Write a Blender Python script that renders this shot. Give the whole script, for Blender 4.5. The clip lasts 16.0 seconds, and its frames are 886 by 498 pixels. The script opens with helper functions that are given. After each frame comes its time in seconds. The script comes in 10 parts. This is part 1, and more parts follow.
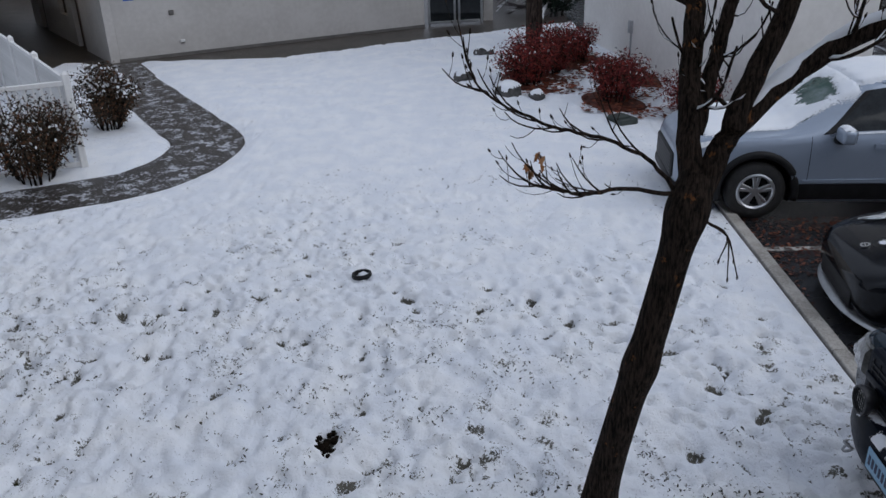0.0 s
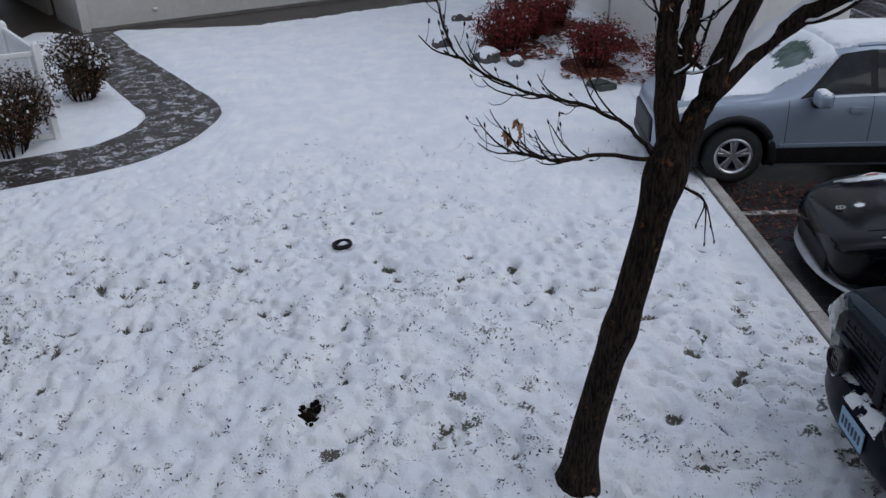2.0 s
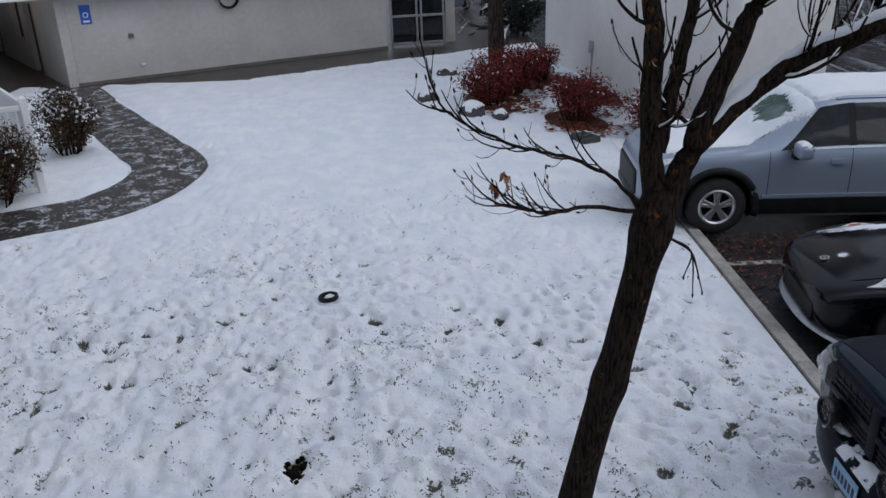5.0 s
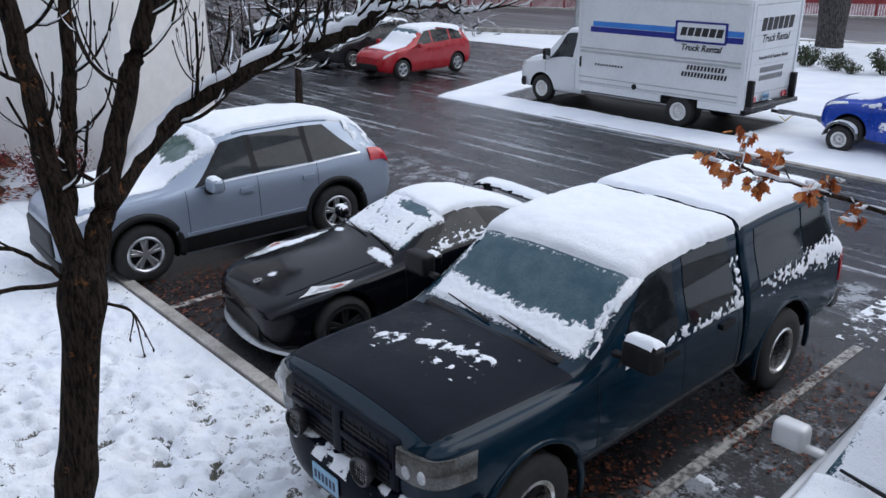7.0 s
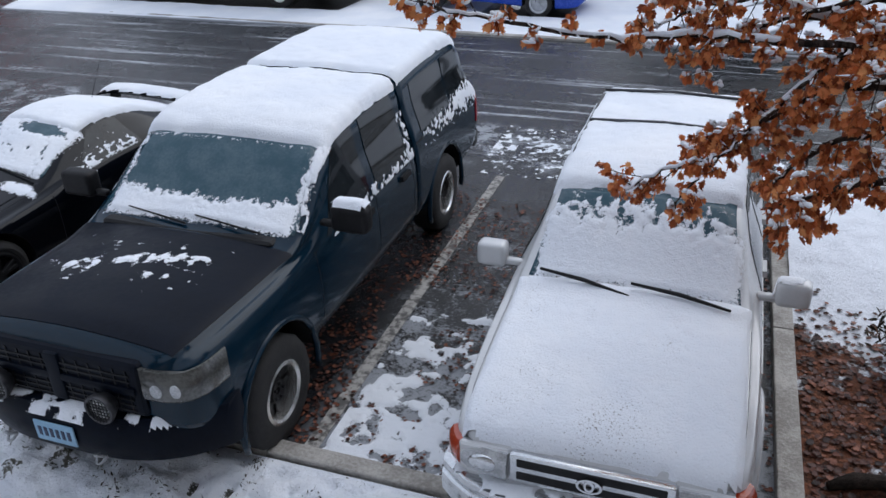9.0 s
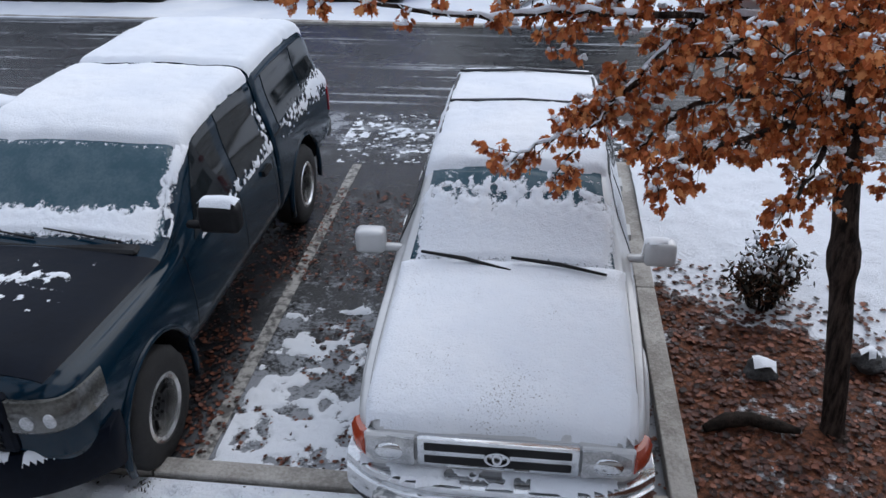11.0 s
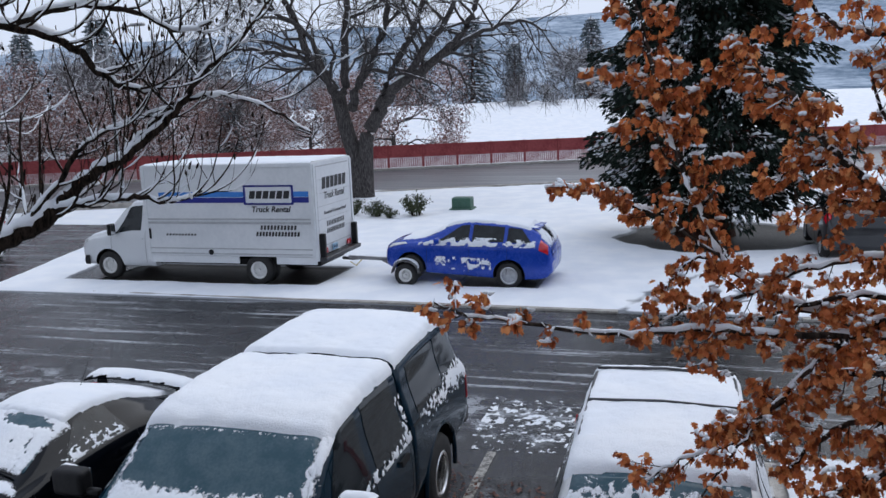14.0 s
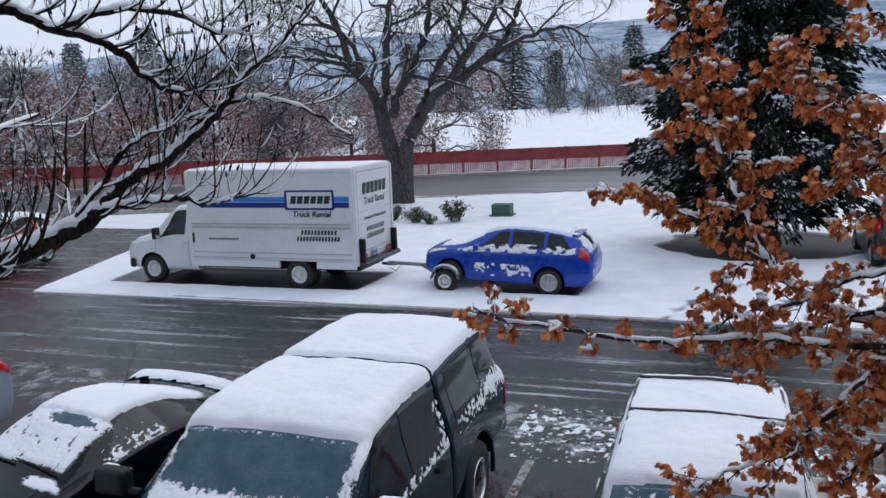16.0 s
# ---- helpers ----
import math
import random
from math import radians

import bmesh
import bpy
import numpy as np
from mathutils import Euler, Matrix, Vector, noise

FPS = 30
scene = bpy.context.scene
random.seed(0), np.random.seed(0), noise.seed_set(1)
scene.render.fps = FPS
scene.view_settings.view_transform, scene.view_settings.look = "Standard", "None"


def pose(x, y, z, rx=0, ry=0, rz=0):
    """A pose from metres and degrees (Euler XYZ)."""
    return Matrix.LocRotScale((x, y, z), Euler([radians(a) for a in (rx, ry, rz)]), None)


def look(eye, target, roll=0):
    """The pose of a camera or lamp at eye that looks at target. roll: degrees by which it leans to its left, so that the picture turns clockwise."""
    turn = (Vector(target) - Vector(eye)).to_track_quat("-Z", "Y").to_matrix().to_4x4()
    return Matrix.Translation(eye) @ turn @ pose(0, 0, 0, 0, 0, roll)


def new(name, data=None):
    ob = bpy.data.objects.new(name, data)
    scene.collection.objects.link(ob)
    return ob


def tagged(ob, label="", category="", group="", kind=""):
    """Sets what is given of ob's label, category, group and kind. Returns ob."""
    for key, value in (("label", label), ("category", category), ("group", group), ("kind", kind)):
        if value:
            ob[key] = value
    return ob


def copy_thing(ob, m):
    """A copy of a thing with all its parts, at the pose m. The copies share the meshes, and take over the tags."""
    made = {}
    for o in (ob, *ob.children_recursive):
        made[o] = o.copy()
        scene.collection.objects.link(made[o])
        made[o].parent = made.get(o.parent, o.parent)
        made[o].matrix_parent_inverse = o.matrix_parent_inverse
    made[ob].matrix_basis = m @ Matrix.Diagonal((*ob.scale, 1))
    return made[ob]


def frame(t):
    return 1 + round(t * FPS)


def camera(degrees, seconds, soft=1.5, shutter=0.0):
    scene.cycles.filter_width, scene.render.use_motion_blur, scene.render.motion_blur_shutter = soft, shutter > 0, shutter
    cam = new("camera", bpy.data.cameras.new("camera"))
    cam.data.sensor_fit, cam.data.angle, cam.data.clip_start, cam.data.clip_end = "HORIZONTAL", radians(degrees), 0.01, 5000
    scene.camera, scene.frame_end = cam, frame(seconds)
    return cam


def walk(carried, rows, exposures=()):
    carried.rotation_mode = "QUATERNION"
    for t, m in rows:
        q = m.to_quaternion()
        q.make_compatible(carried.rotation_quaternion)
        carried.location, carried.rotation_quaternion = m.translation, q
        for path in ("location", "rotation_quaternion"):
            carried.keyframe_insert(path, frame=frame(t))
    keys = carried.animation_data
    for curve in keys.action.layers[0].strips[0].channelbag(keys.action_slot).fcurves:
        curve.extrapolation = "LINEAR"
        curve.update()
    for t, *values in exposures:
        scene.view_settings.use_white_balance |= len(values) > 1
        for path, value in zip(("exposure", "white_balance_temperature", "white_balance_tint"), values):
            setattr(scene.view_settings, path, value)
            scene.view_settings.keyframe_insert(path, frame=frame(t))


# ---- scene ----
cam = camera(57.6, 16.0)
PATH = [
    (0, (0.749, 0.16, 4.125), (-1.076, 0.082, 3.31), -1.9),
    (0.5, (0.746, 0.17, 4.11), (-1.049, 0.095, 3.232), -1.9),
    (1, (0.752, 0.17, 4.112), (-1.039, 0.109, 3.222), -2.1),
    (1.5, (0.753, 0.176, 4.13), (-1.038, 0.128, 3.242), -2.3),
    (2, (0.752, 0.169, 4.125), (-1.04, 0.136, 3.238), -2.1),
    (2.5, (0.762, 0.136, 4.155), (-1.055, 0.011, 3.329), -1.6),
    (3, (0.77, 0.135, 4.186), (-1.076, -0.121, 3.46), -2.2),
    (3.2, (0.771, 0.148, 4.2), (-1.074, -0.117, 3.476), -2.1),
    (5.3, (0.708, 0.159, 4.103), (-1.123, 0.314, 3.312), -1.4),
    (5.5, (0.687, 0.159, 4.094), (-1.123, 0.439, 3.291), -0.8),
    (6, (0.671, 0.124, 4.094), (-1.051, 0.721, 3.269), -0.1),
    (6.5, (0.667, 0.165, 4.132), (-0.907, 1.115, 3.344), -0.1),
    (7, (0.632, 0.201, 4.14), (-0.767, 1.445, 3.437), -0.3),
    (7.5, (0.549, 0.198, 4.101), (-0.624, 1.659, 3.401), -0.2),
    (8, (0.424, 0.088, 4.086), (-0.599, 1.641, 3.349), -0.9),
    (8.5, (0.331, -0.063, 4.047), (-0.497, 1.543, 3.19), -1.0),
    (9, (0.212, -0.163, 3.996), (-0.385, 1.495, 3.05), -1.7),
    (9.5, (0.056, -0.172, 3.965), (-0.394, 1.512, 2.984), -2.7),
    (9.7, (0.022, -0.187, 3.957), (-0.368, 1.51, 2.973), -2.6),
    (12, (-0.071, -0.185, 4.008), (-0.276, 1.567, 3.067), -0.6),
    (12.5, (-0.106, -0.136, 4.095), (-0.405, 1.709, 3.384), -1.2),
    (13, (-0.069, -0.189, 4.185), (-0.49, 1.698, 3.673), -1.6),
    (13.5, (-0.057, -0.235, 4.237), (-0.556, 1.657, 3.825), -2.2),
    (14, (-0.072, -0.268, 4.235), (-0.631, 1.621, 3.885), -2.2),
    (14.5, (-0.068, -0.251, 4.229), (-0.691, 1.619, 3.893), -2.5),
    (15, (-0.073, -0.248, 4.225), (-0.712, 1.619, 3.897), -2.5),
    (15.5, (-0.071, -0.257, 4.219), (-0.715, 1.608, 3.892), -2.4),
    (16, (-0.087, -0.225, 4.213), (-0.739, 1.637, 3.883), -2.2),
]
walk(cam, [(t, look(eye, target, roll)) for t, eye, target, roll in PATH],
     [(0, -0.46), (5.5, -0.44), (6.3, -0.12), (7.0, 0.24), (8.0, 0.18), (9.5, 0.14), (12.0, 0.10), (13.5, 0.02), (16, 0.0)])

# ---- world and light: a bright overcast winter day ----
world = bpy.data.worlds.new("world")
scene.world = world
world.use_nodes = True
wn, wl = world.node_tree.nodes, world.node_tree.links
bg = wn["Background"]
sky = wn.new("ShaderNodeTexSky")
sky.sky_type, sky.sun_disc = "NISHITA", False
sky.sun_elevation, sky.sun_rotation = radians(46), radians(26.6)
sky.air_density, sky.dust_density = 1.0, 4.0
mixw = wn.new("ShaderNodeMix")
mixw.data_type = "RGBA"
mixw.inputs[0].default_value = 0.93
mixw.inputs[7].default_value = (7.15, 8.0, 9.8, 1)   # cloud veil
wl.new(sky.outputs[0], mixw.inputs[6])
wl.new(mixw.outputs[2], bg.inputs[0])
bg.inputs[1].default_value = 0.10

sun = new("sun", bpy.data.lights.new("sun", "SUN"))
sun.data.energy, sun.data.angle, sun.data.color = 1.05, radians(60), (0.96, 0.975, 1.0)
sun.matrix_world = look((0, 0, 30), (-13, -26, 0))


# ---- material helpers ----
class Nodes:
    """A small builder for node materials in object or world metres."""

    def __init__(self, name):
        self.m = bpy.data.materials.new(name)
        self.m.use_nodes = True
        self.t = self.m.node_tree
        self.b = self.t.nodes["Principled BSDF"]
        self.co = self.t.nodes.new("ShaderNodeTexCoord").outputs["Object"]

    def world(self):
        self.co = self.t.nodes.new("ShaderNodeNewGeometry").outputs["Position"]
        return self

    def put(self, value, socket):
        if isinstance(value, bpy.types.NodeSocket):
            self.t.links.new(value, socket)
        elif isinstance(value, tuple) and len(value) == 3:
            socket.default_value = (*value, 1) if len(socket.default_value) == 4 else value
        else:
            socket.default_value = value

    def noise(self, scale, detail=4, rough=0.55, stretch=None, distort=0.0):
        n = self.t.nodes.new("ShaderNodeTexNoise")
        n.inputs["Scale"].default_value = scale
        n.inputs["Detail"].default_value = detail
        n.inputs["Roughness"].default_value = rough
        n.inputs["Distortion"].default_value = distort
        co = self.co
        if stretch:
            mp = self.t.nodes.new("ShaderNodeMapping")
            mp.inputs["Scale"].default_value = stretch
            self.t.links.new(co, mp.inputs[0])
            co = mp.outputs[0]
        self.t.links.new(co, n.inputs["Vector"])
        return n.outputs["Fac"]

    def wave(self, scale, distort, axis="X", stretch=None):
        n = self.t.nodes.new("ShaderNodeTexWave")
        n.bands_direction = axis
        n.inputs["Scale"].default_value = scale
        n.inputs["Distortion"].default_value = distort
        n.inputs["Detail"].default_value = 3
        self.t.links.new(self.co, n.inputs["Vector"])
        return n.outputs["Fac"]

    def voronoi(self, scale, feature="F1"):
        n = self.t.nodes.new("ShaderNodeTexVoronoi")
        n.feature = feature
        n.inputs["Scale"].default_value = scale
        self.t.links.new(self.co, n.inputs["Vector"])
        return n.outputs["Distance"]

    def ramp(self, fac, lo, hi):
        n = self.t.nodes.new("ShaderNodeMapRange")
        n.interpolation_type = "SMOOTHSTEP"
        self.put(fac, n.inputs[0])
        n.inputs[1].default_value, n.inputs[2].default_value = lo, hi
        return n.outputs[0]

    def math(self, op, a, b):
        n = self.t.nodes.new("ShaderNodeMath")
        n.operation = op
        self.put(a, n.inputs[0])
        self.put(b, n.inputs[1])
        return n.outputs[0]

    def mix(self, fac, a, b):
        n = self.t.nodes.new("ShaderNodeMix")
        n.data_type = "RGBA"
        self.put(fac, n.inputs[0])
        self.put(a, n.inputs[6])
        self.put(b, n.inputs[7])
        return n.outputs[2]

    def value(self, fac, a, b):
        n = self.t.nodes.new("ShaderNodeMapRange")
        self.put(fac, n.inputs[0])
        n.inputs[3].default_value, n.inputs[4].default_value = a, b
        return n.outputs[0]

    def rnd(self):
        return self.t.nodes.new("ShaderNodeObjectInfo").outputs["Random"]

    def island(self):
        return self.t.nodes.new("ShaderNodeNewGeometry").outputs["Random Per Island"]

    def coord(self, axis):
        n = self.t.nodes.new("ShaderNodeSeparateXYZ")
        self.t.links.new(self.co, n.inputs[0])
        return n.outputs[axis]

    def bump(self, height, strength, distance=0.02):
        n = self.t.nodes.new("ShaderNodeBump")
        n.inputs["Strength"].default_value = strength
        n.inputs["Distance"].default_value = distance
        self.put(height, n.inputs["Height"])
        self.t.links.new(n.outputs[0], self.b.inputs["Normal"])

    def done(self, color, rough=0.5, metal=0.0, coat=0.0, spec=0.5, alpha=None):
        self.put(color, self.b.inputs["Base Color"])
        self.put(rough, self.b.inputs["Roughness"])
        self.put(metal, self.b.inputs["Metallic"])
        self.put(spec, self.b.inputs["Specular IOR Level"])
        self.b.inputs["Coat Weight"].default_value = coat
        self.b.inputs["Coat Roughness"].default_value = 0.08
        if alpha is not None:
            self.put(alpha, self.b.inputs["Alpha"])
        return self.m


def simple(name, c1, c2, scale=6.0, rough=0.5, metal=0.0, bump=0.0, bscale=60.0, coat=0.0, rough2=None, spec=0.5):
    """Two tones blended by a two-scale noise, with fine relief."""
    n = Nodes(name)
    f = n.math("MULTIPLY", n.noise(scale, 5), 0.6)
    f = n.math("ADD", f, n.math("MULTIPLY", n.noise(scale * 9, 3), 0.4))
    f = n.ramp(f, 0.35, 0.65)
    if bump:
        n.bump(n.noise(bscale, 4), bump)
    return n.done(n.mix(f, c1, c2), n.value(f, rough, rough2 if rough2 is not None else rough), metal, coat, spec)


SNOW = (0.80, 0.82, 0.86)


def snow_material(name, specks=0.0, speck_colour=(0.10, 0.07, 0.045)):
    n = Nodes(name).world()
    big, mid, fine = n.noise(1.3, 4), n.noise(9, 4), n.noise(70, 3)
    col = n.mix(n.ramp(big, 0.35, 0.7), (0.76, 0.79, 0.84), (0.83, 0.845, 0.87))
    if specks:
        where = n.math("ADD", n.noise(80, 4, 0.75), n.math("MULTIPLY", n.ramp(n.noise(1.1, 3), 0.3, 0.75), specks))
        col = n.mix(n.ramp(where, 0.72, 0.80), col, speck_colour)
    n.bump(n.math("ADD", n.math("MULTIPLY", mid, 0.6), n.math("MULTIPLY", fine, 0.4)), 0.55, 0.03)
    n.b.inputs["Subsurface Weight"].default_value = 0.0
    return n.done(col, 0.75, spec=0.3)


M_snow = snow_material("snow")
M_snow_specked = snow_material("snow_with_debris", 0.17)


def thin_snow_material(name, speck=0.0):
    """Snow that thins out to crumbs at its rim; the mesh says how far inside the rim a place lies."""
    n = Nodes(name).world()
    at = n.t.nodes.new("ShaderNodeAttribute")
    at.attribute_name = "inside"
    crumb = n.math("ADD", n.math("MULTIPLY", n.math("SUBTRACT", n.noise(38, 4, 0.7), 0.5), 0.13), n.math("MULTIPLY", n.math("SUBTRACT", n.noise(120, 3, 0.7), 0.5), 0.10))
    alpha = n.ramp(n.math("ADD", at.outputs["Fac"], crumb), -0.004, 0.012)
    col = n.mix(n.ramp(n.noise(1.3, 4), 0.35, 0.7), (0.76, 0.79, 0.84), (0.83, 0.845, 0.87))
    if speck:
        where = n.math("ADD", n.noise(80, 4, 0.75), n.math("MULTIPLY", n.ramp(n.noise(1.1, 3), 0.3, 0.75), speck))
        col = n.mix(n.ramp(where, 0.72, 0.80), col, (0.10, 0.07, 0.045))
    n.bump(n.math("ADD", n.math("MULTIPLY", n.noise(22, 4), 0.6), n.math("MULTIPLY", n.noise(90, 3), 0.4)), 0.6, 0.02)
    return n.done(col, 0.75, spec=0.3, alpha=alpha)


M_snow_thin = thin_snow_material("thin_crumbling_snow")
M_snow_thin_specked = thin_snow_material("thin_specked_snow", 0.19)


def lawn_snow_material():
    n = Nodes("trodden_snow").world()
    big, mid, fine = n.noise(0.55, 4), n.noise(7, 5, 0.6), n.noise(45, 4, 0.7)
    col = n.mix(n.ramp(n.noise(2.2, 5), 0.35, 0.7), (0.76, 0.79, 0.845), (0.85, 0.865, 0.89))
    thin = n.ramp(n.math("ADD", n.math("MULTIPLY", big, 0.65), n.math("MULTIPLY", mid, 0.35)), 0.42, 0.66)
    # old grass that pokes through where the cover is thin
    blade = n.noise(48, 4, 0.75, stretch=(1, 1, 0.2))
    clump = n.ramp(n.noise(6.5, 4, 0.65), 0.50, 0.66)
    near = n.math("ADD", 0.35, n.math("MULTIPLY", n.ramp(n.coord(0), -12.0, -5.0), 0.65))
    # dents and low spots turn darker with this tone the deeper they lie
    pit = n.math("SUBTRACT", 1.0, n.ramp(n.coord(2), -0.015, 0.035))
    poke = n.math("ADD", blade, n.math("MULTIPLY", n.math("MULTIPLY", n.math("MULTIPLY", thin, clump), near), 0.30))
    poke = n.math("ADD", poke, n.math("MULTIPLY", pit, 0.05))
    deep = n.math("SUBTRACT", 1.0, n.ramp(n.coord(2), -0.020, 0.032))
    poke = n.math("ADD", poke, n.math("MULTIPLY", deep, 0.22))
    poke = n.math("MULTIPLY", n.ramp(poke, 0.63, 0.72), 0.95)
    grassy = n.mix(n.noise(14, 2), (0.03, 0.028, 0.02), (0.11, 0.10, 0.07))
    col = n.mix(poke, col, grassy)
    n.bump(n.math("ADD", n.math("MULTIPLY", n.noise(13, 5, 0.65), 0.7), n.math("MULTIPLY", fine, 0.3)), 0.85, 0.040)
    return n.done(col, 0.8, spec=0.2)


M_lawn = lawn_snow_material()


def asphalt_material():
    n = Nodes("wet_asphalt").world()
    grit = n.noise(160, 3, 0.7)
    col = n.mix(grit, (0.006, 0.0065, 0.008), (0.026, 0.027, 0.030))
    patch = n.noise(0.6, 5)
    col = n.mix(n.ramp(patch, 0.4, 0.65), col, (0.014, 0.0145, 0.017))
    y = n.coord(1)
    # slush streaks pulled along the lane by tyres, only out on the drive
    streak = n.noise(2.2, 5, 0.65, stretch=(0.10, 1.9, 1))
    fine = n.noise(30, 4, 0.7, stretch=(0.25, 1, 1))
    lane = n.ramp(y, 8.6, 11.0)
    s = n.math("ADD", n.math("MULTIPLY", streak, 0.72), n.math("MULTIPLY", fine, 0.28))
    s = n.math("MULTIPLY", n.ramp(s, 0.53, 0.64), lane)
    # a broken band of slush across the mouths of the bays
    band = n.math("MULTIPLY", n.ramp(y, 8.9, 9.5), n.math("SUBTRACT", 1.0, n.ramp(y, 10.4, 11.0)))
    lumps = n.ramp(n.math("ADD", n.math("MULTIPLY", n.noise(2.6, 6, 0.6), 0.6), n.math("MULTIPLY", n.noise(22, 5, 0.75), 0.4)), 0.5, 0.58)
    s2 = n.math("MULTIPLY", n.math("MULTIPLY", band, lumps), 0.5)
    s = n.math("MAXIMUM", n.math("MULTIPLY", s, 0.6), s2)
    # half-melted crust between the two nearest cars
    bay = n.math("MULTIPLY", n.ramp(n.coord(0), -2.5, -2.1), n.math("SUBTRACT", 1.0, n.ramp(y, 7.0, 8.6)))
    crust = n.math("MULTIPLY", n.ramp(n.math("ADD", n.math("ADD", n.math("MULTIPLY", n.noise(3.2, 6, 0.7), 0.55), n.math("MULTIPLY", n.noise(24, 5, 0.75), 0.45)), n.math("MULTIPLY", n.ramp(y, 6.2, 4.0), 0.10)), 0.50, 0.60), bay)
    s = n.math("MAXIMUM", s, n.math("MULTIPLY", crust, 0.42))
    col = n.mix(s, col, (0.62, 0.65, 0.70))
    n.bump(n.math("ADD", grit, n.math("MULTIPLY", s, 1.5)), 0.35, 0.012)
    wet = n.ramp(n.noise(0.9, 4), 0.35, 0.6)
    rough = n.math("ADD", n.value(wet, 0.36, 0.11), n.math("MULTIPLY", s, 0.4))
    return n.done(col, rough, spec=0.36)


M_asphalt = asphalt_material()


def road_material():
    n = Nodes("wet_road").world()
    streak = n.noise(1.4, 5, 0.6, stretch=(0.05, 1.4, 1))
    col = n.mix(n.ramp(streak, 0.4, 0.7), (0.05, 0.052, 0.056), (0.19, 0.2, 0.21))
    n.bump(n.noise(90, 3), 0.2, 0.01)
    return n.done(col, 0.35)


M_road = road_material()
M_concrete = simple("weathered_concrete", (0.30, 0.28, 0.25), (0.44, 0.42, 0.39), 3.0, 0.8, bump=0.3, bscale=80)
M_kerb = simple("stained_kerb_concrete", (0.25, 0.23, 0.205), (0.46, 0.435, 0.40), 4.0, 0.82, bump=0.5, bscale=50)
M_wetwalk = simple("wet_concrete", (0.030, 0.025, 0.021), (0.075, 0.064, 0.054), 1.6, 0.4, bump=0.2, bscale=60)
M_wall = simple("off_white_stucco", (0.46, 0.44, 0.42), (0.54, 0.52, 0.50), 0.8, 0.85, bump=0.35, bscale=120)
M_wall_pale = simple("pale_stucco", (0.74, 0.715, 0.685), (0.82, 0.795, 0.765), 0.8, 0.85, bump=0.3, bscale=110)
M_whitepaint = simple("white_paint", (0.70, 0.70, 0.70), (0.80, 0.80, 0.79), 3.0, 0.5, bump=0.1)
M_dirtywhite = simple("weathered_white_paint", (0.55, 0.55, 0.54), (0.74, 0.74, 0.73), 3.0, 0.6, bump=0.2)
M_brown = simple("brown_painted_wood", (0.05, 0.035, 0.025), (0.09, 0.065, 0.045), 4, 0.6, bump=0.2)
M_black = simple("black_plastic", (0.008, 0.008, 0.009), (0.016, 0.016, 0.017), 8, 0.5, bump=0.1, spec=0.2)
M_rubber = simple("tyre_rubber", (0.009, 0.009, 0.010), (0.020, 0.019, 0.018), 12, 0.75, bump=0.4, bscale=90)
M_steel = simple("grey_steel", (0.28, 0.29, 0.30), (0.42, 0.43, 0.44), 5, 0.42, metal=0.8)
M_darksteel = simple("dark_steel", (0.05, 0.05, 0.055), (0.09, 0.09, 0.095), 5, 0.45, metal=0.7)
M_roofing = simple("dark_shingles", (0.06, 0.055, 0.05), (0.11, 0.10, 0.095), 5, 0.9, bump=0.5)


# ---- mesh helpers ----
def mesh_of(bm, name, material, smooth=False, sharp=None):
    me = bpy.data.meshes.new(name)
    bm.normal_update()
    bm.to_mesh(me)
    bm.free()
    for m in material if isinstance(material, (list, tuple)) else [material]:
        me.materials.append(m)
    if smooth or sharp:
        me.polygons.foreach_set("use_smooth", [True] * len(me.polygons))
        if sharp:
            me.set_sharp_from_angle(angle=radians(sharp))
    me.update()
    return me


def part(name, bm, material, parent=None, label="", m=None, smooth=False, sharp=None):
    """One mesh object from a bmesh, under a thing or a part."""
    ob = new(name, mesh_of(bm, name, material, smooth, sharp))
    if parent is not None:
        ob.parent = parent
    if m is not None:
        ob.matrix_basis = m
    return tagged(ob, label)


def share(name, ob, parent, m):
    """Another part on the same mesh."""
    o = new(name, ob.data)
    o.parent, o.matrix_basis = parent, m
    return o


def thing(name, label, category, m=None, group="", kind=""):
    ob = new(name)
    if m is not None:
        ob.matrix_basis = m
    return tagged(ob, label, category, group, kind)


def box(bm, x0, x1, y0, y1, z0, z1, bevel=0.0, seg=2, m=None):
    r = bmesh.ops.create_cube(bm, size=1)
    vs = r["verts"]
    for v in vs:
        v.co = Vector(((x0 + x1) / 2 + v.co.x * (x1 - x0), (y0 + y1) / 2 + v.co.y * (y1 - y0), (z0 + z1) / 2 + v.co.z * (z1 - z0)))
    if bevel:
        es = list({e for v in vs for e in v.link_edges})
        r = bmesh.ops.bevel(bm, geom=es, offset=bevel, segments=seg, affect="EDGES", profile=0.6)
        vs = list({v for f in r["faces"] for v in f.verts} | {v for v in vs if v.is_valid})
    if m is not None:
        bmesh.ops.transform(bm, matrix=m, verts=vs)
    return bm


def rod(bm, a, b, r0, r1=None, seg=8, caps=True):
    a, b = Vector(a), Vector(b)
    d = b - a
    m = Matrix.Translation((a + b) / 2) @ d.to_track_quat("Z", "Y").to_matrix().to_4x4()
    bmesh.ops.create_cone(bm, cap_ends=caps, segments=seg, radius1=r0, radius2=r0 if r1 is None else r1, depth=d.length, matrix=m)
    return bm


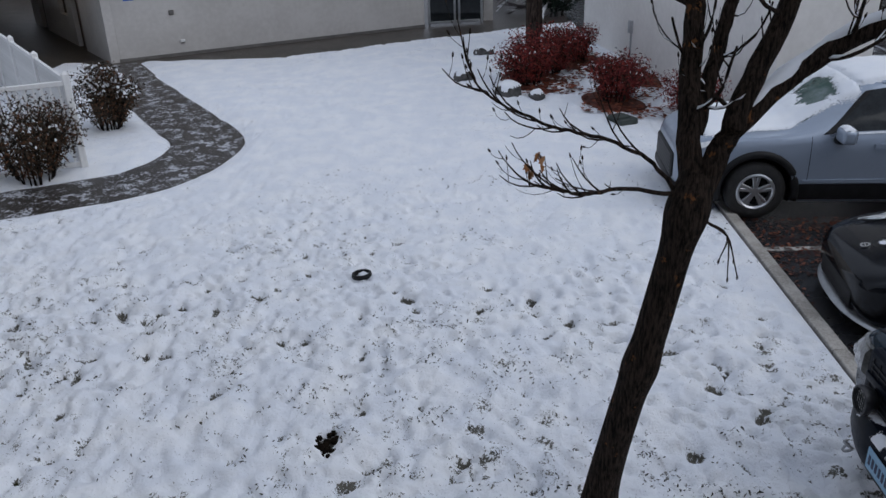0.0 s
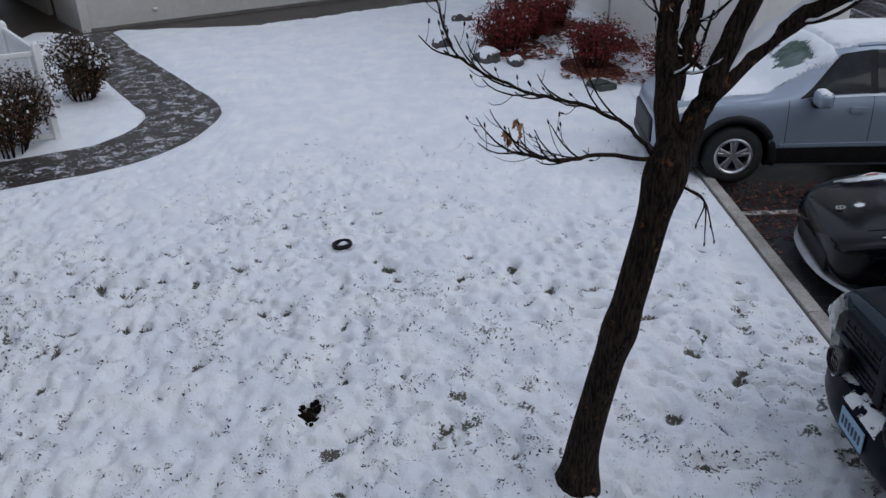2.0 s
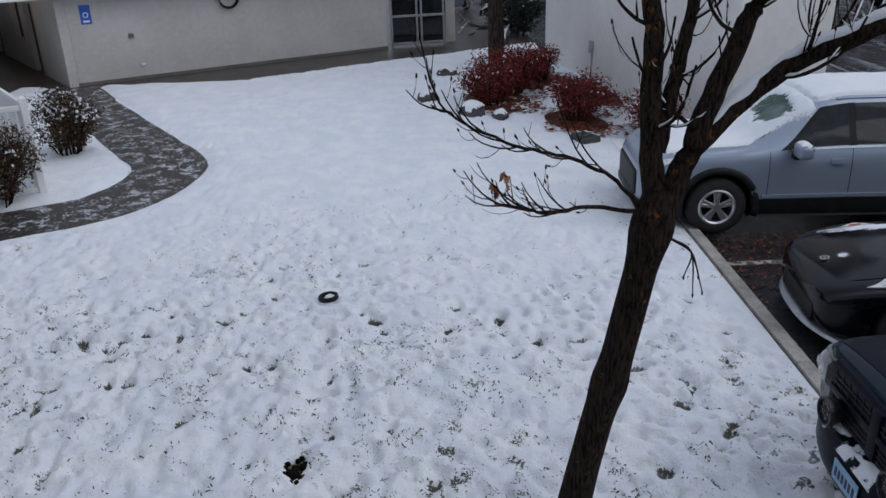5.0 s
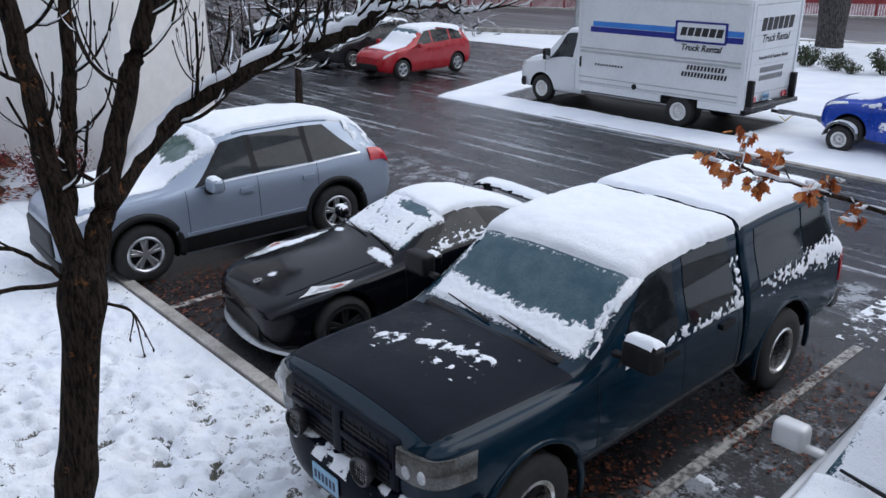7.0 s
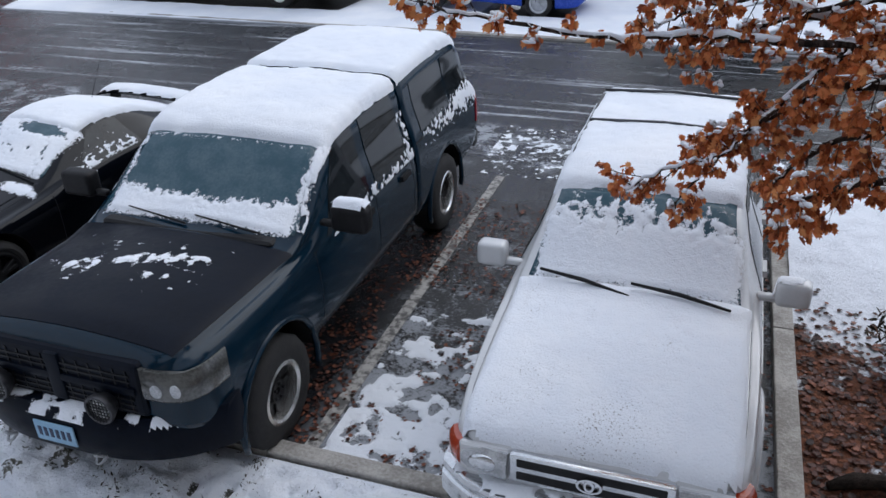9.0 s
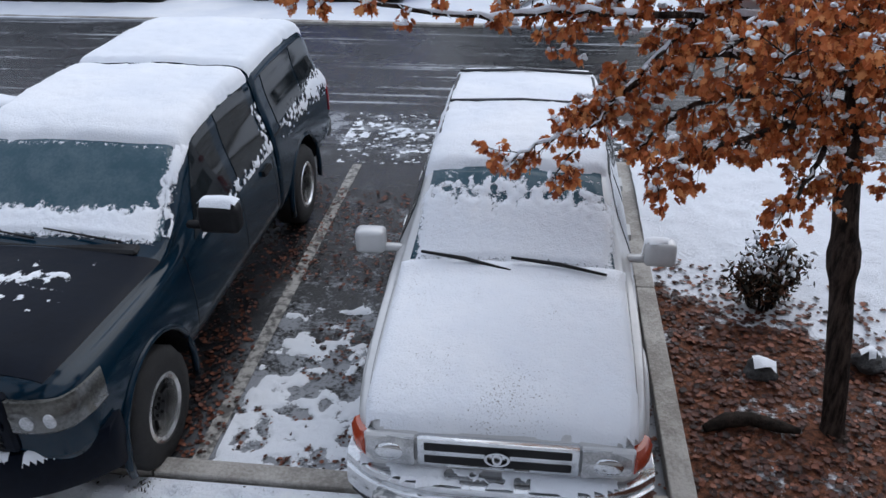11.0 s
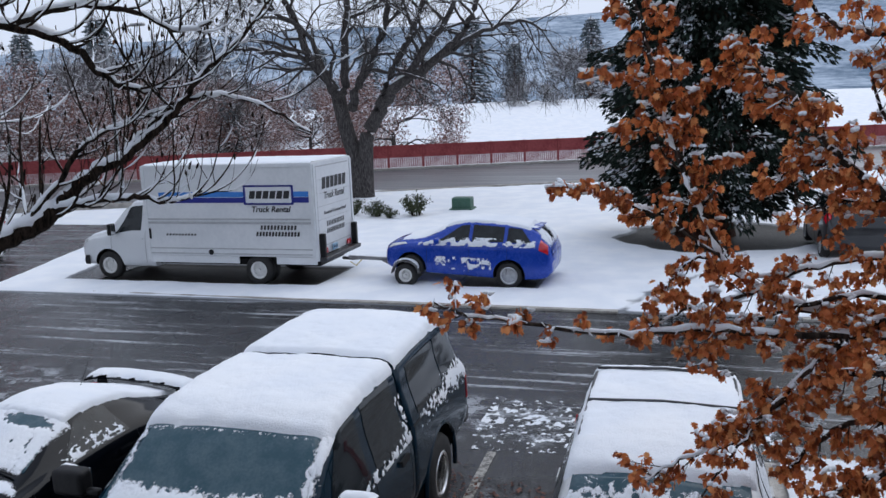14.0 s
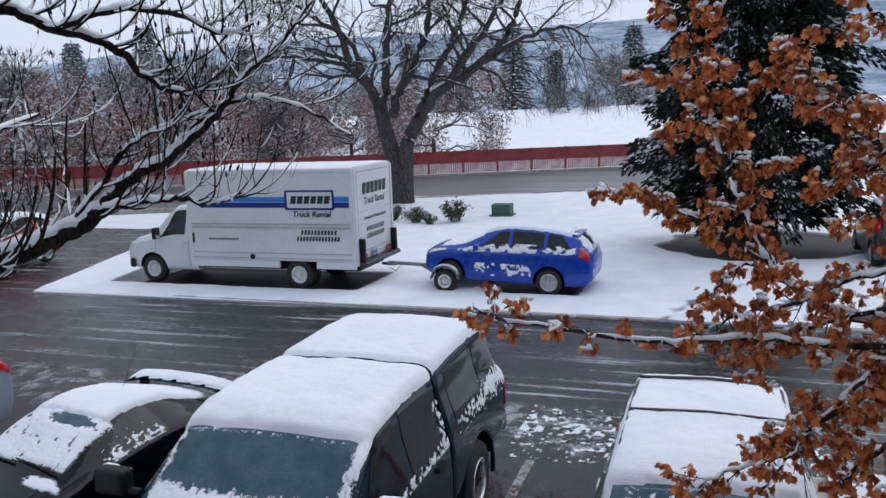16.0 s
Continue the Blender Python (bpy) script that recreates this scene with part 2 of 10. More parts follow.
def spin(bm, profile, seg=24, m=None, closed=True):
    """A body turned round the z axis from (radius, height) pairs."""
    rings = []
    for r, z in profile:
        rings.append([bm.verts.new((r * math.cos(6.28318 * k / seg), r * math.sin(6.28318 * k / seg), z)) for k in range(seg)])
    n = len(rings)
    for a in range(n if closed else n - 1):
        p, q = rings[a], rings[(a + 1) % n]
        for k in range(seg):
            bm.faces.new((p[k], p[(k + 1) % seg], q[(k + 1) % seg], q[k]))
    if m is not None:
        bmesh.ops.transform(bm, matrix=m, verts=[v for ring in rings for v in ring])
    return bm


def prism(bm, outline, depth, m=None, bevel=0.0):
    """An outline in x, y pulled up by depth."""
    lo = [bm.verts.new((x, y, 0)) for x, y in outline]
    hi = [bm.verts.new((x, y, depth)) for x, y in outline]
    n = len(lo)
    fs = [bm.faces.new(hi), bm.faces.new(lo[::-1])]
    fs += [bm.faces.new((lo[k], lo[(k + 1) % n], hi[(k + 1) % n], hi[k])) for k in range(n)]
    vs = lo + hi
    if bevel:
        r = bmesh.ops.bevel(bm, geom=list(fs[0].edges), offset=bevel, segments=2, affect="EDGES")
        vs = list({v for v in vs if v.is_valid} | {v for f in r["faces"] for v in f.verts})
    if m is not None:
        bmesh.ops.transform(bm, matrix=m, verts=vs)
    return bm


def vnoise(x, y, scale, seed=0):
    """Smooth value noise on arrays, 0 to 1."""
    x, y = np.asarray(x, float) * scale + 17.3 * seed, np.asarray(y, float) * scale + 9.1 * seed
    xi, yi = np.floor(x).astype(np.int64), np.floor(y).astype(np.int64)
    fx, fy = x - xi, y - yi
    fx, fy = fx * fx * (3 - 2 * fx), fy * fy * (3 - 2 * fy)

    def h(a, b):
        n = (a * 374761393 + b * 668265263 + seed * 1442695041) & 0x7FFFFFFF
        n = ((n ^ (n >> 13)) * 1274126177) & 0x7FFFFFFF
        return ((n ^ (n >> 16)) & 0xFFFF) / 65535.0

    return (h(xi, yi) * (1 - fx) + h(xi + 1, yi) * fx) * (1 - fy) + (h(xi, yi + 1) * (1 - fx) + h(xi + 1, yi + 1) * fx) * fy


def fbm(x, y, scale, octaves=4, seed=0):
    s, a, t = 0, 1.0, 0
    for k in range(octaves):
        s, t = s + a * vnoise(x, y, scale * 2**k, seed + 7 * k), t + a
        a *= 0.5
    return s / t


def step(v, lo, hi):
    t = np.clip((np.asarray(v, float) - lo) / (hi - lo), 0, 1)
    return t * t * (3 - 2 * t)


def sheet(name, xs, ys, height, material, keep=None, thickness=0.0):
    """A terrain sheet on a grid; height(x, y) works on arrays; keep: which cells stay."""
    X, Y = np.meshgrid(xs, ys)
    Z = height(X, Y)
    nx, ny = len(xs), len(ys)
    idx = np.arange(nx * ny).reshape(ny, nx)
    quads = np.stack([idx[:-1, :-1], idx[:-1, 1:], idx[1:, 1:], idx[1:, :-1]], -1).reshape(-1, 4)
    co = np.stack([X, Y, Z], -1).reshape(-1, 3)
    if keep is not None:
        mid = co[quads].mean(1)
        quads = quads[keep(mid[:, 0], mid[:, 1])]
    used = np.unique(quads)
    remap = np.zeros(len(co), np.int64)
    remap[used] = np.arange(len(used))
    co, quads = co[used], remap[quads]
    me = bpy.data.meshes.new(name)
    me.vertices.add(len(co))
    me.vertices.foreach_set("co", co.ravel())
    me.loops.add(quads.size)
    me.loops.foreach_set("vertex_index", quads.ravel().astype(np.int32))
    me.polygons.add(len(quads))
    me.polygons.foreach_set("loop_start", np.arange(0, quads.size, 4, dtype=np.int32))
    me.polygons.foreach_set("use_smooth", np.ones(len(quads), bool))
    me.update(calc_edges=True)
    me.validate()
    me.materials.append(material)
    return new(name, me)


def poly_dist(x, y, pts):
    """Distance of arrays of points from a polyline."""
    best = np.full(np.shape(x), 1e9)
    for (ax, ay), (bx, by) in zip(pts, pts[1:]):
        dx, dy = bx - ax, by - ay
        t = np.clip(((x - ax) * dx + (y - ay) * dy) / (dx * dx + dy * dy), 0, 1)
        best = np.minimum(best, np.hypot(x - ax - t * dx, y - ay - t * dy))
    return best


def smooth_line(pts, n=8):
    """A Catmull-Rom line through points of any size."""
    p = [Vector(q) for q in pts]
    p = [2 * p[0] - p[1], *p, 2 * p[-1] - p[-2]]
    out = []
    for a, b, c, d in zip(p, p[1:], p[2:], p[3:]):
        for k in range(n):
            t = k / n
            out.append(0.5 * (2 * b + (c - a) * t + (2 * a - 5 * b + 4 * c - d) * t * t + (3 * b - a - 3 * c + d) * t**3))
    return out + [p[-2]]

# ---- ground ----
KERB_Y = 3.57           # lawn side of the parking bays
SIDE_X = 0.90           # kerb beside the planting bed
FAR_Y = 15.75           # far edge of the drive

WALK_MID = [tuple(p) for p in smooth_line([(-6.5, -10.6), (-9.6, -7.9), (-10.5, -6.4), (-11.4, -5.05), (-13.2, -4.65), (-15.1, -5.75), (-18.6, -8.1), (-21.0, -9.6)], 6)]
WALK_HALF = 0.66

ground = sheet("ground", np.concatenate([np.linspace(-700, -60, 12), np.linspace(-50, 50, 30), np.linspace(60, 700, 12)]),
               np.concatenate([np.linspace(-500, -40, 8), np.linspace(-30, 70, 30), np.linspace(80, 900, 14)]),
               lambda x, y: -0.12 + 0 * x, M_snow)
tagged(ground, "snow-covered open ground reaching to the hills", "ground", kind="structure")


def lot_height(x, y):
    return 0.012 * (fbm(x, y, 0.35, 3, 3) - 0.5)


lot = sheet("parking_lot", np.linspace(-60, 30, 181), np.linspace(KERB_Y - 0.1, FAR_Y + 0.3, 61), lot_height, M_asphalt,
            keep=lambda x, y: (x < SIDE_X + 0.05) | (y > 8.9))
tagged(lot, "wet dark asphalt drive with parking bays and slush streaks", "parking lot", kind="structure")
lot_left = sheet("parking_lot_end", np.linspace(-75, -15.0, 60), np.linspace(FAR_Y + 0.3, 27, 30), lambda x, y: lot_height(x, y) - 0.004, M_asphalt)
tagged(lot_left, "wet asphalt at the end of the drive", "parking lot", kind="structure")


def pits(x, y, cell, chance, size, seed):
    """Scattered dents, one at most in each cell of a grid: 0 on the flat, 1 at the deepest."""
    x, y = np.asarray(x, float), np.asarray(y, float)
    ci, cj = np.floor(x / cell).astype(np.int64), np.floor(y / cell).astype(np.int64)

    def h(a, b, k):
        n = (a * 374761393 + b * 668265263 + (seed + k) * 1442695041) & 0x7FFFFFFF
        n = ((n ^ (n >> 13)) * 1274126177) & 0x7FFFFFFF
        return ((n ^ (n >> 16)) & 0xFFFF) / 65535.0

    best = np.zeros(np.shape(x))
    for di in (-1, 0, 1):
        for dj in (-1, 0, 1):
            a, b = ci + di, cj + dj
            px, py = (a + h(a, b, 1)) * cell, (b + h(a, b, 2)) * cell
            ang, r = h(a, b, 3) * 3.1416, size * (0.55 + 0.9 * h(a, b, 4))
            u = ((x - px) * np.cos(ang) + (y - py) * np.sin(ang)) / r
            v = ((y - py) * np.cos(ang) - (x - px) * np.sin(ang)) / (r * (0.35 + 0.4 * h(a, b, 5)))
            best = np.maximum(best, np.exp(-(u * u + v * v) ** 2) * (h(a, b, 6) < chance) * (0.5 + 0.5 * h(a, b, 7)))
    return best


def lawn_height(x, y):
    z = 0.085 + 0.05 * (fbm(x, y, 0.25, 3, 1) - 0.5)
    near = step(x, -12, -6)
    rough = 0.35 + 0.65 * near
    z += rough * 0.095 * (fbm(x, y, 3.0, 4, 2) - 0.5) + rough * 0.055 * (vnoise(x, y * 1.4, 8.5, 5) - 0.5)
    # footprints, paw prints and dents, denser where the lawn was crossed
    trod = step(vnoise(x, y, 0.7, 16), 0.30, 0.62)
    z -= rough * 0.060 * step(vnoise(x * 0.8, y * 1.3, 4.2, 9), 0.68, 0.86)
    z -= (0.25 + 0.75 * near) * 0.120 * pits(x, y, 0.30, 0.75, 0.080, 31) * (0.55 + 0.45 * trod)
    z -= (0.15 + 0.85 * near) * 0.095 * pits(x, y, 0.16, 0.60, 0.046, 32) * (0.35 + 0.65 * trod)
    z -= near * 0.038 * pits(x, y, 0.26, 0.45, 0.095, 33) * trod
    # the walk is cleared, the snow thins out to it
    d = poly_dist(x, y, WALK_MID)
    z = z * step(d, WALK_HALF - 0.1, WALK_HALF + 0.30) + 0.0 * d
    # the hole and the kerb side
    z -= 0.10 * np.exp(-(((x + 4.55) / 0.16) ** 2 + ((y + 1.07) / 0.12) ** 2))
    z = z * step(KERB_Y - 0.12 - y, -0.03, 0.10) + 0.055 * (1 - step(KERB_Y - 0.12 - y, -0.03, 0.10))
    return z


def strip_side(x, y):
    """Distance into the snow from the bare strip under the eaves of the near building."""
    return (y + 3.57) * 0.785 - (x + 4.3) * 0.62


# Near half fine, far half coarser; they meet at x = -11.
M_cells = lambda x, y: (strip_side(x, y) > -0.26 + 0.20 * (vnoise(x, y, 3.0, 31) - 0.5))
far_line = lambda x, y: (x + 20.1) * 0.86 + (y + 7.0) * 0.51  # distance from the walkway by the far building
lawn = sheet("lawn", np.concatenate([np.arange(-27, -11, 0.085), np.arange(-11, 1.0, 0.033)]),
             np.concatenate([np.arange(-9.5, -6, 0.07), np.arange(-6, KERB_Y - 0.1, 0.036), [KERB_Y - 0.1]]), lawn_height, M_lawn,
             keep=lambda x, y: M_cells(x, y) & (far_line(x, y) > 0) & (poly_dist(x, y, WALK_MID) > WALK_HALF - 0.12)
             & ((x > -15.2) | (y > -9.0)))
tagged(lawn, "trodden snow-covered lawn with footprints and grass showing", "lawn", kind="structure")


def ribbon(name, mid, half, z, material, wobble=0.0, thick=0.1):
    bm = bmesh.new()
    rows = []
    for k, p in enumerate(mid):
        a, b = Vector(mid[max(k - 1, 0)]), Vector(mid[min(k + 1, len(mid) - 1)])
        d = (b - a).normalized()
        n = Vector((-d.y, d.x))
        row = []
        for j in range(9):
            s = half * (j / 4 - 1)
            w = wobble * (noise.noise(Vector((p[0] * 1.7, p[1] * 1.7, j // 8))) if j in (0, 8) else 0)
            q = Vector(p[:2]) + n * (s + w)
            row.append(bm.verts.new((q.x, q.y, z + 0.01 * noise.noise(Vector((q.x, q.y, 3))))))
        rows.append(row)
    for p, q in zip(rows, rows[1:]):
        for j in range(8):
            bm.faces.new((p[j], p[j + 1], q[j + 1], q[j]))
    bmesh.ops.recalc_face_normals(bm, faces=bm.faces)
    if bm.faces[0].normal.z < 0:
        bmesh.ops.reverse_faces(bm, faces=bm.faces)
    r = bmesh.ops.extrude_face_region(bm, geom=[f for f in bm.faces])
    bmesh.ops.translate(bm, verts=[v for v in r["geom"] if isinstance(v, bmesh.types.BMVert)], vec=(0, 0, -thick))
    bmesh.ops.recalc_face_normals(bm, faces=bm.faces)
    return part(name, bm, material, smooth=True, sharp=40)


def slush_walk_material():
    n = Nodes("slushy_concrete").world()
    grit = n.noise(40, 4, 0.7)
    col = n.mix(grit, (0.014, 0.011, 0.009), (0.050, 0.041, 0.034))
    slush = n.math("ADD", n.math("MULTIPLY", n.noise(3.4, 5, 0.6), 0.5), n.math("MULTIPLY", n.noise(20, 4, 0.7), 0.5))
    s = n.ramp(slush, 0.525, 0.565)
    col = n.mix(n.math("MULTIPLY", s, 0.8), col, (0.60, 0.62, 0.67))
    n.bump(n.math("ADD", n.math("MULTIPLY", s, 1.0), n.math("MULTIPLY", grit, 0.4)), 0.6, 0.02)
    return n.done(col, n.value(s, 0.4, 0.7))


M_slushwalk = slush_walk_material()
walkway = ribbon("path", WALK_MID, WALK_HALF, 0.02, M_slushwalk, 0.05)
tagged(walkway, "curved concrete footpath with trodden grey slush", "path", kind="structure")

# the snowy bed between the walk and the pool fence
bed_edge = lambda x, y: poly_dist(x, y, WALK_MID)
bed = sheet("snow_bed", np.arange(-22.5, -9.0, 0.09), np.arange(-11, -4.6, 0.09), lambda x, y: (0.07 + 0.05 * (fbm(x, y, 2.0, 4, 41) - 0.5)) * step(bed_edge(x, y), 0.65, 0.95), M_lawn,
            keep=lambda x, y: (poly_dist(x, y, WALK_MID) > WALK_HALF - 0.1) & (strip_side(x, y) > 0.6) & ~((far_line(x, y) > 0) & (lambda a: a)(((x > -11.9) & (y > -5.6)) | ((x <= -11.9) & (y > -5.6 + (-11.9 - x) * 0.42)))) & (y > -6.4 - (x + 11.9) * -0.9 - 9) & (x > -21.2))
tagged(bed, "snowy planting bed beside the pool fence", "planting bed", kind="structure")

# bare damp strip under the eaves
M_damp = simple("damp_soil_and_grass", (0.006, 0.011, 0.003), (0.042, 0.036, 0.016), 7.0, 0.9, bump=1.0, bscale=45, spec=0.08)
strip = sheet("bare_strip", np.arange(-14, 3.5, 0.12), np.arange(-13, 3.4, 0.12), lambda x, y: -0.01 + 0.04 * (fbm(x, y, 3, 3, 51) - 0.5), M_damp,
              keep=lambda x, y: (strip_side(x, y) < 0.0) & (strip_side(x, y) > -2.4))
tagged(strip, "bare damp strip of soil and grass under the eaves", "soil", kind="structure")

# kerbs, cast in lengths with joints
def kerb_run(name, a, b, width, z1, label, z0=-0.12, piece=3.05):
    """A cast kerb in lengths with open joints; each length is a piece."""
    top = thing(name, label, "kerb", kind="structure")
    a, b = Vector(a), Vector(b)
    d = (b - a).normalized()
    ang = math.degrees(math.atan2(d.y, d.x))
    n = max(1, round((b - a).length / piece))
    L = (b - a).length / n
    bm = bmesh.new()
    box(bm, 0.004, L - 0.004, -width / 2, width / 2, z0, z1, 0.018, 3)
    first = None
    for k in range(n):
        p = a + d * (L * k)
        m = pose(p.x, p.y, 0, 0, 0, ang)
        if first is None:
            first = part("kerb_stone", bm, M_kerb, top, m=m, smooth=True, sharp=35)
        else:
            share("kerb_stone", first, top, m)
    return top


kerb_run("kerb_lawn", (-12.6, KERB_Y), (SIDE_X, KERB_Y), 0.15, 0.085, "stained concrete kerb between lawn and parking bays")
kerb_run("kerb_bed", (SIDE_X + 0.09, KERB_Y - 0.3), (SIDE_X + 0.09, 9.0), 0.17, 0.10, "pale concrete kerb with fallen leaves beside the bed")
kerb_run("kerb_far", (-16.9, FAR_Y + 0.35), (-1.2, FAR_Y + 0.05), 0.16, 0.05, "low concrete kerb under snow along the drive")
kerb_run("kerb_far_east", (2.2, FAR_Y - 0.05), (30, FAR_Y - 0.4), 0.16, 0.05, "low concrete kerb under snow along the drive")


def verge_height(x, y):
    z = 0.06 + 0.06 * (fbm(x, y, 0.5, 4, 61) - 0.5) + 0.02 * (vnoise(x, y, 5, 62) - 0.5)
    foot = step(vnoise(x, y, 2.6, 63), 0.62, 0.9) * step(x, -4, -1.5)
    z -= 0.022 * foot
    # worn tyre ruts where a side lane meets the drive
    rut = np.exp(-(((x + 1.1 - 0.30 * (y - 16) - 0.04 * (y - 16) ** 2) / 0.22) ** 2)) + np.exp(-(((x - 0.7 - 0.30 * (y - 16) - 0.04 * (y - 16) ** 2) / 0.25) ** 2))
    z -= 0.042 * rut * step(22.5 - y, 0, 2)
    # bare wet ground and painted shade under the parked truck, towed car and evergreen
    bare = np.minimum(step(x, -15.9, -15.3) * step(-8.3 - x, 0, 0.5), step(y, 17.15, 17.4) * step(19.8 - y, 0, 0.3))
    bare = np.maximum(bare, 0.9 * np.minimum(step(x, -5.5, -4.8) * step(-2.9 - x, 0, 0.5), step(y, 17.5, 17.8) * step(19.4 - y, 0, 0.3)))
    bare = np.maximum(bare, step(3.3 + 1.2 * (fbm(x, y, 0.8, 3, 64) - 0.5) - np.hypot(x - 1.1, y - 25.4), 0, 0.8))
    z = z * (1 - bare) + bare * (-0.036 + 0.02 * (fbm(x, y, 2.0, 3, 65) - 0.5))
    z -= 0.3 * step((y - 39.8) - 0.424 * (x + 11), -0.5, 0.2)
    return z * step(y - FAR_Y - 0.05, -0.05, 0.25)


def verge_material():
    n = Nodes("verge_snow").world()
    col = n.mix(n.ramp(n.noise(1.1, 5), 0.35, 0.7), (0.74, 0.77, 0.82), (0.83, 0.845, 0.87))
    low = n.ramp(n.coord(2), 0.012, 0.03)
    wet = n.mix(n.noise(9, 4), (0.05, 0.052, 0.058), (0.30, 0.32, 0.35))
    # lowest ground goes near black: wet soil plus the shade under vehicles and evergreen
    wet = n.mix(n.ramp(n.coord(2), -0.016, 0.008), n.mix(n.noise(12, 4), (0.010, 0.0095, 0.009), (0.04, 0.036, 0.032)), wet)
    col = n.mix(low, wet, col)
    n.bump(n.math("ADD", n.math("MULTIPLY", n.noise(6, 5), 0.7), n.math("MULTIPLY", n.noise(40, 3), 0.3)), 0.6, 0.04)
    return n.done(col, n.value(low, 0.6, 0.75), spec=0.12)


verge = sheet("verge", np.concatenate([np.arange(-17.2, 6, 0.13), np.arange(6, 40, 0.8)]), np.concatenate([np.arange(FAR_Y, 24, 0.11), np.arange(24, 47, 0.4)]), verge_height, verge_material())
for v in verge.data.vertices:   # the island's end runs back at an angle
    if v.co.x < -9:
        v.co.x -= 0.32 * max(v.co.y - 16, 0) * (-9 - v.co.x) / 8
tagged(verge, "deep snow verge with tyre ruts and footprints", "verge", kind="structure")
ROAD = pose(-11, 39.8, 0, 0, 0, 22.8)
road = sheet("road", np.linspace(-160, 160, 60), np.linspace(0, 14.2, 20), lambda x, y: -0.02 + 0.05 * y / 18, M_road)
road.matrix_basis = ROAD
tagged(road, "wide wet grey road with slushy wheel tracks", "road", kind="structure")
k1 = kerb_run("kerb_road", (-60, -0.1), (60, -0.1), 0.3, 0.10, "snow-dusted kerb along the road", piece=12)
k2 = kerb_run("kerb_road_far", (-80, 14.3), (80, 14.3), 0.4, 0.16, "snow-dusted kerb along the far road edge", piece=12)
k1.matrix_basis = k2.matrix_basis = ROAD

# bay lines
def line_material():
    n = Nodes("worn_line_paint").world()
    worn = n.ramp(n.noise(11, 5, 0.7), 0.42, 0.6)
    col = n.mix(worn, (0.42, 0.40, 0.37), (0.09, 0.085, 0.08))
    return n.done(col, 0.6)


M_line = line_material()
for x, y0, y1 in ((-8.32, KERB_Y + 0.1, 8.8), (-5.28, KERB_Y + 0.1, 8.8), (-2.24, KERB_Y + 0.1, 8.85), (-11.4, KERB_Y + 0.1, 8.8)):
    bm = bmesh.new()
    box(bm, x - 0.055, x + 0.055, y0, y1, -0.01, 0.0105)
    tagged(part("bay_line", bm, M_line), "worn pale painted line between parking bays", "road marking", group="bay lines", kind="structure")

# crusts of snow left on the asphalt between the nearest cars and at the bay mouths
snow_beds = ((-2.15, -0.9, KERB_Y + 0.06, 6.6, 0.50, 8.0, 211, 0.020, lambda x, y: 0.17 * (4.75 - y) - 0.10 * np.exp(-((x + 1.62 - 0.05 * y) / 0.12) ** 2)),
             (-2.6, 1.2, 8.9, 10.7, 0.64, 15.0, 212, 0.010, lambda x, y: 0.10 - 0.14 * np.abs(y - 9.8)),
             (-7.9, -4.4, 9.3, 10.6, 0.66, 15.0, 213, 0.010, lambda x, y: 0.05 - 0.1 * np.abs(y - 9.9)))

# ---- vehicle materials ----
def car_paint(name, c, flake=0.0, rough=0.28, dirt=0.25, coat=0.5, spec=0.35):
    n = Nodes(name)
    grime = n.ramp(n.math("ADD", n.math("MULTIPLY", n.noise(2.5, 5), 0.6), n.math("MULTIPLY", n.noise(30, 3), 0.4)), 0.45, 0.72)
    col = n.mix(n.math("MULTIPLY", grime, dirt), c, (0.16, 0.16, 0.165))
    n.bump(n.noise(140, 3), 0.04, 0.004)
    return n.done(col, n.value(grime, rough, rough + 0.22), flake, coat, spec)


M_ram = car_paint("dark_slate_car_paint", (0.003, 0.016, 0.030), 0.0, 0.07, 0.02, 0.0, 0.26)
M_hood = simple("matt_black_hood", (0.002, 0.0035, 0.008), (0.004, 0.0065, 0.013), 3, 0.28, rough2=0.45, spec=0.085, bump=0.12, bscale=5)
M_black_paint = car_paint("black_car_paint", (0.002, 0.0028, 0.005), 0.0, 0.06, 0.01, 0.0, 0.22)
M_silver = car_paint("silver_blue_car_paint", (0.29, 0.34, 0.42), 0.35, 0.28, 0.10)
M_runner = car_paint("pale_silver_car_paint", (0.58, 0.585, 0.59), 0.15, 0.35, 0.15)
M_blue = car_paint("cobalt_car_paint", (0.003, 0.045, 0.36), 0.2, 0.25, 0.03)
M_red = car_paint("red_car_paint", (0.36, 0.006, 0.014), 0.1, 0.25, 0.03)
M_white_paint = car_paint("white_truck_paint", (0.66, 0.68, 0.70), 0.0, 0.4, 0.10)
M_char = car_paint("charcoal_car_paint", (0.02, 0.021, 0.024), 0.2, 0.3, 0.1)
M_chrome = simple("chrome", (0.55, 0.56, 0.57), (0.68, 0.69, 0.70), 6, 0.14, metal=1.0, rough2=0.24)
M_alloy = simple("alloy_rim", (0.40, 0.41, 0.43), (0.55, 0.56, 0.58), 8, 0.3, metal=0.85)
M_brushed = simple("polished_rim", (0.80, 0.79, 0.77), (0.92, 0.91, 0.89), 8, 0.25, metal=0.9)
M_redlens = simple("red_lens", (0.40, 0.004, 0.012), (0.52, 0.010, 0.022), 12, 0.15, coat=0.6)
M_amber = simple("amber_lens", (0.30, 0.035, 0.014), (0.40, 0.06, 0.022), 12, 0.15, coat=0.6)
M_plate_blue = simple("pale_blue_plate", (0.20, 0.38, 0.55), (0.30, 0.48, 0.62), 10, 0.4)
M_ink = simple("dark_ink", (0.02, 0.03, 0.07), (0.03, 0.04, 0.09), 10, 0.5)


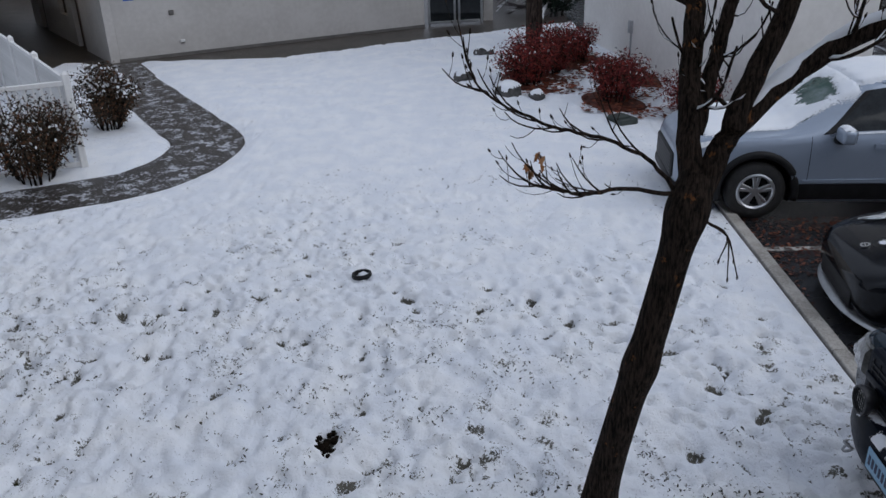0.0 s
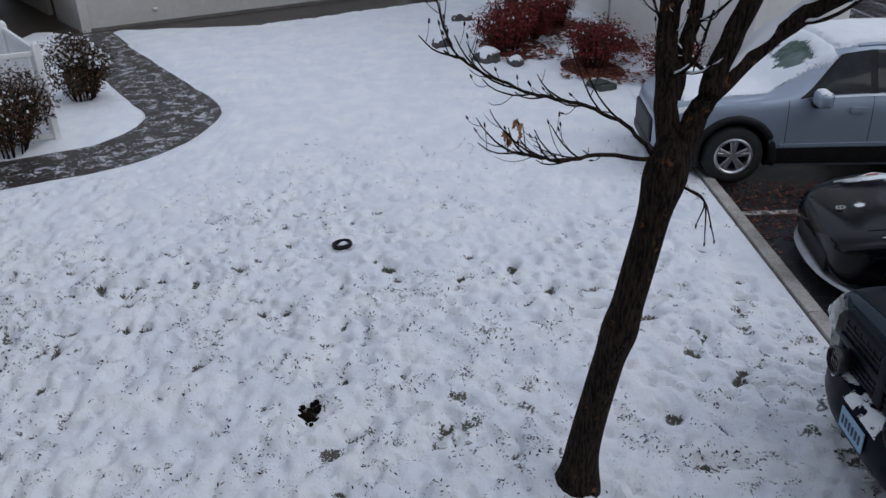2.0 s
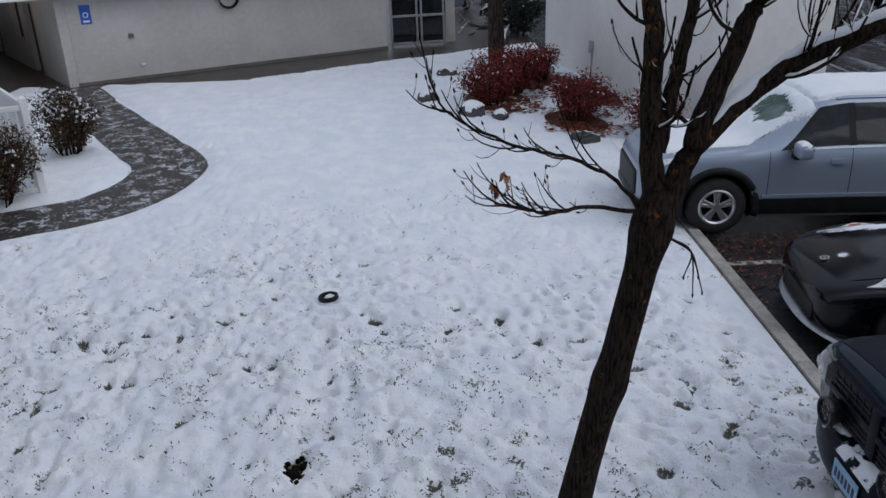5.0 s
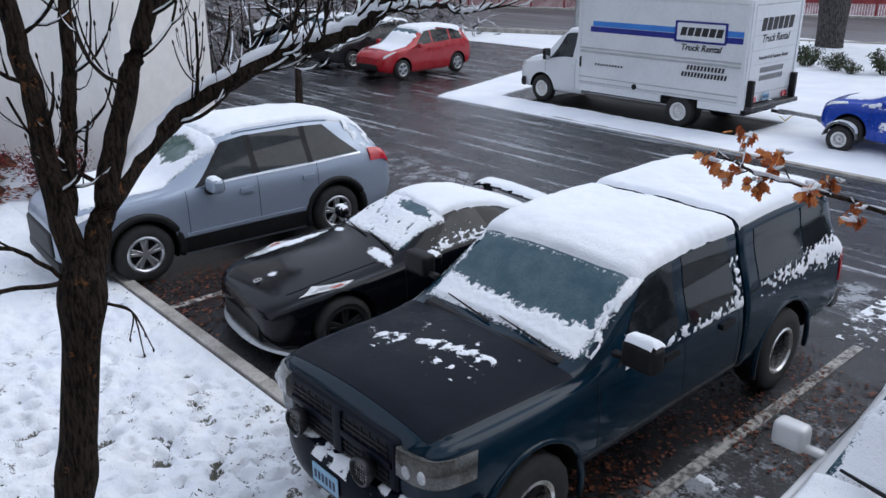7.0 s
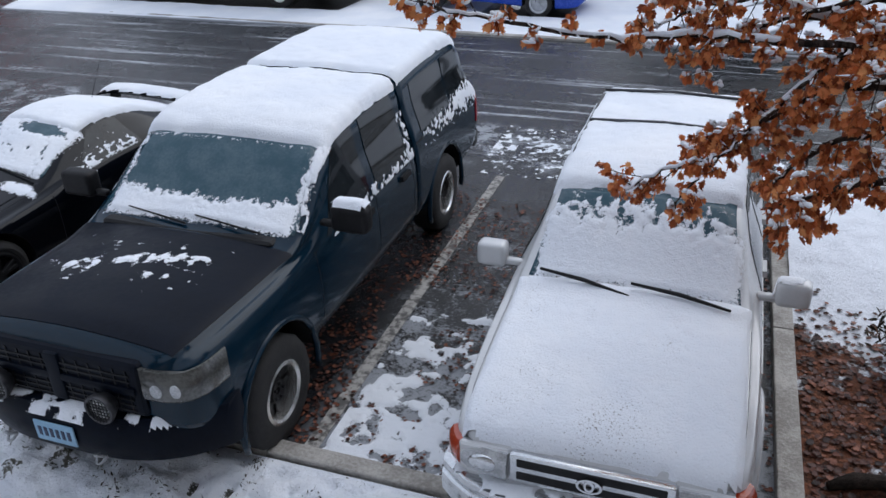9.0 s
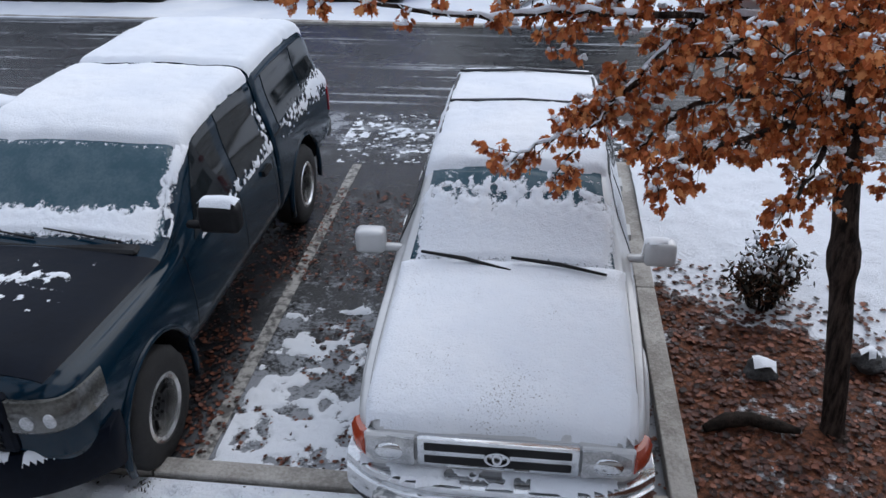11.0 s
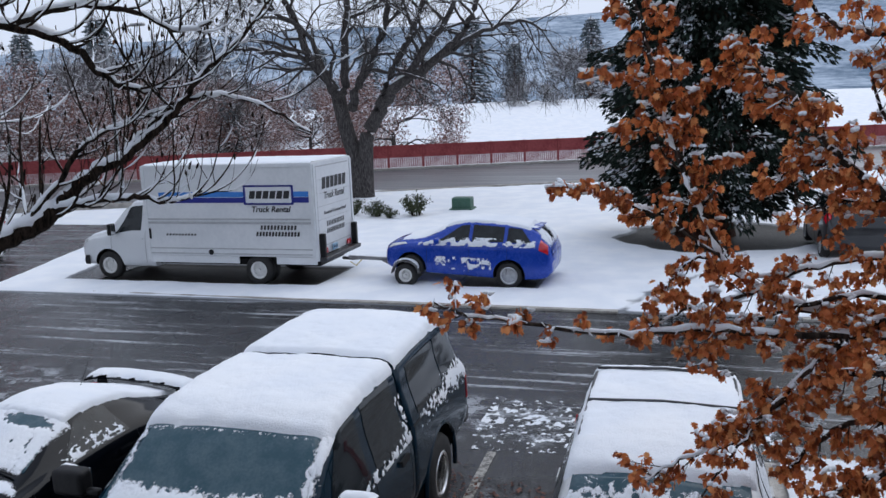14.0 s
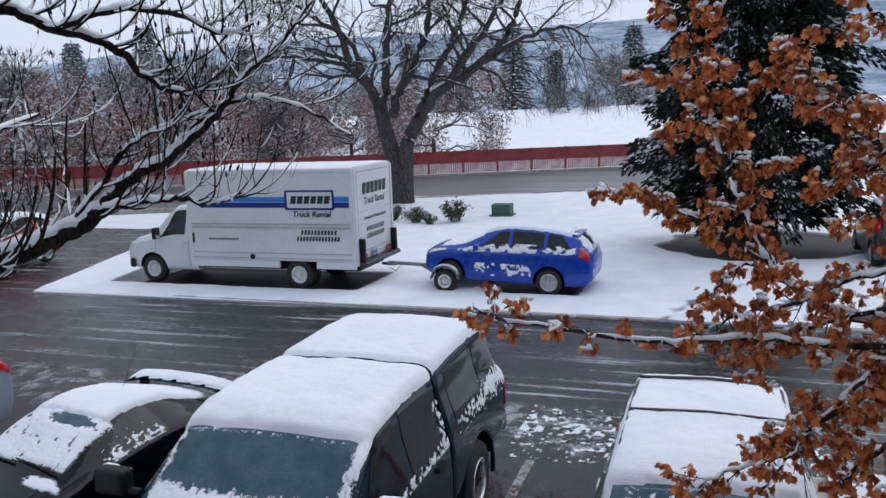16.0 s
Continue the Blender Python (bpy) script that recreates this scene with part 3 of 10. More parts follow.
def glass_material(name, c, frost):
    n = Nodes(name)
    f = n.ramp(n.math("ADD", n.math("MULTIPLY", n.noise(5, 5), 0.7), n.math("MULTIPLY", n.noise(45, 3), 0.3)), 0.35, 0.72)
    col = n.mix(n.math("MULTIPLY", f, frost), c, (0.34, 0.40, 0.42))
    n.bump(n.noise(25, 3), 0.02, 0.003)
    return n.done(col, n.value(f, 0.04, 0.05 + 0.4 * frost), spec=0.32)


M_glass = glass_material("tinted_car_glass", (0.006, 0.008, 0.010), 0.04)
# teal base stands for reflected sky; a thin frost film is mottled over it
M_sky_frosted = glass_material("misted_windscreen", (0.026, 0.070, 0.095), 0.16)
M_green_glass = glass_material("greenish_windscreen", (0.02, 0.06, 0.045), 0.25)


def lens_material():
    n = Nodes("headlamp_lens")
    f = n.noise(26, 3)
    col = n.mix(n.ramp(f, 0.4, 0.62), (0.20, 0.21, 0.21), (0.62, 0.62, 0.60))
    return n.done(col, 0.12, 0.25, coat=0.7)


M_lens = lens_material()
M_lens_bright = simple("bright_headlamp", (0.45, 0.46, 0.47), (0.75, 0.76, 0.76), 14, 0.12, coat=0.7)
M_lens_clear = simple("clear_lamp_glass", (0.30, 0.31, 0.32), (0.58, 0.59, 0.60), 9, 0.1, coat=0.6, metal=0.3)
M_lens_dim = simple("yellowed_lens", (0.035, 0.036, 0.034), (0.10, 0.10, 0.092), 5, 0.15, coat=0.7)


def pchip(xs, ys):
    """A monotone cubic through points, as a function of an array."""
    xs, ys = np.asarray(xs, float), np.asarray(ys, float)
    h, d = np.diff(xs), np.diff(ys) / np.diff(xs)
    m = np.zeros(len(xs))
    for k in range(1, len(xs) - 1):
        if d[k - 1] * d[k] > 0:
            w1, w2 = 2 * h[k] + h[k - 1], h[k] + 2 * h[k - 1]
            m[k] = (w1 + w2) / (w1 / d[k - 1] + w2 / d[k])
    m[0], m[-1] = d[0], d[-1]

    def f(x):
        x = np.clip(x, xs[0], xs[-1])
        k = np.clip(np.searchsorted(xs, x, side="right") - 1, 0, len(h) - 1)
        t = (x - xs[k]) / h[k]
        return ((1 + 2 * t) * (1 - t) ** 2 * ys[k] + t * (1 - t) ** 2 * h[k] * m[k] + t * t * (3 - 2 * t) * ys[k + 1] + t * t * (t - 1) * h[k] * m[k + 1])

    return f


class Shell:
    """A car body, nose at y = 0: rows of y, half width, bottom, shoulder, top, half width of the top, crown.
    Across it v runs from 0 (bottom middle) over 4 (shoulder) and 6 (edge of roof or bonnet) to 8 (top middle)."""

    def __init__(self, rows):
        cols = list(zip(*rows))
        self.y0, self.y1 = cols[0][0], cols[0][-1]
        grid = np.linspace(self.y0, self.y1, 1201)
        self.table = list(zip(*[pchip(cols[0], c)(grid).tolist() for c in cols[1:]]))

    def at(self, y, v, side=1, lift=0.0):
        s = min(max((y - self.y0) / (self.y1 - self.y0), 0.0), 1.0) * 1200
        k = min(int(s), 1199)
        s -= k
        w, zb, zs, zt, wt, cr = [a + (b - a) * s for a, b in zip(self.table[k], self.table[k + 1])]
        P = ((0, zb), (w * 0.80, zb), (w * 0.965, zb + 0.05), (w, zb + (zs - zb) * 0.5), (w * 0.975, zs),
             (wt + (w * 0.975 - wt) * 0.48, zs + (zt - cr - zs) * 0.55), (wt, zt - cr), (wt * 0.52, zt - cr * 0.28), (0, zt))
        k = min(int(v), 7)
        t = v - k
        a, b, c, d = P[max(k - 1, 0)], P[k], P[k + 1], P[min(k + 2, 8)]
        if k == 7:
            d = (-P[7][0], P[7][1])
        q = [0.5 * (2 * b[i] + (c[i] - a[i]) * t + (2 * a[i] - 5 * b[i] + 4 * c[i] - d[i]) * t * t + (3 * b[i] - a[i] - 3 * c[i] + d[i]) * t**3) for i in (0, 1)]
        p = Vector((side * q[0], y, q[1]))
        if lift:
            e = 0.02
            ya, yb = max(y - e, self.y0), min(y + e, self.y1)
            va, vb = max(v - 0.1, 0), min(v + 0.1, 8)
            n = (self.at(yb, v, side) - self.at(ya, v, side)).cross(self.at(y, vb, side) - self.at(y, va, side)) * side
            if n.length > 1e-9:
                p += n.normalized() * lift
        return p

    def body(self, cuts=(), ny=64, sub=4):
        """The closed body as a mesh; cuts: wheel arches (y, z, radius)."""
        t = np.linspace(0, 1, ny)
        ys = self.y0 + (self.y1 - self.y0) * (t - 0.75 * np.sin(2 * np.pi * t) / (2 * np.pi))
        vs = np.linspace(0, 8, 8 * sub + 1)
        bm = bmesh.new()
        rings = []
        for y in ys:
            ring = [bm.verts.new(self.at(y, v)) for v in vs]
            ring += [bm.verts.new(self.at(y, v, -1)) for v in vs[-2:0:-1]]
            rings.append(ring)
        n = len(rings[0])
        for p, q in zip(rings, rings[1:]):
            for k in range(n):
                bm.faces.new((p[k], q[k], q[(k + 1) % n], p[(k + 1) % n]))
        for ring in (rings[0], rings[-1]):
            mid = bm.verts.new(sum((v.co for v in ring), Vector()) / n)
            for k in range(n):
                bm.faces.new((ring[k], ring[(k + 1) % n], mid))
        bmesh.ops.recalc_face_normals(bm, faces=bm.faces)
        return bm

    def patch(self, corners, lift=0.006, n=(10, 6), thick=0.014, side=1, both=False, rounded=0.0):
        """A panel that lies on the body between four corners (y, v), as a solid; both: spanning the middle line."""
        bm = bmesh.new()
        nu, nv = n
        grid = []
        (ya, va), (yb, vb), (yc, vc), (yd, vd) = corners
        for i in range(nu + 1):
            row = []
            for j in range(nv + 1):
                s, t = i / nu, j / nv
                y = (ya * (1 - s) + yb * s) * (1 - t) + (yd * (1 - s) + yc * s) * t
                v = (va * (1 - s) + vb * s) * (1 - t) + (vd * (1 - s) + vc * s) * t
                row.append((y, v))
            grid.append(row)
        sides = [(1, v) for v in (0,)]

        def build(points):
            hi = [[bm.verts.new(p) for p in row] for row in points[0]]
            lo = [[bm.verts.new(p) for p in row] for row in points[1]]
            a, b = len(hi), len(hi[0])
            for i in range(a - 1):
                for j in range(b - 1):
                    bm.faces.new((hi[i][j], hi[i + 1][j], hi[i + 1][j + 1], hi[i][j + 1]))
                    bm.faces.new((lo[i][j + 1], lo[i + 1][j + 1], lo[i + 1][j], lo[i][j]))
            for i in range(a - 1):
                bm.faces.new((hi[i + 1][0], hi[i][0], lo[i][0], lo[i + 1][0]))
                bm.faces.new((hi[i][b - 1], hi[i + 1][b - 1], lo[i + 1][b - 1], lo[i][b - 1]))
            for j in range(b - 1):
                bm.faces.new((hi[0][j], hi[0][j + 1], lo[0][j + 1], lo[0][j]))
                bm.faces.new((hi[a - 1][j + 1], hi[a - 1][j], lo[a - 1][j], lo[a - 1][j + 1]))

        if both:
            full = [[(y, v, 1) for y, v in row] + [(y, v, -1) for y, v in row[::-1] if v < 7.999] for row in grid]
            build([[[self.at(y, v, sd, lift) for y, v, sd in row] for row in full], [[self.at(y, v, sd, lift - thick) for y, v, sd in row] for row in full]])
        else:
            build([[[self.at(y, v, side, lift) for y, v in row] for row in grid], [[self.at(y, v, side, lift - thick) for y, v in row] for row in grid]])
        bmesh.ops.recalc_face_normals(bm, faces=bm.faces)
        return bm


def cut_arches(bm, cuts, material, paint_name, half):
    """Wheel arches cut through the sides of a body; returns a finished mesh."""
    body = bpy.data.objects.new("tmp", mesh_of(bm, paint_name, material))
    scene.collection.objects.link(body)
    cb = bmesh.new()
    for y, z, r in cuts:
        for s in (1, -1):
            rod(cb, (s * (half - 0.34), y, z), (s * (half + 0.3), y, z), r, seg=28)
    cutter = bpy.data.objects.new("tmp_cut", mesh_of(cb, "cut", M_black))
    scene.collection.objects.link(cutter)
    mod = body.modifiers.new("cut", "BOOLEAN")
    mod.operation, mod.object, mod.solver = "DIFFERENCE", cutter, "EXACT"
    mod.material_mode = "TRANSFER"
    bpy.context.view_layer.update()
    me = bpy.data.meshes.new_from_object(body.evaluated_get(bpy.context.evaluated_depsgraph_get()))
    me.name = paint_name
    bpy.data.objects.remove(body)
    bpy.data.objects.remove(cutter)
    me.polygons.foreach_set("use_smooth", [True] * len(me.polygons))
    me.set_sharp_from_angle(angle=radians(38))
    return me


def wheel(parent, m, r, width, rim_r, style="alloy", rim_material=None, tread=0):
    """A tyre with its rim, axle along x, outer face to +x."""
    top = thing("wheel", "", "", m)
    top.parent = parent
    bm = bmesh.new()
    h = width / 2
    turn = pose(0, 0, 0, 0, 90, 0)
    spin(bm, [(rim_r, -h), (rim_r + 0.35 * (r - rim_r), -h - 0.008), (r - 0.025, -h + 0.012), (r, -h + 0.045), (r, h - 0.045), (r - 0.025, h - 0.012), (rim_r + 0.35 * (r - rim_r), h + 0.008), (rim_r, h), (rim_r - 0.02, h - 0.03), (rim_r - 0.02, -h + 0.03)], 32, turn)
    if tread:   # blocky off-road tread cut into the ring
        for vert in bm.verts:
            q = Vector((0, vert.co.y, vert.co.z))
            if q.length > r - 0.03:
                a = math.atan2(q.z, q.y) / 6.28318 * 32
                odd = (int(round(a)) + (1 if vert.co.x > 0 else 0)) % 2
                vert.co.yz = q.yz * (1 + (0.012 if odd else -0.012))
    part("tyre", bm, M_rubber, top, smooth=True, sharp=40)
    bm = bmesh.new()
    R = rim_r
    spin(bm, [(R - 0.005, h - 0.005), (R - 0.025, h + 0.004), (R - 0.045, h - 0.012), (R - 0.05, h - 0.08), (R - 0.03, -h + 0.02), (R, -h + 0.03), (R, h - 0.02)], 32, turn)
    if style == "alloy":
        for k in range(5):
            for da in (-9, 9):
                box(bm, h - 0.055, h - 0.012, -0.020, 0.020, 0.03, R - 0.03, 0.006, 1, m=pose(0, 0, 0, 72 * k + da))
        rod(bm, (h - 0.08, 0, 0), (h - 0.008, 0, 0), 0.062, 0.05, 20)
    elif style == "steel":
        spin(bm, [(0.02, h - 0.05), (0.06, h - 0.035), (0.09, h - 0.07), (R - 0.05, h - 0.10), (R - 0.05, h - 0.12), (0.02, h - 0.09)], 24, turn)
        for k in range(8):
            rod(bm, (h - 0.09, 0.12 * math.cos(k * 0.785), 0.12 * math.sin(k * 0.785)), (h - 0.07, 0.12 * math.cos(k * 0.785), 0.12 * math.sin(k * 0.785)), 0.018, seg=8)
    elif style == "cover":
        spin(bm, [(0.03, h - 0.03), (R - 0.05, h - 0.05), (R - 0.04, h - 0.075), (0.03, h - 0.06)], 24, turn)
        for k in range(9):
            box(bm, h - 0.045, h - 0.020, -0.013, 0.013, 0.05, R - 0.05, 0.005, 1, m=pose(0, 0, 0, 40 * k))
        rod(bm, (h - 0.07, 0, 0), (h - 0.012, 0, 0), 0.05, 0.04, 16)
    if style == "offroad":
        c = bmesh.new()
        spin(c, [(0.03, h - 0.06), (0.085, h - 0.05), (0.10, h - 0.09), (R - 0.06, h - 0.11), (R - 0.055, h - 0.13), (0.03, h - 0.10)], 24, turn)
        for k in range(8):
            e = bmesh.new()
            box(e, h - 0.10, h - 0.075, -0.022, 0.022, 0.09, R - 0.06, 0.006, 1, m=pose(0, 0, 0, 45 * k))
            part("spoke", e, M_black, top)
        for k in range(5):
            rod(c, (h - 0.08, 0.06 * math.cos(k * 1.257), 0.06 * math.sin(k * 1.257)), (h - 0.035, 0.06 * math.cos(k * 1.257), 0.06 * math.sin(k * 1.257)), 0.012, seg=6)
        part("wheel_centre", c, M_black, top, "black wheel centre", smooth=True, sharp=30)
    part("rim", bm, rim_material or M_alloy, top, smooth=True, sharp=30)
    bm = bmesh.new()
    rod(bm, (-h + 0.05, 0, 0), (h - 0.10, 0, 0), R - 0.045, seg=20)
    part("brake_drum", bm, M_black, top)
    return top


def mirror_part(car, x, y, z, side, paint, size=(0.22, 0.14, 0.15), name="door_mirror"):
    """A door mirror on a short arm."""
    w, d, h = size
    bm = bmesh.new()
    box(bm, 0.05, 0.05 + w, -d / 2, d / 2, 0, h, min(d, h) * 0.32, 3)
    box(bm, -0.06, 0.08, -0.03, 0.03, 0.01, 0.06, 0.012, 1)
    for v in bm.verts:
        v.co.x *= side
    bmesh.ops.recalc_face_normals(bm, faces=bm.faces)
    ob = part(name, bm, paint, car, m=pose(x, y, z), smooth=True, sharp=50)
    bm = bmesh.new()
    box(bm, 0.07, 0.03 + w, d / 2 - 0.004, d / 2 + 0.003, 0.02, h - 0.02, 0.002, 1)
    for v in bm.verts:
        v.co.x *= side
    bmesh.ops.recalc_face_normals(bm, faces=bm.faces)
    part("mirror_glass", bm, M_chrome, ob)
    return ob


def strip(car, shell, name, corners, material, side, lift=0.008, n=(8, 2), thick=0.02, label=""):
    return part(name, shell.patch(corners, lift, n, thick, side), material, car, label, smooth=True, sharp=40)


def plate_part(car, m, w=0.31, h=0.155, face=None):
    """A number plate with bars in place of its characters."""
    bm = bmesh.new()
    box(bm, -w / 2, w / 2, -0.006, 0.006, -h / 2, h / 2, 0.004, 1)
    p = part("number_plate", bm, face or M_plate_blue, car, "pale blue number plate", m=m)
    bm = bmesh.new()
    for k in range(6):
        x = -w * 0.36 + k * w * 0.145
        box(bm, x - 0.012, x + 0.012, -0.009, -0.005, -h * 0.22, h * 0.22)
    part("plate_bars", bm, M_ink, p)
    return p


from mathutils.bvhtree import BVHTree


def snow_on(targets, area, mask, depth, name, label, cell=0.03, material=None, seed=0, min_nz=0.15, rough=0.25, thin=False):
    """Snow that lies on things: a solid skin where mask(x, y) > 0 (metres from its edge)."""
    verts, polys = [], []
    for ob in targets:
        mw, base = ob.matrix_world, len(verts)
        verts += [mw @ v.co for v in ob.data.vertices]
        polys += [[base + i for i in p.vertices] for p in ob.data.polygons]
    tree = BVHTree.FromPolygons(verts, polys)
    x0, x1, y0, y1 = area
    xs, ys = np.arange(x0, x1 + cell, cell), np.arange(y0, y1 + cell, cell)
    X, Y = np.meshgrid(xs, ys)
    M = mask(X, Y)
    N = fbm(X, Y, 5.0, 4, seed) - 0.5
    F = vnoise(X, Y, 28.0, seed + 3) - 0.5
    T = depth * np.sqrt(np.clip(M / 0.05, 0, 1)) * (1 + rough * 2 * N + rough * 0.6 * F)
    if thin:
        T = 0.003 + np.maximum(T, 0) * step(M, 0.0, 0.05)
    else:
        T[M <= 0] = -0.012
    rim = 0.085 if thin else 0.0
    bm = bmesh.new()
    lay = bm.verts.layers.float.new("inside")
    made = {}
    near = M > -cell * 1.5 - rim
    for i in range(len(ys)):
        for j in range(len(xs)):
            if not near[i, j]:
                continue
            hit = tree.ray_cast(Vector((X[i, j], Y[i, j], 6)), Vector((0, 0, -1)))
            if hit[0] is not None and hit[1].z > min_nz:
                up = (hit[1] + Vector((0, 0, 0.6))).normalized()
                made[i, j] = bm.verts.new(hit[0] + up * float(T[i, j]))
                made[i, j][lay] = float(M[i, j])
    for i in range(len(ys) - 1):
        for j in range(len(xs) - 1):
            ks = ((i, j), (i, j + 1), (i + 1, j + 1), (i + 1, j))
            if all(k in made for k in ks) and max(M[k] for k in ks) > -rim:
                zs = [made[k].co.z for k in ks]
                if max(zs) - min(zs) < 0.12:
                    bm.faces.new([made[k] for k in ks])
    for v in [v for v in bm.verts if not v.link_faces]:
        bm.verts.remove(v)
    ob = part(name, bm, material or (M_snow_thin if thin else M_snow), smooth=True)
    tagged(ob, label, "snow", kind="stuff")
    return ob


def side_snow(car, sh, side, y0, y1, v0, v1, level, scale, seed, bias, name, label, depth=0.014):
    """Snow that sticks to a body side between (y0, v0) and (y1, v1)."""
    mw = car.matrix_world
    ny, nv = max(6, int((y1 - y0) / 0.013)), max(8, int((v1 - v0) * 30))
    ys, ts = np.linspace(y0, y1, ny), np.linspace(0, 1, nv)
    Yg, Tg = np.meshgrid(ys, ts, indexing="ij")
    M = fbm(Yg, Tg * (v1 - v0) * 0.45, scale, 5, seed) - level + bias(Yg, Tg)
    edge = np.minimum(np.minimum(Yg - y0, y1 - Yg) * 3, np.minimum(Tg, 1 - Tg))
    M = np.minimum(M, edge)
    D = depth * step(M, 0.0, 0.15)
    bm = bmesh.new()
    lay = bm.verts.layers.float.new("inside")
    made = {}
    for i in range(ny):
        for j in range(nv):
            if M[i, j] > -0.25:
                made[i, j] = bm.verts.new(mw @ sh.at(ys[i], v0 + (v1 - v0) * ts[j], side, float(D[i, j]) + 0.009))
                made[i, j][lay] = float(M[i, j]) * 0.4
    for i in range(ny - 1):
        for j in range(nv - 1):
            ks = ((i, j), (i + 1, j), (i + 1, j + 1), (i, j + 1))
            if all(k in made for k in ks) and max(M[k] for k in ks) > -0.22:
                bm.faces.new([made[k] for k in ks])
    for vert in [vert for vert in bm.verts if not vert.link_faces]:
        bm.verts.remove(vert)
    if not bm.faces:
        bm.free()
        return None
    return tagged(part(name, bm, M_snow_thin, smooth=True), label, "snow", kind="stuff")


def rect_mask(x0, x1, y0, y1, wobble=0.03, seed=0, scale=6.0):
    return lambda X, Y: np.minimum(np.minimum(X - x0, x1 - X), np.minimum(Y - y0, y1 - Y)) + wobble * 2 * (fbm(X, Y, scale, 4, seed) - 0.5)


def in_frame(m, mask):
    """A mask given in a car's own axes, for use in the world."""
    L = Matrix(m).inverted()
    return lambda X, Y: mask(L[0][0] * X + L[0][1] * Y + L[0][3], L[1][0] * X + L[1][1] * Y + L[1][3])


def bits_mask(x0, x1, y0, y1, level, scale, seed):
    """Broken leftovers of snow inside a rectangle."""
    return lambda X, Y: np.minimum(0.5 * (fbm(X, Y, scale, 5, seed) - level), np.minimum(np.minimum(X - x0, x1 - X), np.minimum(Y - y0, y1 - Y)))


def tube(bm, pts, radius, seg=6, closed=False):
    """A bent bar through points as one piece; radius may be a list."""
    pts = [Vector(p) for p in pts]
    rings = []
    for k, p in enumerate(pts):
        d = (pts[min(k + 1, len(pts) - 1)] - pts[max(k - 1, 0)]).normalized()
        up = Vector((0, 0, 1)) if abs(d.z) < 0.9 else Vector((1, 0, 0))
        a = d.cross(up).normalized()
        b = a.cross(d)
        r = radius[k] if isinstance(radius, (list, tuple)) else radius
        rings.append([bm.verts.new(p + (a * math.cos(6.28318 * j / seg) + b * math.sin(6.28318 * j / seg)) * r) for j in range(seg)])
    for p, q in zip(rings, rings[1:]):
        for j in range(seg):
            bm.faces.new((p[j], p[(j + 1) % seg], q[(j + 1) % seg], q[j]))
    bm.faces.new(rings[0])
    bm.faces.new(rings[-1][::-1])
    return bm


def arch_lip(car, s, x, yc, zc, r, thick, material):
    bm = bmesh.new()
    tube(bm, [(s * x, yc + r * math.cos(a), zc + r * math.sin(a)) for a in np.linspace(-0.25, 3.39, 20)], thick)
    bmesh.ops.recalc_face_normals(bm, faces=bm.faces)
    part("wheel_flare", bm, material, car, smooth=True)


def build_car(name, label, m, shell, paint, axles, r, width, half, rim_r, style="alloy", rim=None, arch=0.07, tread=0, wheel_z=None, ny=64):
    car = thing(name, label, "car", m)
    cuts = [(y, r + 0.01, r + arch) for y in axles]
    body = new("body", cut_arches(shell.body(ny=ny), cuts, paint, "body", half))
    body.parent = car
    for y in axles:
        wheel(car, pose(half - width / 2 - 0.005, y, r), r, width, rim_r, style, rim, tread)
        wheel(car, pose(-(half - width / 2 - 0.005), y, r, 0, 0, 180), r, width, rim_r, style, rim, tread)
    bpy.context.view_layer.update()
    return car, body


def world_targets(car, names):
    bpy.context.view_layer.update()
    return [o for o in car.children_recursive if o.type == "MESH" and o.name.split(".")[0] in names]


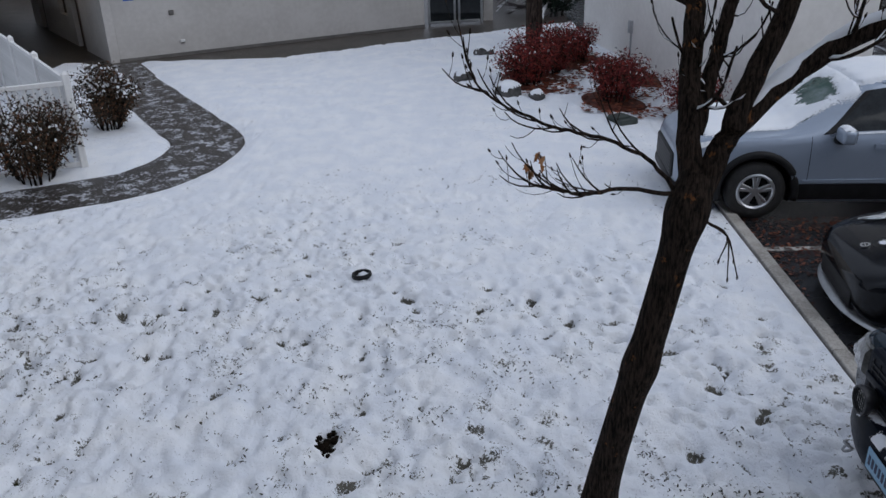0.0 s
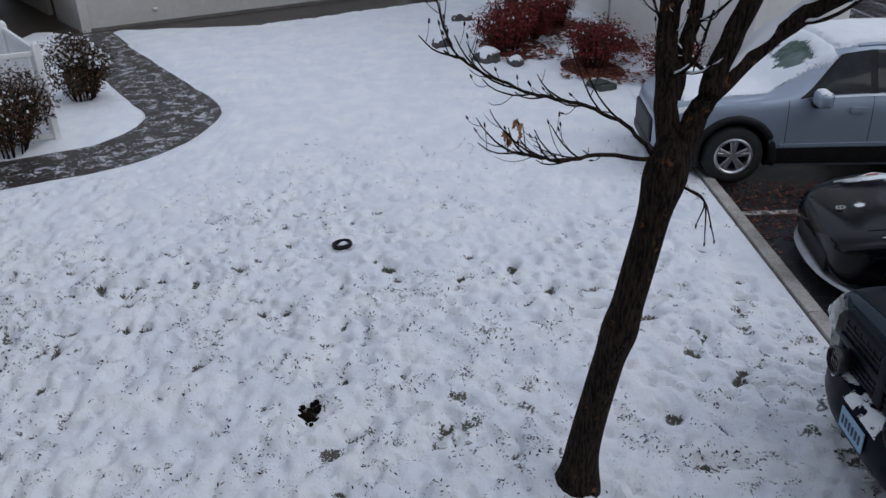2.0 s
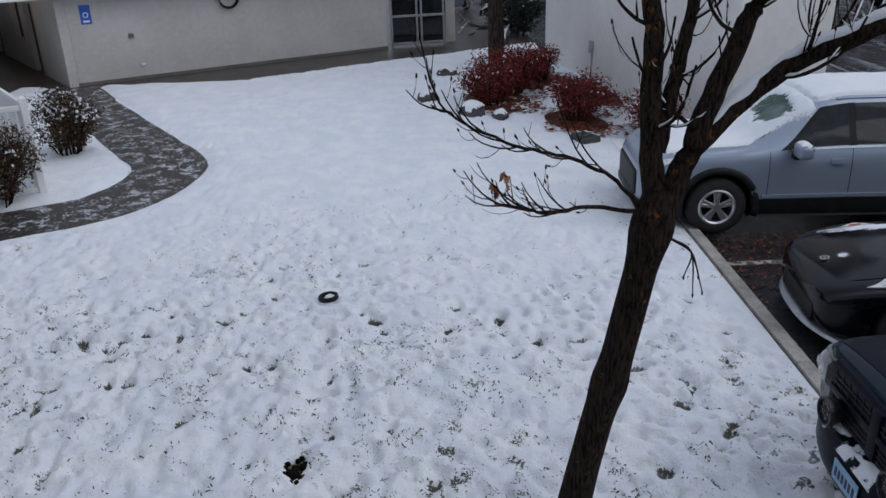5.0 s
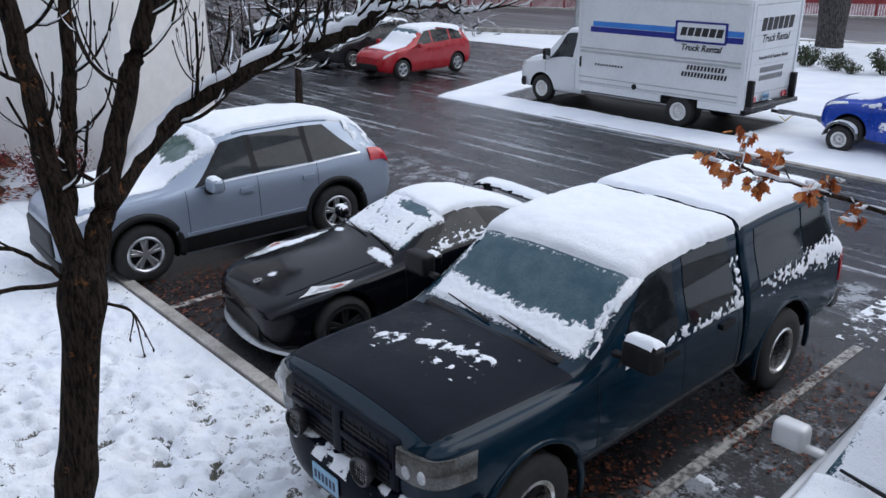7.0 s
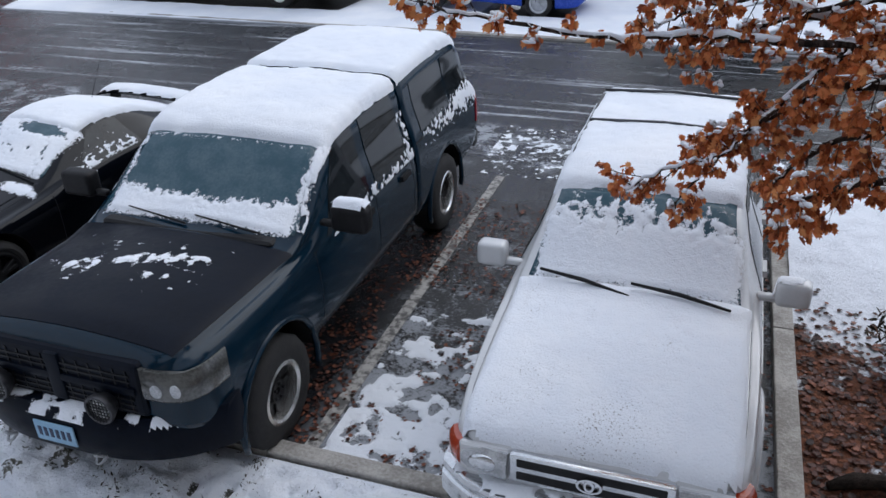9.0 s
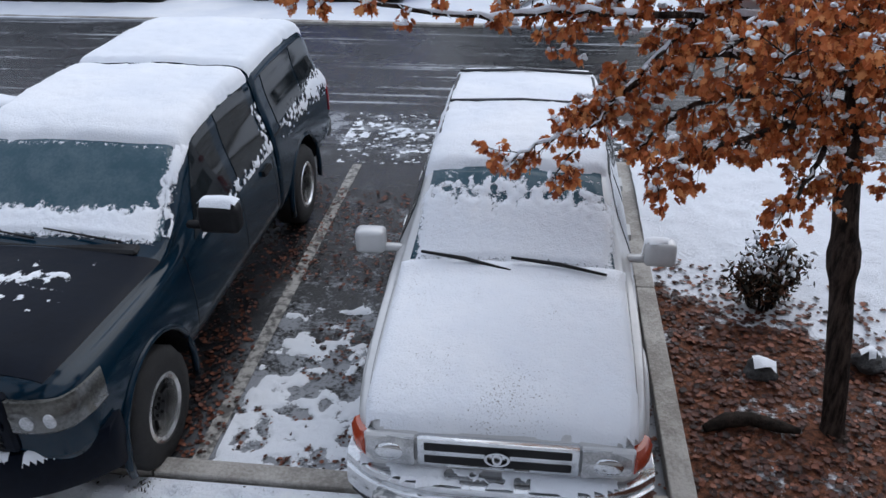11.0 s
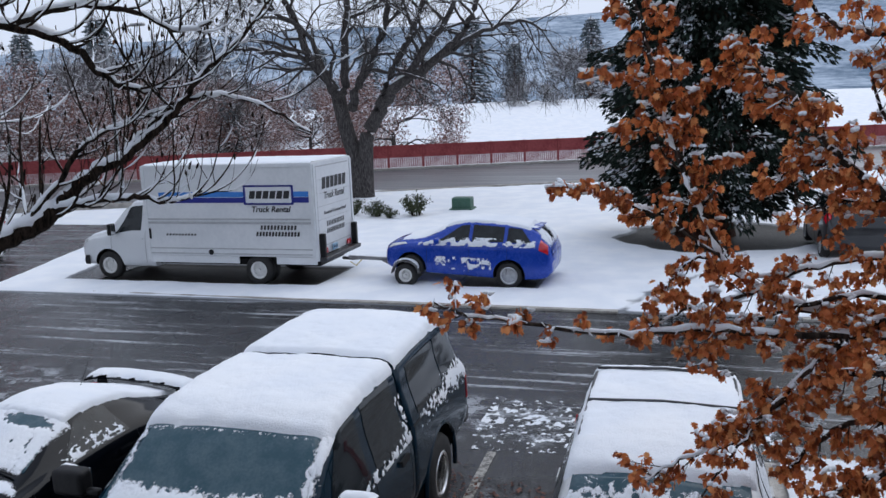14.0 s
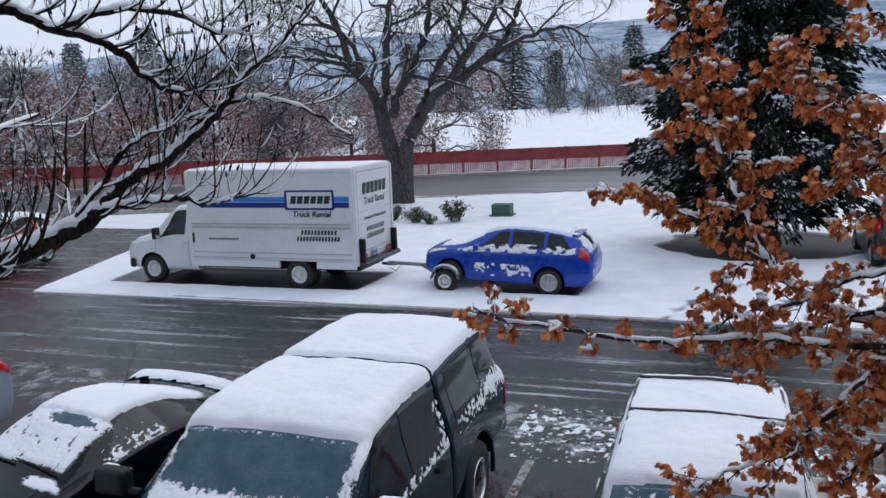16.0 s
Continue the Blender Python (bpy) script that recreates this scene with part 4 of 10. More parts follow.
# ---- pickup with canopy ----
def build_pickup():
    m = pose(-3.42, 2.80, 0)
    cab = Shell([(0.07, .80, .76, 1.06, 1.21, .66, .045), (0.11, .88, .72, 1.12, 1.275, .72, .05), (0.17, .925, .68, 1.15, 1.31, .75, .055), (0.32, .965, .60, 1.165, 1.33, .77, .06), (0.7, .99, .5, 1.17, 1.335, .79, .065), (1.2, 1.0, .48, 1.17, 1.33, .82, .06),
                 (1.45, 1.0, .48, 1.165, 1.33, .86, .045), (1.54, 1.0, .48, 1.16, 1.355, .865, .04), (2.24, 1.0, .48, 1.16, 1.80, .785, .045), (2.5, 1.0, .48, 1.16, 1.885, .775, .045), (3.2, 1.0, .48, 1.16, 1.915, .775, .045), (3.66, 1.0, .48, 1.16, 1.90, .775, .045), (3.70, .985, .50, 1.14, 1.86, .745, .05)])
    car, body = build_car("pickup_truck", "dark slate pickup with matt hood, snow on roof and canopy", m, cab, M_ram, (0.96,), 0.415, 0.30, 1.0, 0.245, "offroad", M_brushed, 0.10, 26)
    car["category"] = "pickup truck"
    bed = Shell([(3.74, .985, .50, 1.20, 1.88, .76, .05), (3.80, 1.0, .48, 1.22, 1.915, .775, .05), (4.5, 1.0, .48, 1.23, 1.94, .78, .05), (5.25, 1.0, .5, 1.23, 1.92, .775, .05), (5.50, 1.0, .52, 1.22, 1.80, .77, .05), (5.66, .99, .54, 1.20, 1.42, .76, .05), (5.74, .95, .56, 1.12, 1.24, .80, .04)])
    b2 = new("bed_with_canopy", cut_arches(bed.body(ny=40), [(4.55, .425, .52)], M_ram, "bed_with_canopy", 1.0))
    b2.parent = car
    wheel(car, pose(0.845, 4.55, .415), .415, .30, .245, "offroad", M_brushed, 26)
    wheel(car, pose(-0.845, 4.55, .415, 0, 0, 180), .415, .30, .245, "offroad", M_brushed, 26)
    part("hood", cab.patch([(0.16, 5.6), (1.43, 5.6), (1.43, 8), (0.16, 8)], 0.006, (16, 8), 0.02, both=True), M_hood, car, "matt black hood", smooth=True, sharp=40)
    part("windscreen", cab.patch([(1.58, 6.05), (2.26, 6.05), (2.26, 8), (1.58, 8)], 0.005, (10, 8), 0.015, both=True), M_sky_frosted, car, "misted windscreen with snow along its foot", smooth=True)
    for s in (1, -1):
        strip(car, cab, "side_window", [(1.86, 4.2), (2.68, 4.2), (2.68, 5.75), (2.28, 5.75)], M_glass, s, 0.006, (6, 6))
        strip(car, cab, "side_window", [(2.82, 4.2), (3.55, 4.2), (3.50, 5.75), (2.82, 5.75)], M_glass, s, 0.006, (6, 6))
        strip(car, bed, "canopy_window", [(3.95, 4.25), (4.78, 4.25), (4.78, 5.6), (3.95, 5.6)], M_glass, s, 0.006, (6, 6))
        strip(car, bed, "canopy_window", [(4.83, 4.25), (5.45, 4.25), (5.28, 5.6), (4.83, 5.6)], M_glass, s, 0.006, (6, 6))
        for y in (1.64, 2.75, 3.60):
            strip(car, cab, "door_seam", [(y, 2.4), (y + 0.008, 2.4), (y + 0.008, 4.15), (y, 4.15)], M_black, s, 0.0015, (1, 8), 0.01)
        strip(car, bed, "canopy_seam", [(3.78, 4.06), (5.66, 4.06), (5.66, 4.12), (3.78, 4.12)], M_black, s, 0.002, (14, 1), 0.01)
        for y in (2.55, 3.40):
            strip(car, cab, "door_handle", [(y - 0.11, 3.72), (y + 0.09, 3.72), (y + 0.09, 3.86), (y - 0.11, 3.86)], M_black, s, 0.03, (4, 2), 0.03)
        # fender flares
        for yc in (0.96, 4.55):
            arch_lip(car, s, 0.985, yc, 0.425, 0.53, 0.028, M_ram)
        # lamps
        bm = bmesh.new()
        rows = []
        for x, y in ((0.64, 0.030), (0.70, 0.036), (0.78, 0.052), (0.85, 0.082), (0.905, 0.13), (0.945, 0.21), (0.968, 0.31), (0.980, 0.42)):
            up = -0.10 * (x - 0.64)
            rows.append([bm.verts.new((s * (x + dx), y + dy, z)) for dx, dy, z in ((0.0, 0.0, .985 + up), (0.014, -0.018, 1.01 + up), (0.012, -0.014, 1.14 + up), (-0.008, 0.010, 1.19 + up), (-0.10, 0.07, 1.19 + up), (-0.10, 0.07, .985 + up))])
        for p, q in zip(rows, rows[1:]):
            for k in range(6):
                bm.faces.new((p[k], p[(k + 1) % 6], q[(k + 1) % 6], q[k]))
        bm.faces.new(rows[0]); bm.faces.new(rows[-1][::-1])
        bmesh.ops.recalc_face_normals(bm, faces=bm.faces)
        lamp = part("headlamp", bm, M_lens_dim, car, "hazed headlamp", smooth=True, sharp=40)
        for x, y in ((0.73, 0.030), (0.84, 0.062)):
            bm = bmesh.new()
            bmesh.ops.create_uvsphere(bm, u_segments=14, v_segments=8, radius=0.052, matrix=pose(s * x, y, 1.06) @ Matrix.Diagonal((0.9, 0.3, 1.0, 1)))
            part("bulb_reflector", bm, M_lens_clear, lamp, smooth=True)
        mirror_part(car, s * 1.02, 1.80, 1.33, s, M_black, (0.29, 0.15, 0.21))
    # grille
    bm = bmesh.new()
    box(bm, -0.63, 0.63, 0.03, 0.14, 0.82, 1.22, 0.05, 3)
    g = part("grille_surround", bm, M_hood, car, "matt black crosshair grille")
    bm = bmesh.new()
    for z in (0.875, 0.915, 0.955, 1.09, 1.13):
        box(bm, -0.56, 0.56, 0.022, 0.04, z - 0.006, z + 0.006)
    for k in range(13):
        x = -0.54 + k * 0.09
        box(bm, x - 0.005, x + 0.005, 0.024, 0.038, 0.85, 1.17)
    part("grille_mesh", bm, M_black, g)
    bm = bmesh.new()
    box(bm, -0.055, 0.055, 0.008, 0.05, 0.85, 1.20, 0.02, 2)
    box(bm, -0.59, 0.59, 0.010, 0.05, 0.995, 1.055, 0.02, 2)
    part("grille_cross", bm, M_hood, g, smooth=True, sharp=40)
    # bumper: a deep, rounded beam
    bm = bmesh.new()
    sec = [(0.02, .47), (-0.05, .50), (-0.08, .60), (-0.075, .74), (-0.03, .81), (0.10, .83), (0.12, .47)]
    rows = []
    for x in np.linspace(-1.0, 1.0, 25):
        back = 0.36 * abs(x) ** 3.2
        rows.append([bm.verts.new((x, y + back, z)) for y, z in sec])
    for p, q in zip(rows, rows[1:]):
        for k in range(len(sec)):
            bm.faces.new((p[k], p[(k + 1) % len(sec)], q[(k + 1) % len(sec)], q[k]))
    bm.faces.new(rows[0])
    bm.faces.new(rows[-1][::-1])
    bmesh.ops.recalc_face_normals(bm, faces=bm.faces)
    bump_ob = part("front_bumper", bm, M_hood, car, "matt black front bumper", smooth=True, sharp=45)
    bm = bmesh.new()
    box(bm, -0.95, 0.95, 5.70, 5.86, 0.50, 0.70, 0.03, 2)
    part("rear_bumper", bm, M_darksteel, car, smooth=True, sharp=40)
    for x in (-0.43, 0.37):
        lm = pose(x, -0.03, 0.915, 90, 0, 0)
        bm = bmesh.new()
        spin(bm, [(0.095, 0.0), (0.105, 0.03), (0.10, 0.05), (0.085, 0.05), (0.08, 0.03), (0.02, 0.02), (0.02, -0.05), (0.07, -0.05)], 20)
        sp = part("spot_lamp", bm, M_darksteel, car, "round bumper lamp with a mesh guard", m=lm, smooth=True, sharp=40)
        bm = bmesh.new()
        spin(bm, [(0.0005, 0.044), (0.05, 0.042), (0.082, 0.032), (0.082, 0.02), (0.0005, 0.02)], 18)
        part("lamp_glass", bm, M_lens, sp, smooth=True)
        bm = bmesh.new()
        for k in range(-3, 4):
            e = math.sqrt(0.085**2 - (0.024 * k) ** 2)
            rod(bm, (-e, 0.024 * k, 0.052), (e, 0.024 * k, 0.052), 0.003, seg=5)
            rod(bm, (0.024 * k, -e, 0.054), (0.024 * k, e, 0.054), 0.003, seg=5)
        part("lamp_guard", bm, M_black, sp)
    plate_part(car, pose(-0.02, -0.09, 0.655))
    for x in (0.33, -0.37):
        bm = bmesh.new()
        tube(bm, [(x + 0.03 * math.cos(a), -0.10 - 0.05 * abs(math.sin(a)), 0.58 + 0.035 * math.sin(a)) for a in np.linspace(0, 6.28, 11)], 0.010)
        part("tow_hook", bm, M_steel, car)
    for s in (1, -1):
        strip(car, bed, "tail_lamp", [(5.60, 3.0), (5.73, 3.0), (5.70, 4.0), (5.60, 4.0)], M_redlens, s, 0.012, (3, 6), 0.03)
    # wipers
    for x0, x1 in ((0.62, 0.02), (-0.02, -0.58)):
        bm = bmesh.new()
        rod(bm, (x0, 1.50, 1.365), (x1, 1.58, 1.40), 0.010, 0.006, 6)
        part("wiper", bm, M_black, car)
    bm = bmesh.new()
    box(bm, -0.74, 0.74, 1.43, 1.55, 1.26, 1.335, 0.02, 1)
    part("cowl", bm, M_black, car)
    tg = world_targets(car, ("body", "windscreen", "hood", "bed_with_canopy", "side_window", "canopy_window"))
    X, Y = -3.42, 2.80
    snow_on(tg, (X - .90, X + .90, Y + 2.15, Y + 3.75), rect_mask(X - .81, X + .81, Y + 2.23, Y + 3.70, 0.025, 71), 0.055, "cab_roof_snow", "thick smooth snow on the pickup's cab roof", 0.032, seed=71)
    snow_on(tg, (X - .88, X + .88, Y + 3.70, Y + 5.6), rect_mask(X - .80, X + .80, Y + 3.745, Y + 5.45, 0.025, 72), 0.06, "canopy_snow", "thick smooth snow on the pickup's canopy", 0.032, seed=72)
    snow_on(tg, (X - .88, X + .88, Y + 1.52, Y + 2.2), lambda x, y: np.minimum(rect_mask(X - .80, X + .81, Y + 1.55, Y + 2.2, 0.02, 173)(x, y), np.maximum(Y + 1.745 - y + 0.13 * (fbm(x, y, 30, 5, 73) - 0.5) + 0.05 * (fbm(x, y, 5, 3, 175) - 0.5) + 0.10 * np.abs(x - X) ** 2, np.maximum(np.abs(x - X) - 0.76, y - Y - 2.20) + 0.12 * (fbm(x, y, 30, 5, 174) - 0.5))), 0.016, "windscreen_snow", "snow slid to the foot of the pickup's windscreen", 0.014, thin=True, seed=73)
    snow_on(tg, (X - .7, X + .55, Y + .6, Y + 1.3), lambda x, y: 0.26 * (fbm(x, y, 17.0, 5, 74) - 0.78) + 0.13 * np.exp(-(((x - X - .14) / .36) ** 2 + ((y - Y - .98 - 0.28 * (x - X)) / .085) ** 2)) + 0.07 * np.exp(-(((x - X + .42) / .16) ** 2 + ((y - Y - .80) / .10) ** 2)) + 0.05 * np.exp(-(((x - X - .2) / .16) ** 2 + ((y - Y - .82) / .05) ** 2)), 0.012, "hood_snow", "melting patches of snow on the pickup's hood", 0.011, thin=True, seed=74)
    snow_on(world_targets(car, ("door_mirror",)), (X + 1.0, X + 1.42, Y + 1.66, Y + 1.94), rect_mask(X + 1.08, X + 1.36, Y + 1.725, Y + 1.875, 0.015, 75), 0.045, "mirror_snow", "snow cap on the pickup's door mirror", 0.018, seed=75)
    side_snow(car, bed, 1, 3.95, 5.66, 3.55, 4.9, 0.50, 24.0, 76, lambda y, t: 1.4 * (0.06 + 0.14 * (y - 4.3) - abs(t - 0.36 - 0.06 * (y - 4.3))), "ledge_snow", "snow clinging below the canopy windows", 0.007)
    side_snow(car, cab, 1, 1.95, 3.62, 4.02, 4.40, 0.54, 22.0, 78, lambda y, t: 0.16 - 0.45 * t + 0.06 * (y - 2.6), "sill_snow", "snow along the pickup's window sills")
    side_snow(car, cab, 1, 3.52, 3.68, 4.0, 5.2, 0.52, 22.0, 79, lambda y, t: 0.14 - 0.2 * t, "pillar_snow", "snow caught beside the pickup's rear door")
    side_snow(car, cab, 1, 1.62, 2.3, 5.75, 6.12, 0.44, 9.0, 80, lambda y, t: 0.05, "pillar_snow", "snow on the pickup's windscreen pillar", 0.012)
    snow_on([bump_ob], (X - .9, X + .9, Y - .1, Y + .3), bits_mask(X - .9, X + .9, Y - .1, Y + .3, 0.47, 11.0, 77), 0.014, "bumper_snow", "patchy snow on the pickup's front bumper", 0.016, thin=True, seed=77)
    return car


build_pickup()


# ---- passenger cars ----
def dress(car, sh, paint, screen, sides, rear, mirror, head=None, tail=None, seams=(), handles=(), screen_mat=None, glass=None, mirror_size=(0.20, 0.13, 0.14), mirror_paint=None, screen_v=6.08):
    """Glass, lamps, seams, handles and mirrors common to all cars."""
    part("windscreen", sh.patch([(screen[0], screen_v), (screen[1], screen_v), (screen[1], 8), (screen[0], 8)], 0.005, (10, 8), 0.015, both=True), screen_mat or M_sky_frosted, car, smooth=True)
    if rear:
        part("rear_window", sh.patch([(rear[0], 6.1), (rear[1], 6.1), (rear[1], 8), (rear[0], 8)], 0.005, (8, 8), 0.015, both=True), glass or M_glass, car, smooth=True)
    for s in (1, -1):
        for b0, b1, t1, t0 in sides:
            strip(car, sh, "side_window", [(b0, 4.22), (b1, 4.22), (t1, 5.72), (t0, 5.72)], glass or M_glass, s, 0.006, (6, 6))
        for y in seams:
            strip(car, sh, "door_seam", [(y, 2.2), (y + 0.007, 2.2), (y + 0.007, 4.15), (y, 4.15)], M_black, s, 0.0015, (1, 8), 0.01)
        for y in handles:
            strip(car, sh, "door_handle", [(y - 0.09, 3.66), (y + 0.09, 3.66), (y + 0.09, 3.80), (y - 0.09, 3.80)], paint, s, 0.03, (4, 2), 0.03)
        if head:
            strip(car, sh, "headlamp", head, M_lens_bright, s, 0.016, (8, 4), 0.03, "clear headlamp")
        if tail:
            strip(car, sh, "tail_lamp", tail, M_redlens, s, 0.022, (4, 4), 0.03, "red tail lamp")
        mirror_part(car, s * mirror[0], mirror[1], mirror[2], s, mirror_paint or paint, mirror_size)


# silver crossover
def build_crossover():
    X, Y = -10.32, 2.89
    m = pose(X, Y, 0, 0, 0, -3.2) @ Matrix.Diagonal((1.08, 1.08, 1.08, 1))
    sh = Shell([(0.0, .62, .40, .62, .82, .50, .03), (0.06, .74, .32, .72, .90, .60, .03), (0.2, .85, .26, .84, .98, .68, .03), (0.5, .905, .23, .93, 1.05, .74, .03), (0.95, .925, .22, .97, 1.085, .76, .03), (1.22, .925, .22, .99, 1.11, .74, .03),
                (1.36, .925, .22, 1.0, 1.16, .73, .035), (2.06, .925, .22, 1.03, 1.60, .60, .045), (2.45, .925, .22, 1.04, 1.665, .60, .045), (3.2, .925, .22, 1.05, 1.67, .595, .045), (3.85, .92, .24, 1.08, 1.62, .57, .045), (4.15, .91, .27, 1.09, 1.52, .56, .045), (4.40, .89, .34, 1.07, 1.24, .62, .04), (4.52, .86, .40, .98, 1.08, .66, .03), (4.60, .78, .48, .84, .92, .62, .03)])
    car, body = build_car("crossover", "silver-blue crossover with snowy hood and roof, parked", m, sh, M_silver, (0.93, 3.62), 0.362, 0.235, 0.925, 0.235)
    dress(car, sh, M_silver, (1.42, 2.06), [(1.72, 2.42, 2.42, 2.18), (2.50, 3.22, 3.22, 2.50), (3.30, 4.02, 3.60, 3.30)], (4.14, 4.36), (0.93, 1.80, 1.03),
          head=[(0.10, 4.1), (0.62, 4.2), (0.50, 4.85), (0.16, 5.3)], tail=[(4.20, 3.75), (4.52, 3.75), (4.42, 4.5), (4.18, 4.3)], seams=(1.50, 2.46, 3.34), handles=(2.30, 3.20), screen_mat=M_green_glass, mirror_size=(0.25, 0.16, 0.17))
    for s in (1, -1):
        for yc in (0.93, 3.62):
            arch_lip(car, s, 0.905, yc, 0.372, 0.462, 0.050, M_black)
        for a, b, c, d in ((2.41, 2.51, 2.51, 2.41), (3.21, 3.31, 3.31, 3.21), (1.62, 1.74, 2.20, 2.10)):
            strip(car, sh, "window_pillar", [(a, 4.2), (b, 4.2), (c, 5.74), (d, 5.74)], M_black, s, 0.003, (2, 6), 0.012)
        strip(car, sh, "sill_cladding", [(1.38, 2.0), (3.17, 2.0), (3.17, 2.62), (1.38, 2.62)], M_black, s, 0.012, (10, 3))
        strip(car, sh, "roof_rail", [(2.3, 5.95), (3.95, 5.95), (3.95, 6.08), (2.3, 6.08)], M_silver, s, 0.014, (12, 2), 0.03)
    bm = bmesh.new()
    box(bm, -0.55, 0.55, -0.03, 0.10, 0.42, 0.74, 0.04, 2)
    part("grille", bm, M_black, car, "black grille", smooth=True, sharp=40)
    bm = bmesh.new()
    box(bm, -0.70, 0.70, -0.02, 0.14, 0.26, 0.40, 0.04, 2)
    part("lower_bumper", bm, M_black, car, smooth=True, sharp=40)
    bm = bmesh.new()
    for k in range(6):
        box(bm, -0.5, 0.5, -0.036, -0.026, 0.46 + 0.045 * k, 0.475 + 0.045 * k)
    part("grille_bars", bm, M_darksteel, car)
    tg = world_targets(car, ("body", "windscreen", "side_window", "rear_window"))
    # door mirror feet, bright handles and the chrome sill line
    for s in (1, -1):
        strip(car, sh, "window_sill_trim", [(1.70, 4.12), (4.05, 4.12), (4.05, 4.19), (1.70, 4.19)], M_chrome, s, 0.010, (14, 1), 0.012)
        strip(car, sh, "lower_door_trim", [(1.45, 2.66), (3.10, 2.66), (3.10, 2.76), (1.45, 2.76)], M_silver, s, 0.018, (10, 1), 0.02)
        bm = bmesh.new()
        box(bm, s * 0.97 - 0.07, s * 0.97 + 0.07, 1.74, 1.90, 0.98, 1.06, 0.025, 2)
        part("mirror_foot", bm, M_black, car, smooth=True, sharp=40)
        strip(car, sh, "front_bumper_corner", [(0.10, 2.3), (0.50, 2.3), (0.46, 3.1), (0.12, 3.1)], M_black, s, 0.012, (5, 4), 0.02, "black bumper corner")
    area = lambda y0, y1: (X - 1.0, X + 1.5, Y + y0, Y + y1)
    snow_on(tg, area(1.9, 4.9), in_frame(m, rect_mask(-.585, .585, 2.03, 4.14, 0.03, 81)), 0.055, "crossover_roof_snow", "thick snow on the silver crossover's roof", 0.032, seed=81)
    snow_on(tg, area(.1, 2.3), in_frame(m, lambda x, y: np.maximum(rect_mask(-.72, .72, .30, 1.36, 0.04, 82)(x, y), np.minimum(rect_mask(-.68, .68, 1.2, 2.06, 0.03, 83)(x, y), 0.16 * (np.hypot((x - .10) / .42, (y - 1.72) / .17) - 1) + 0.22 * (fbm(x, y, 13, 5, 183) - 0.5)))), 0.026, "crossover_hood_snow", "snow on the silver crossover's hood and windscreen", 0.024, thin=True, seed=82)
    snow_on(world_targets(car, ("door_mirror",)), area(1.5, 2.3), in_frame(m, rect_mask(.99, 1.22, 1.73, 1.87, 0.02, 84)), 0.03, "mirror_snow", "snow cap on the crossover's door mirror", 0.018, seed=84)
    snow_on(tg, area(4.2, 5.2), in_frame(m, lambda x, y: 0.4 * (fbm(x, y, 9, 4, 85) - 0.46) - 0.4 * np.maximum(np.abs(x) - .58, 0)), 0.02, "crossover_tail_snow", "patchy snow on the crossover's rear window", 0.026, thin=True, seed=85)


build_crossover()


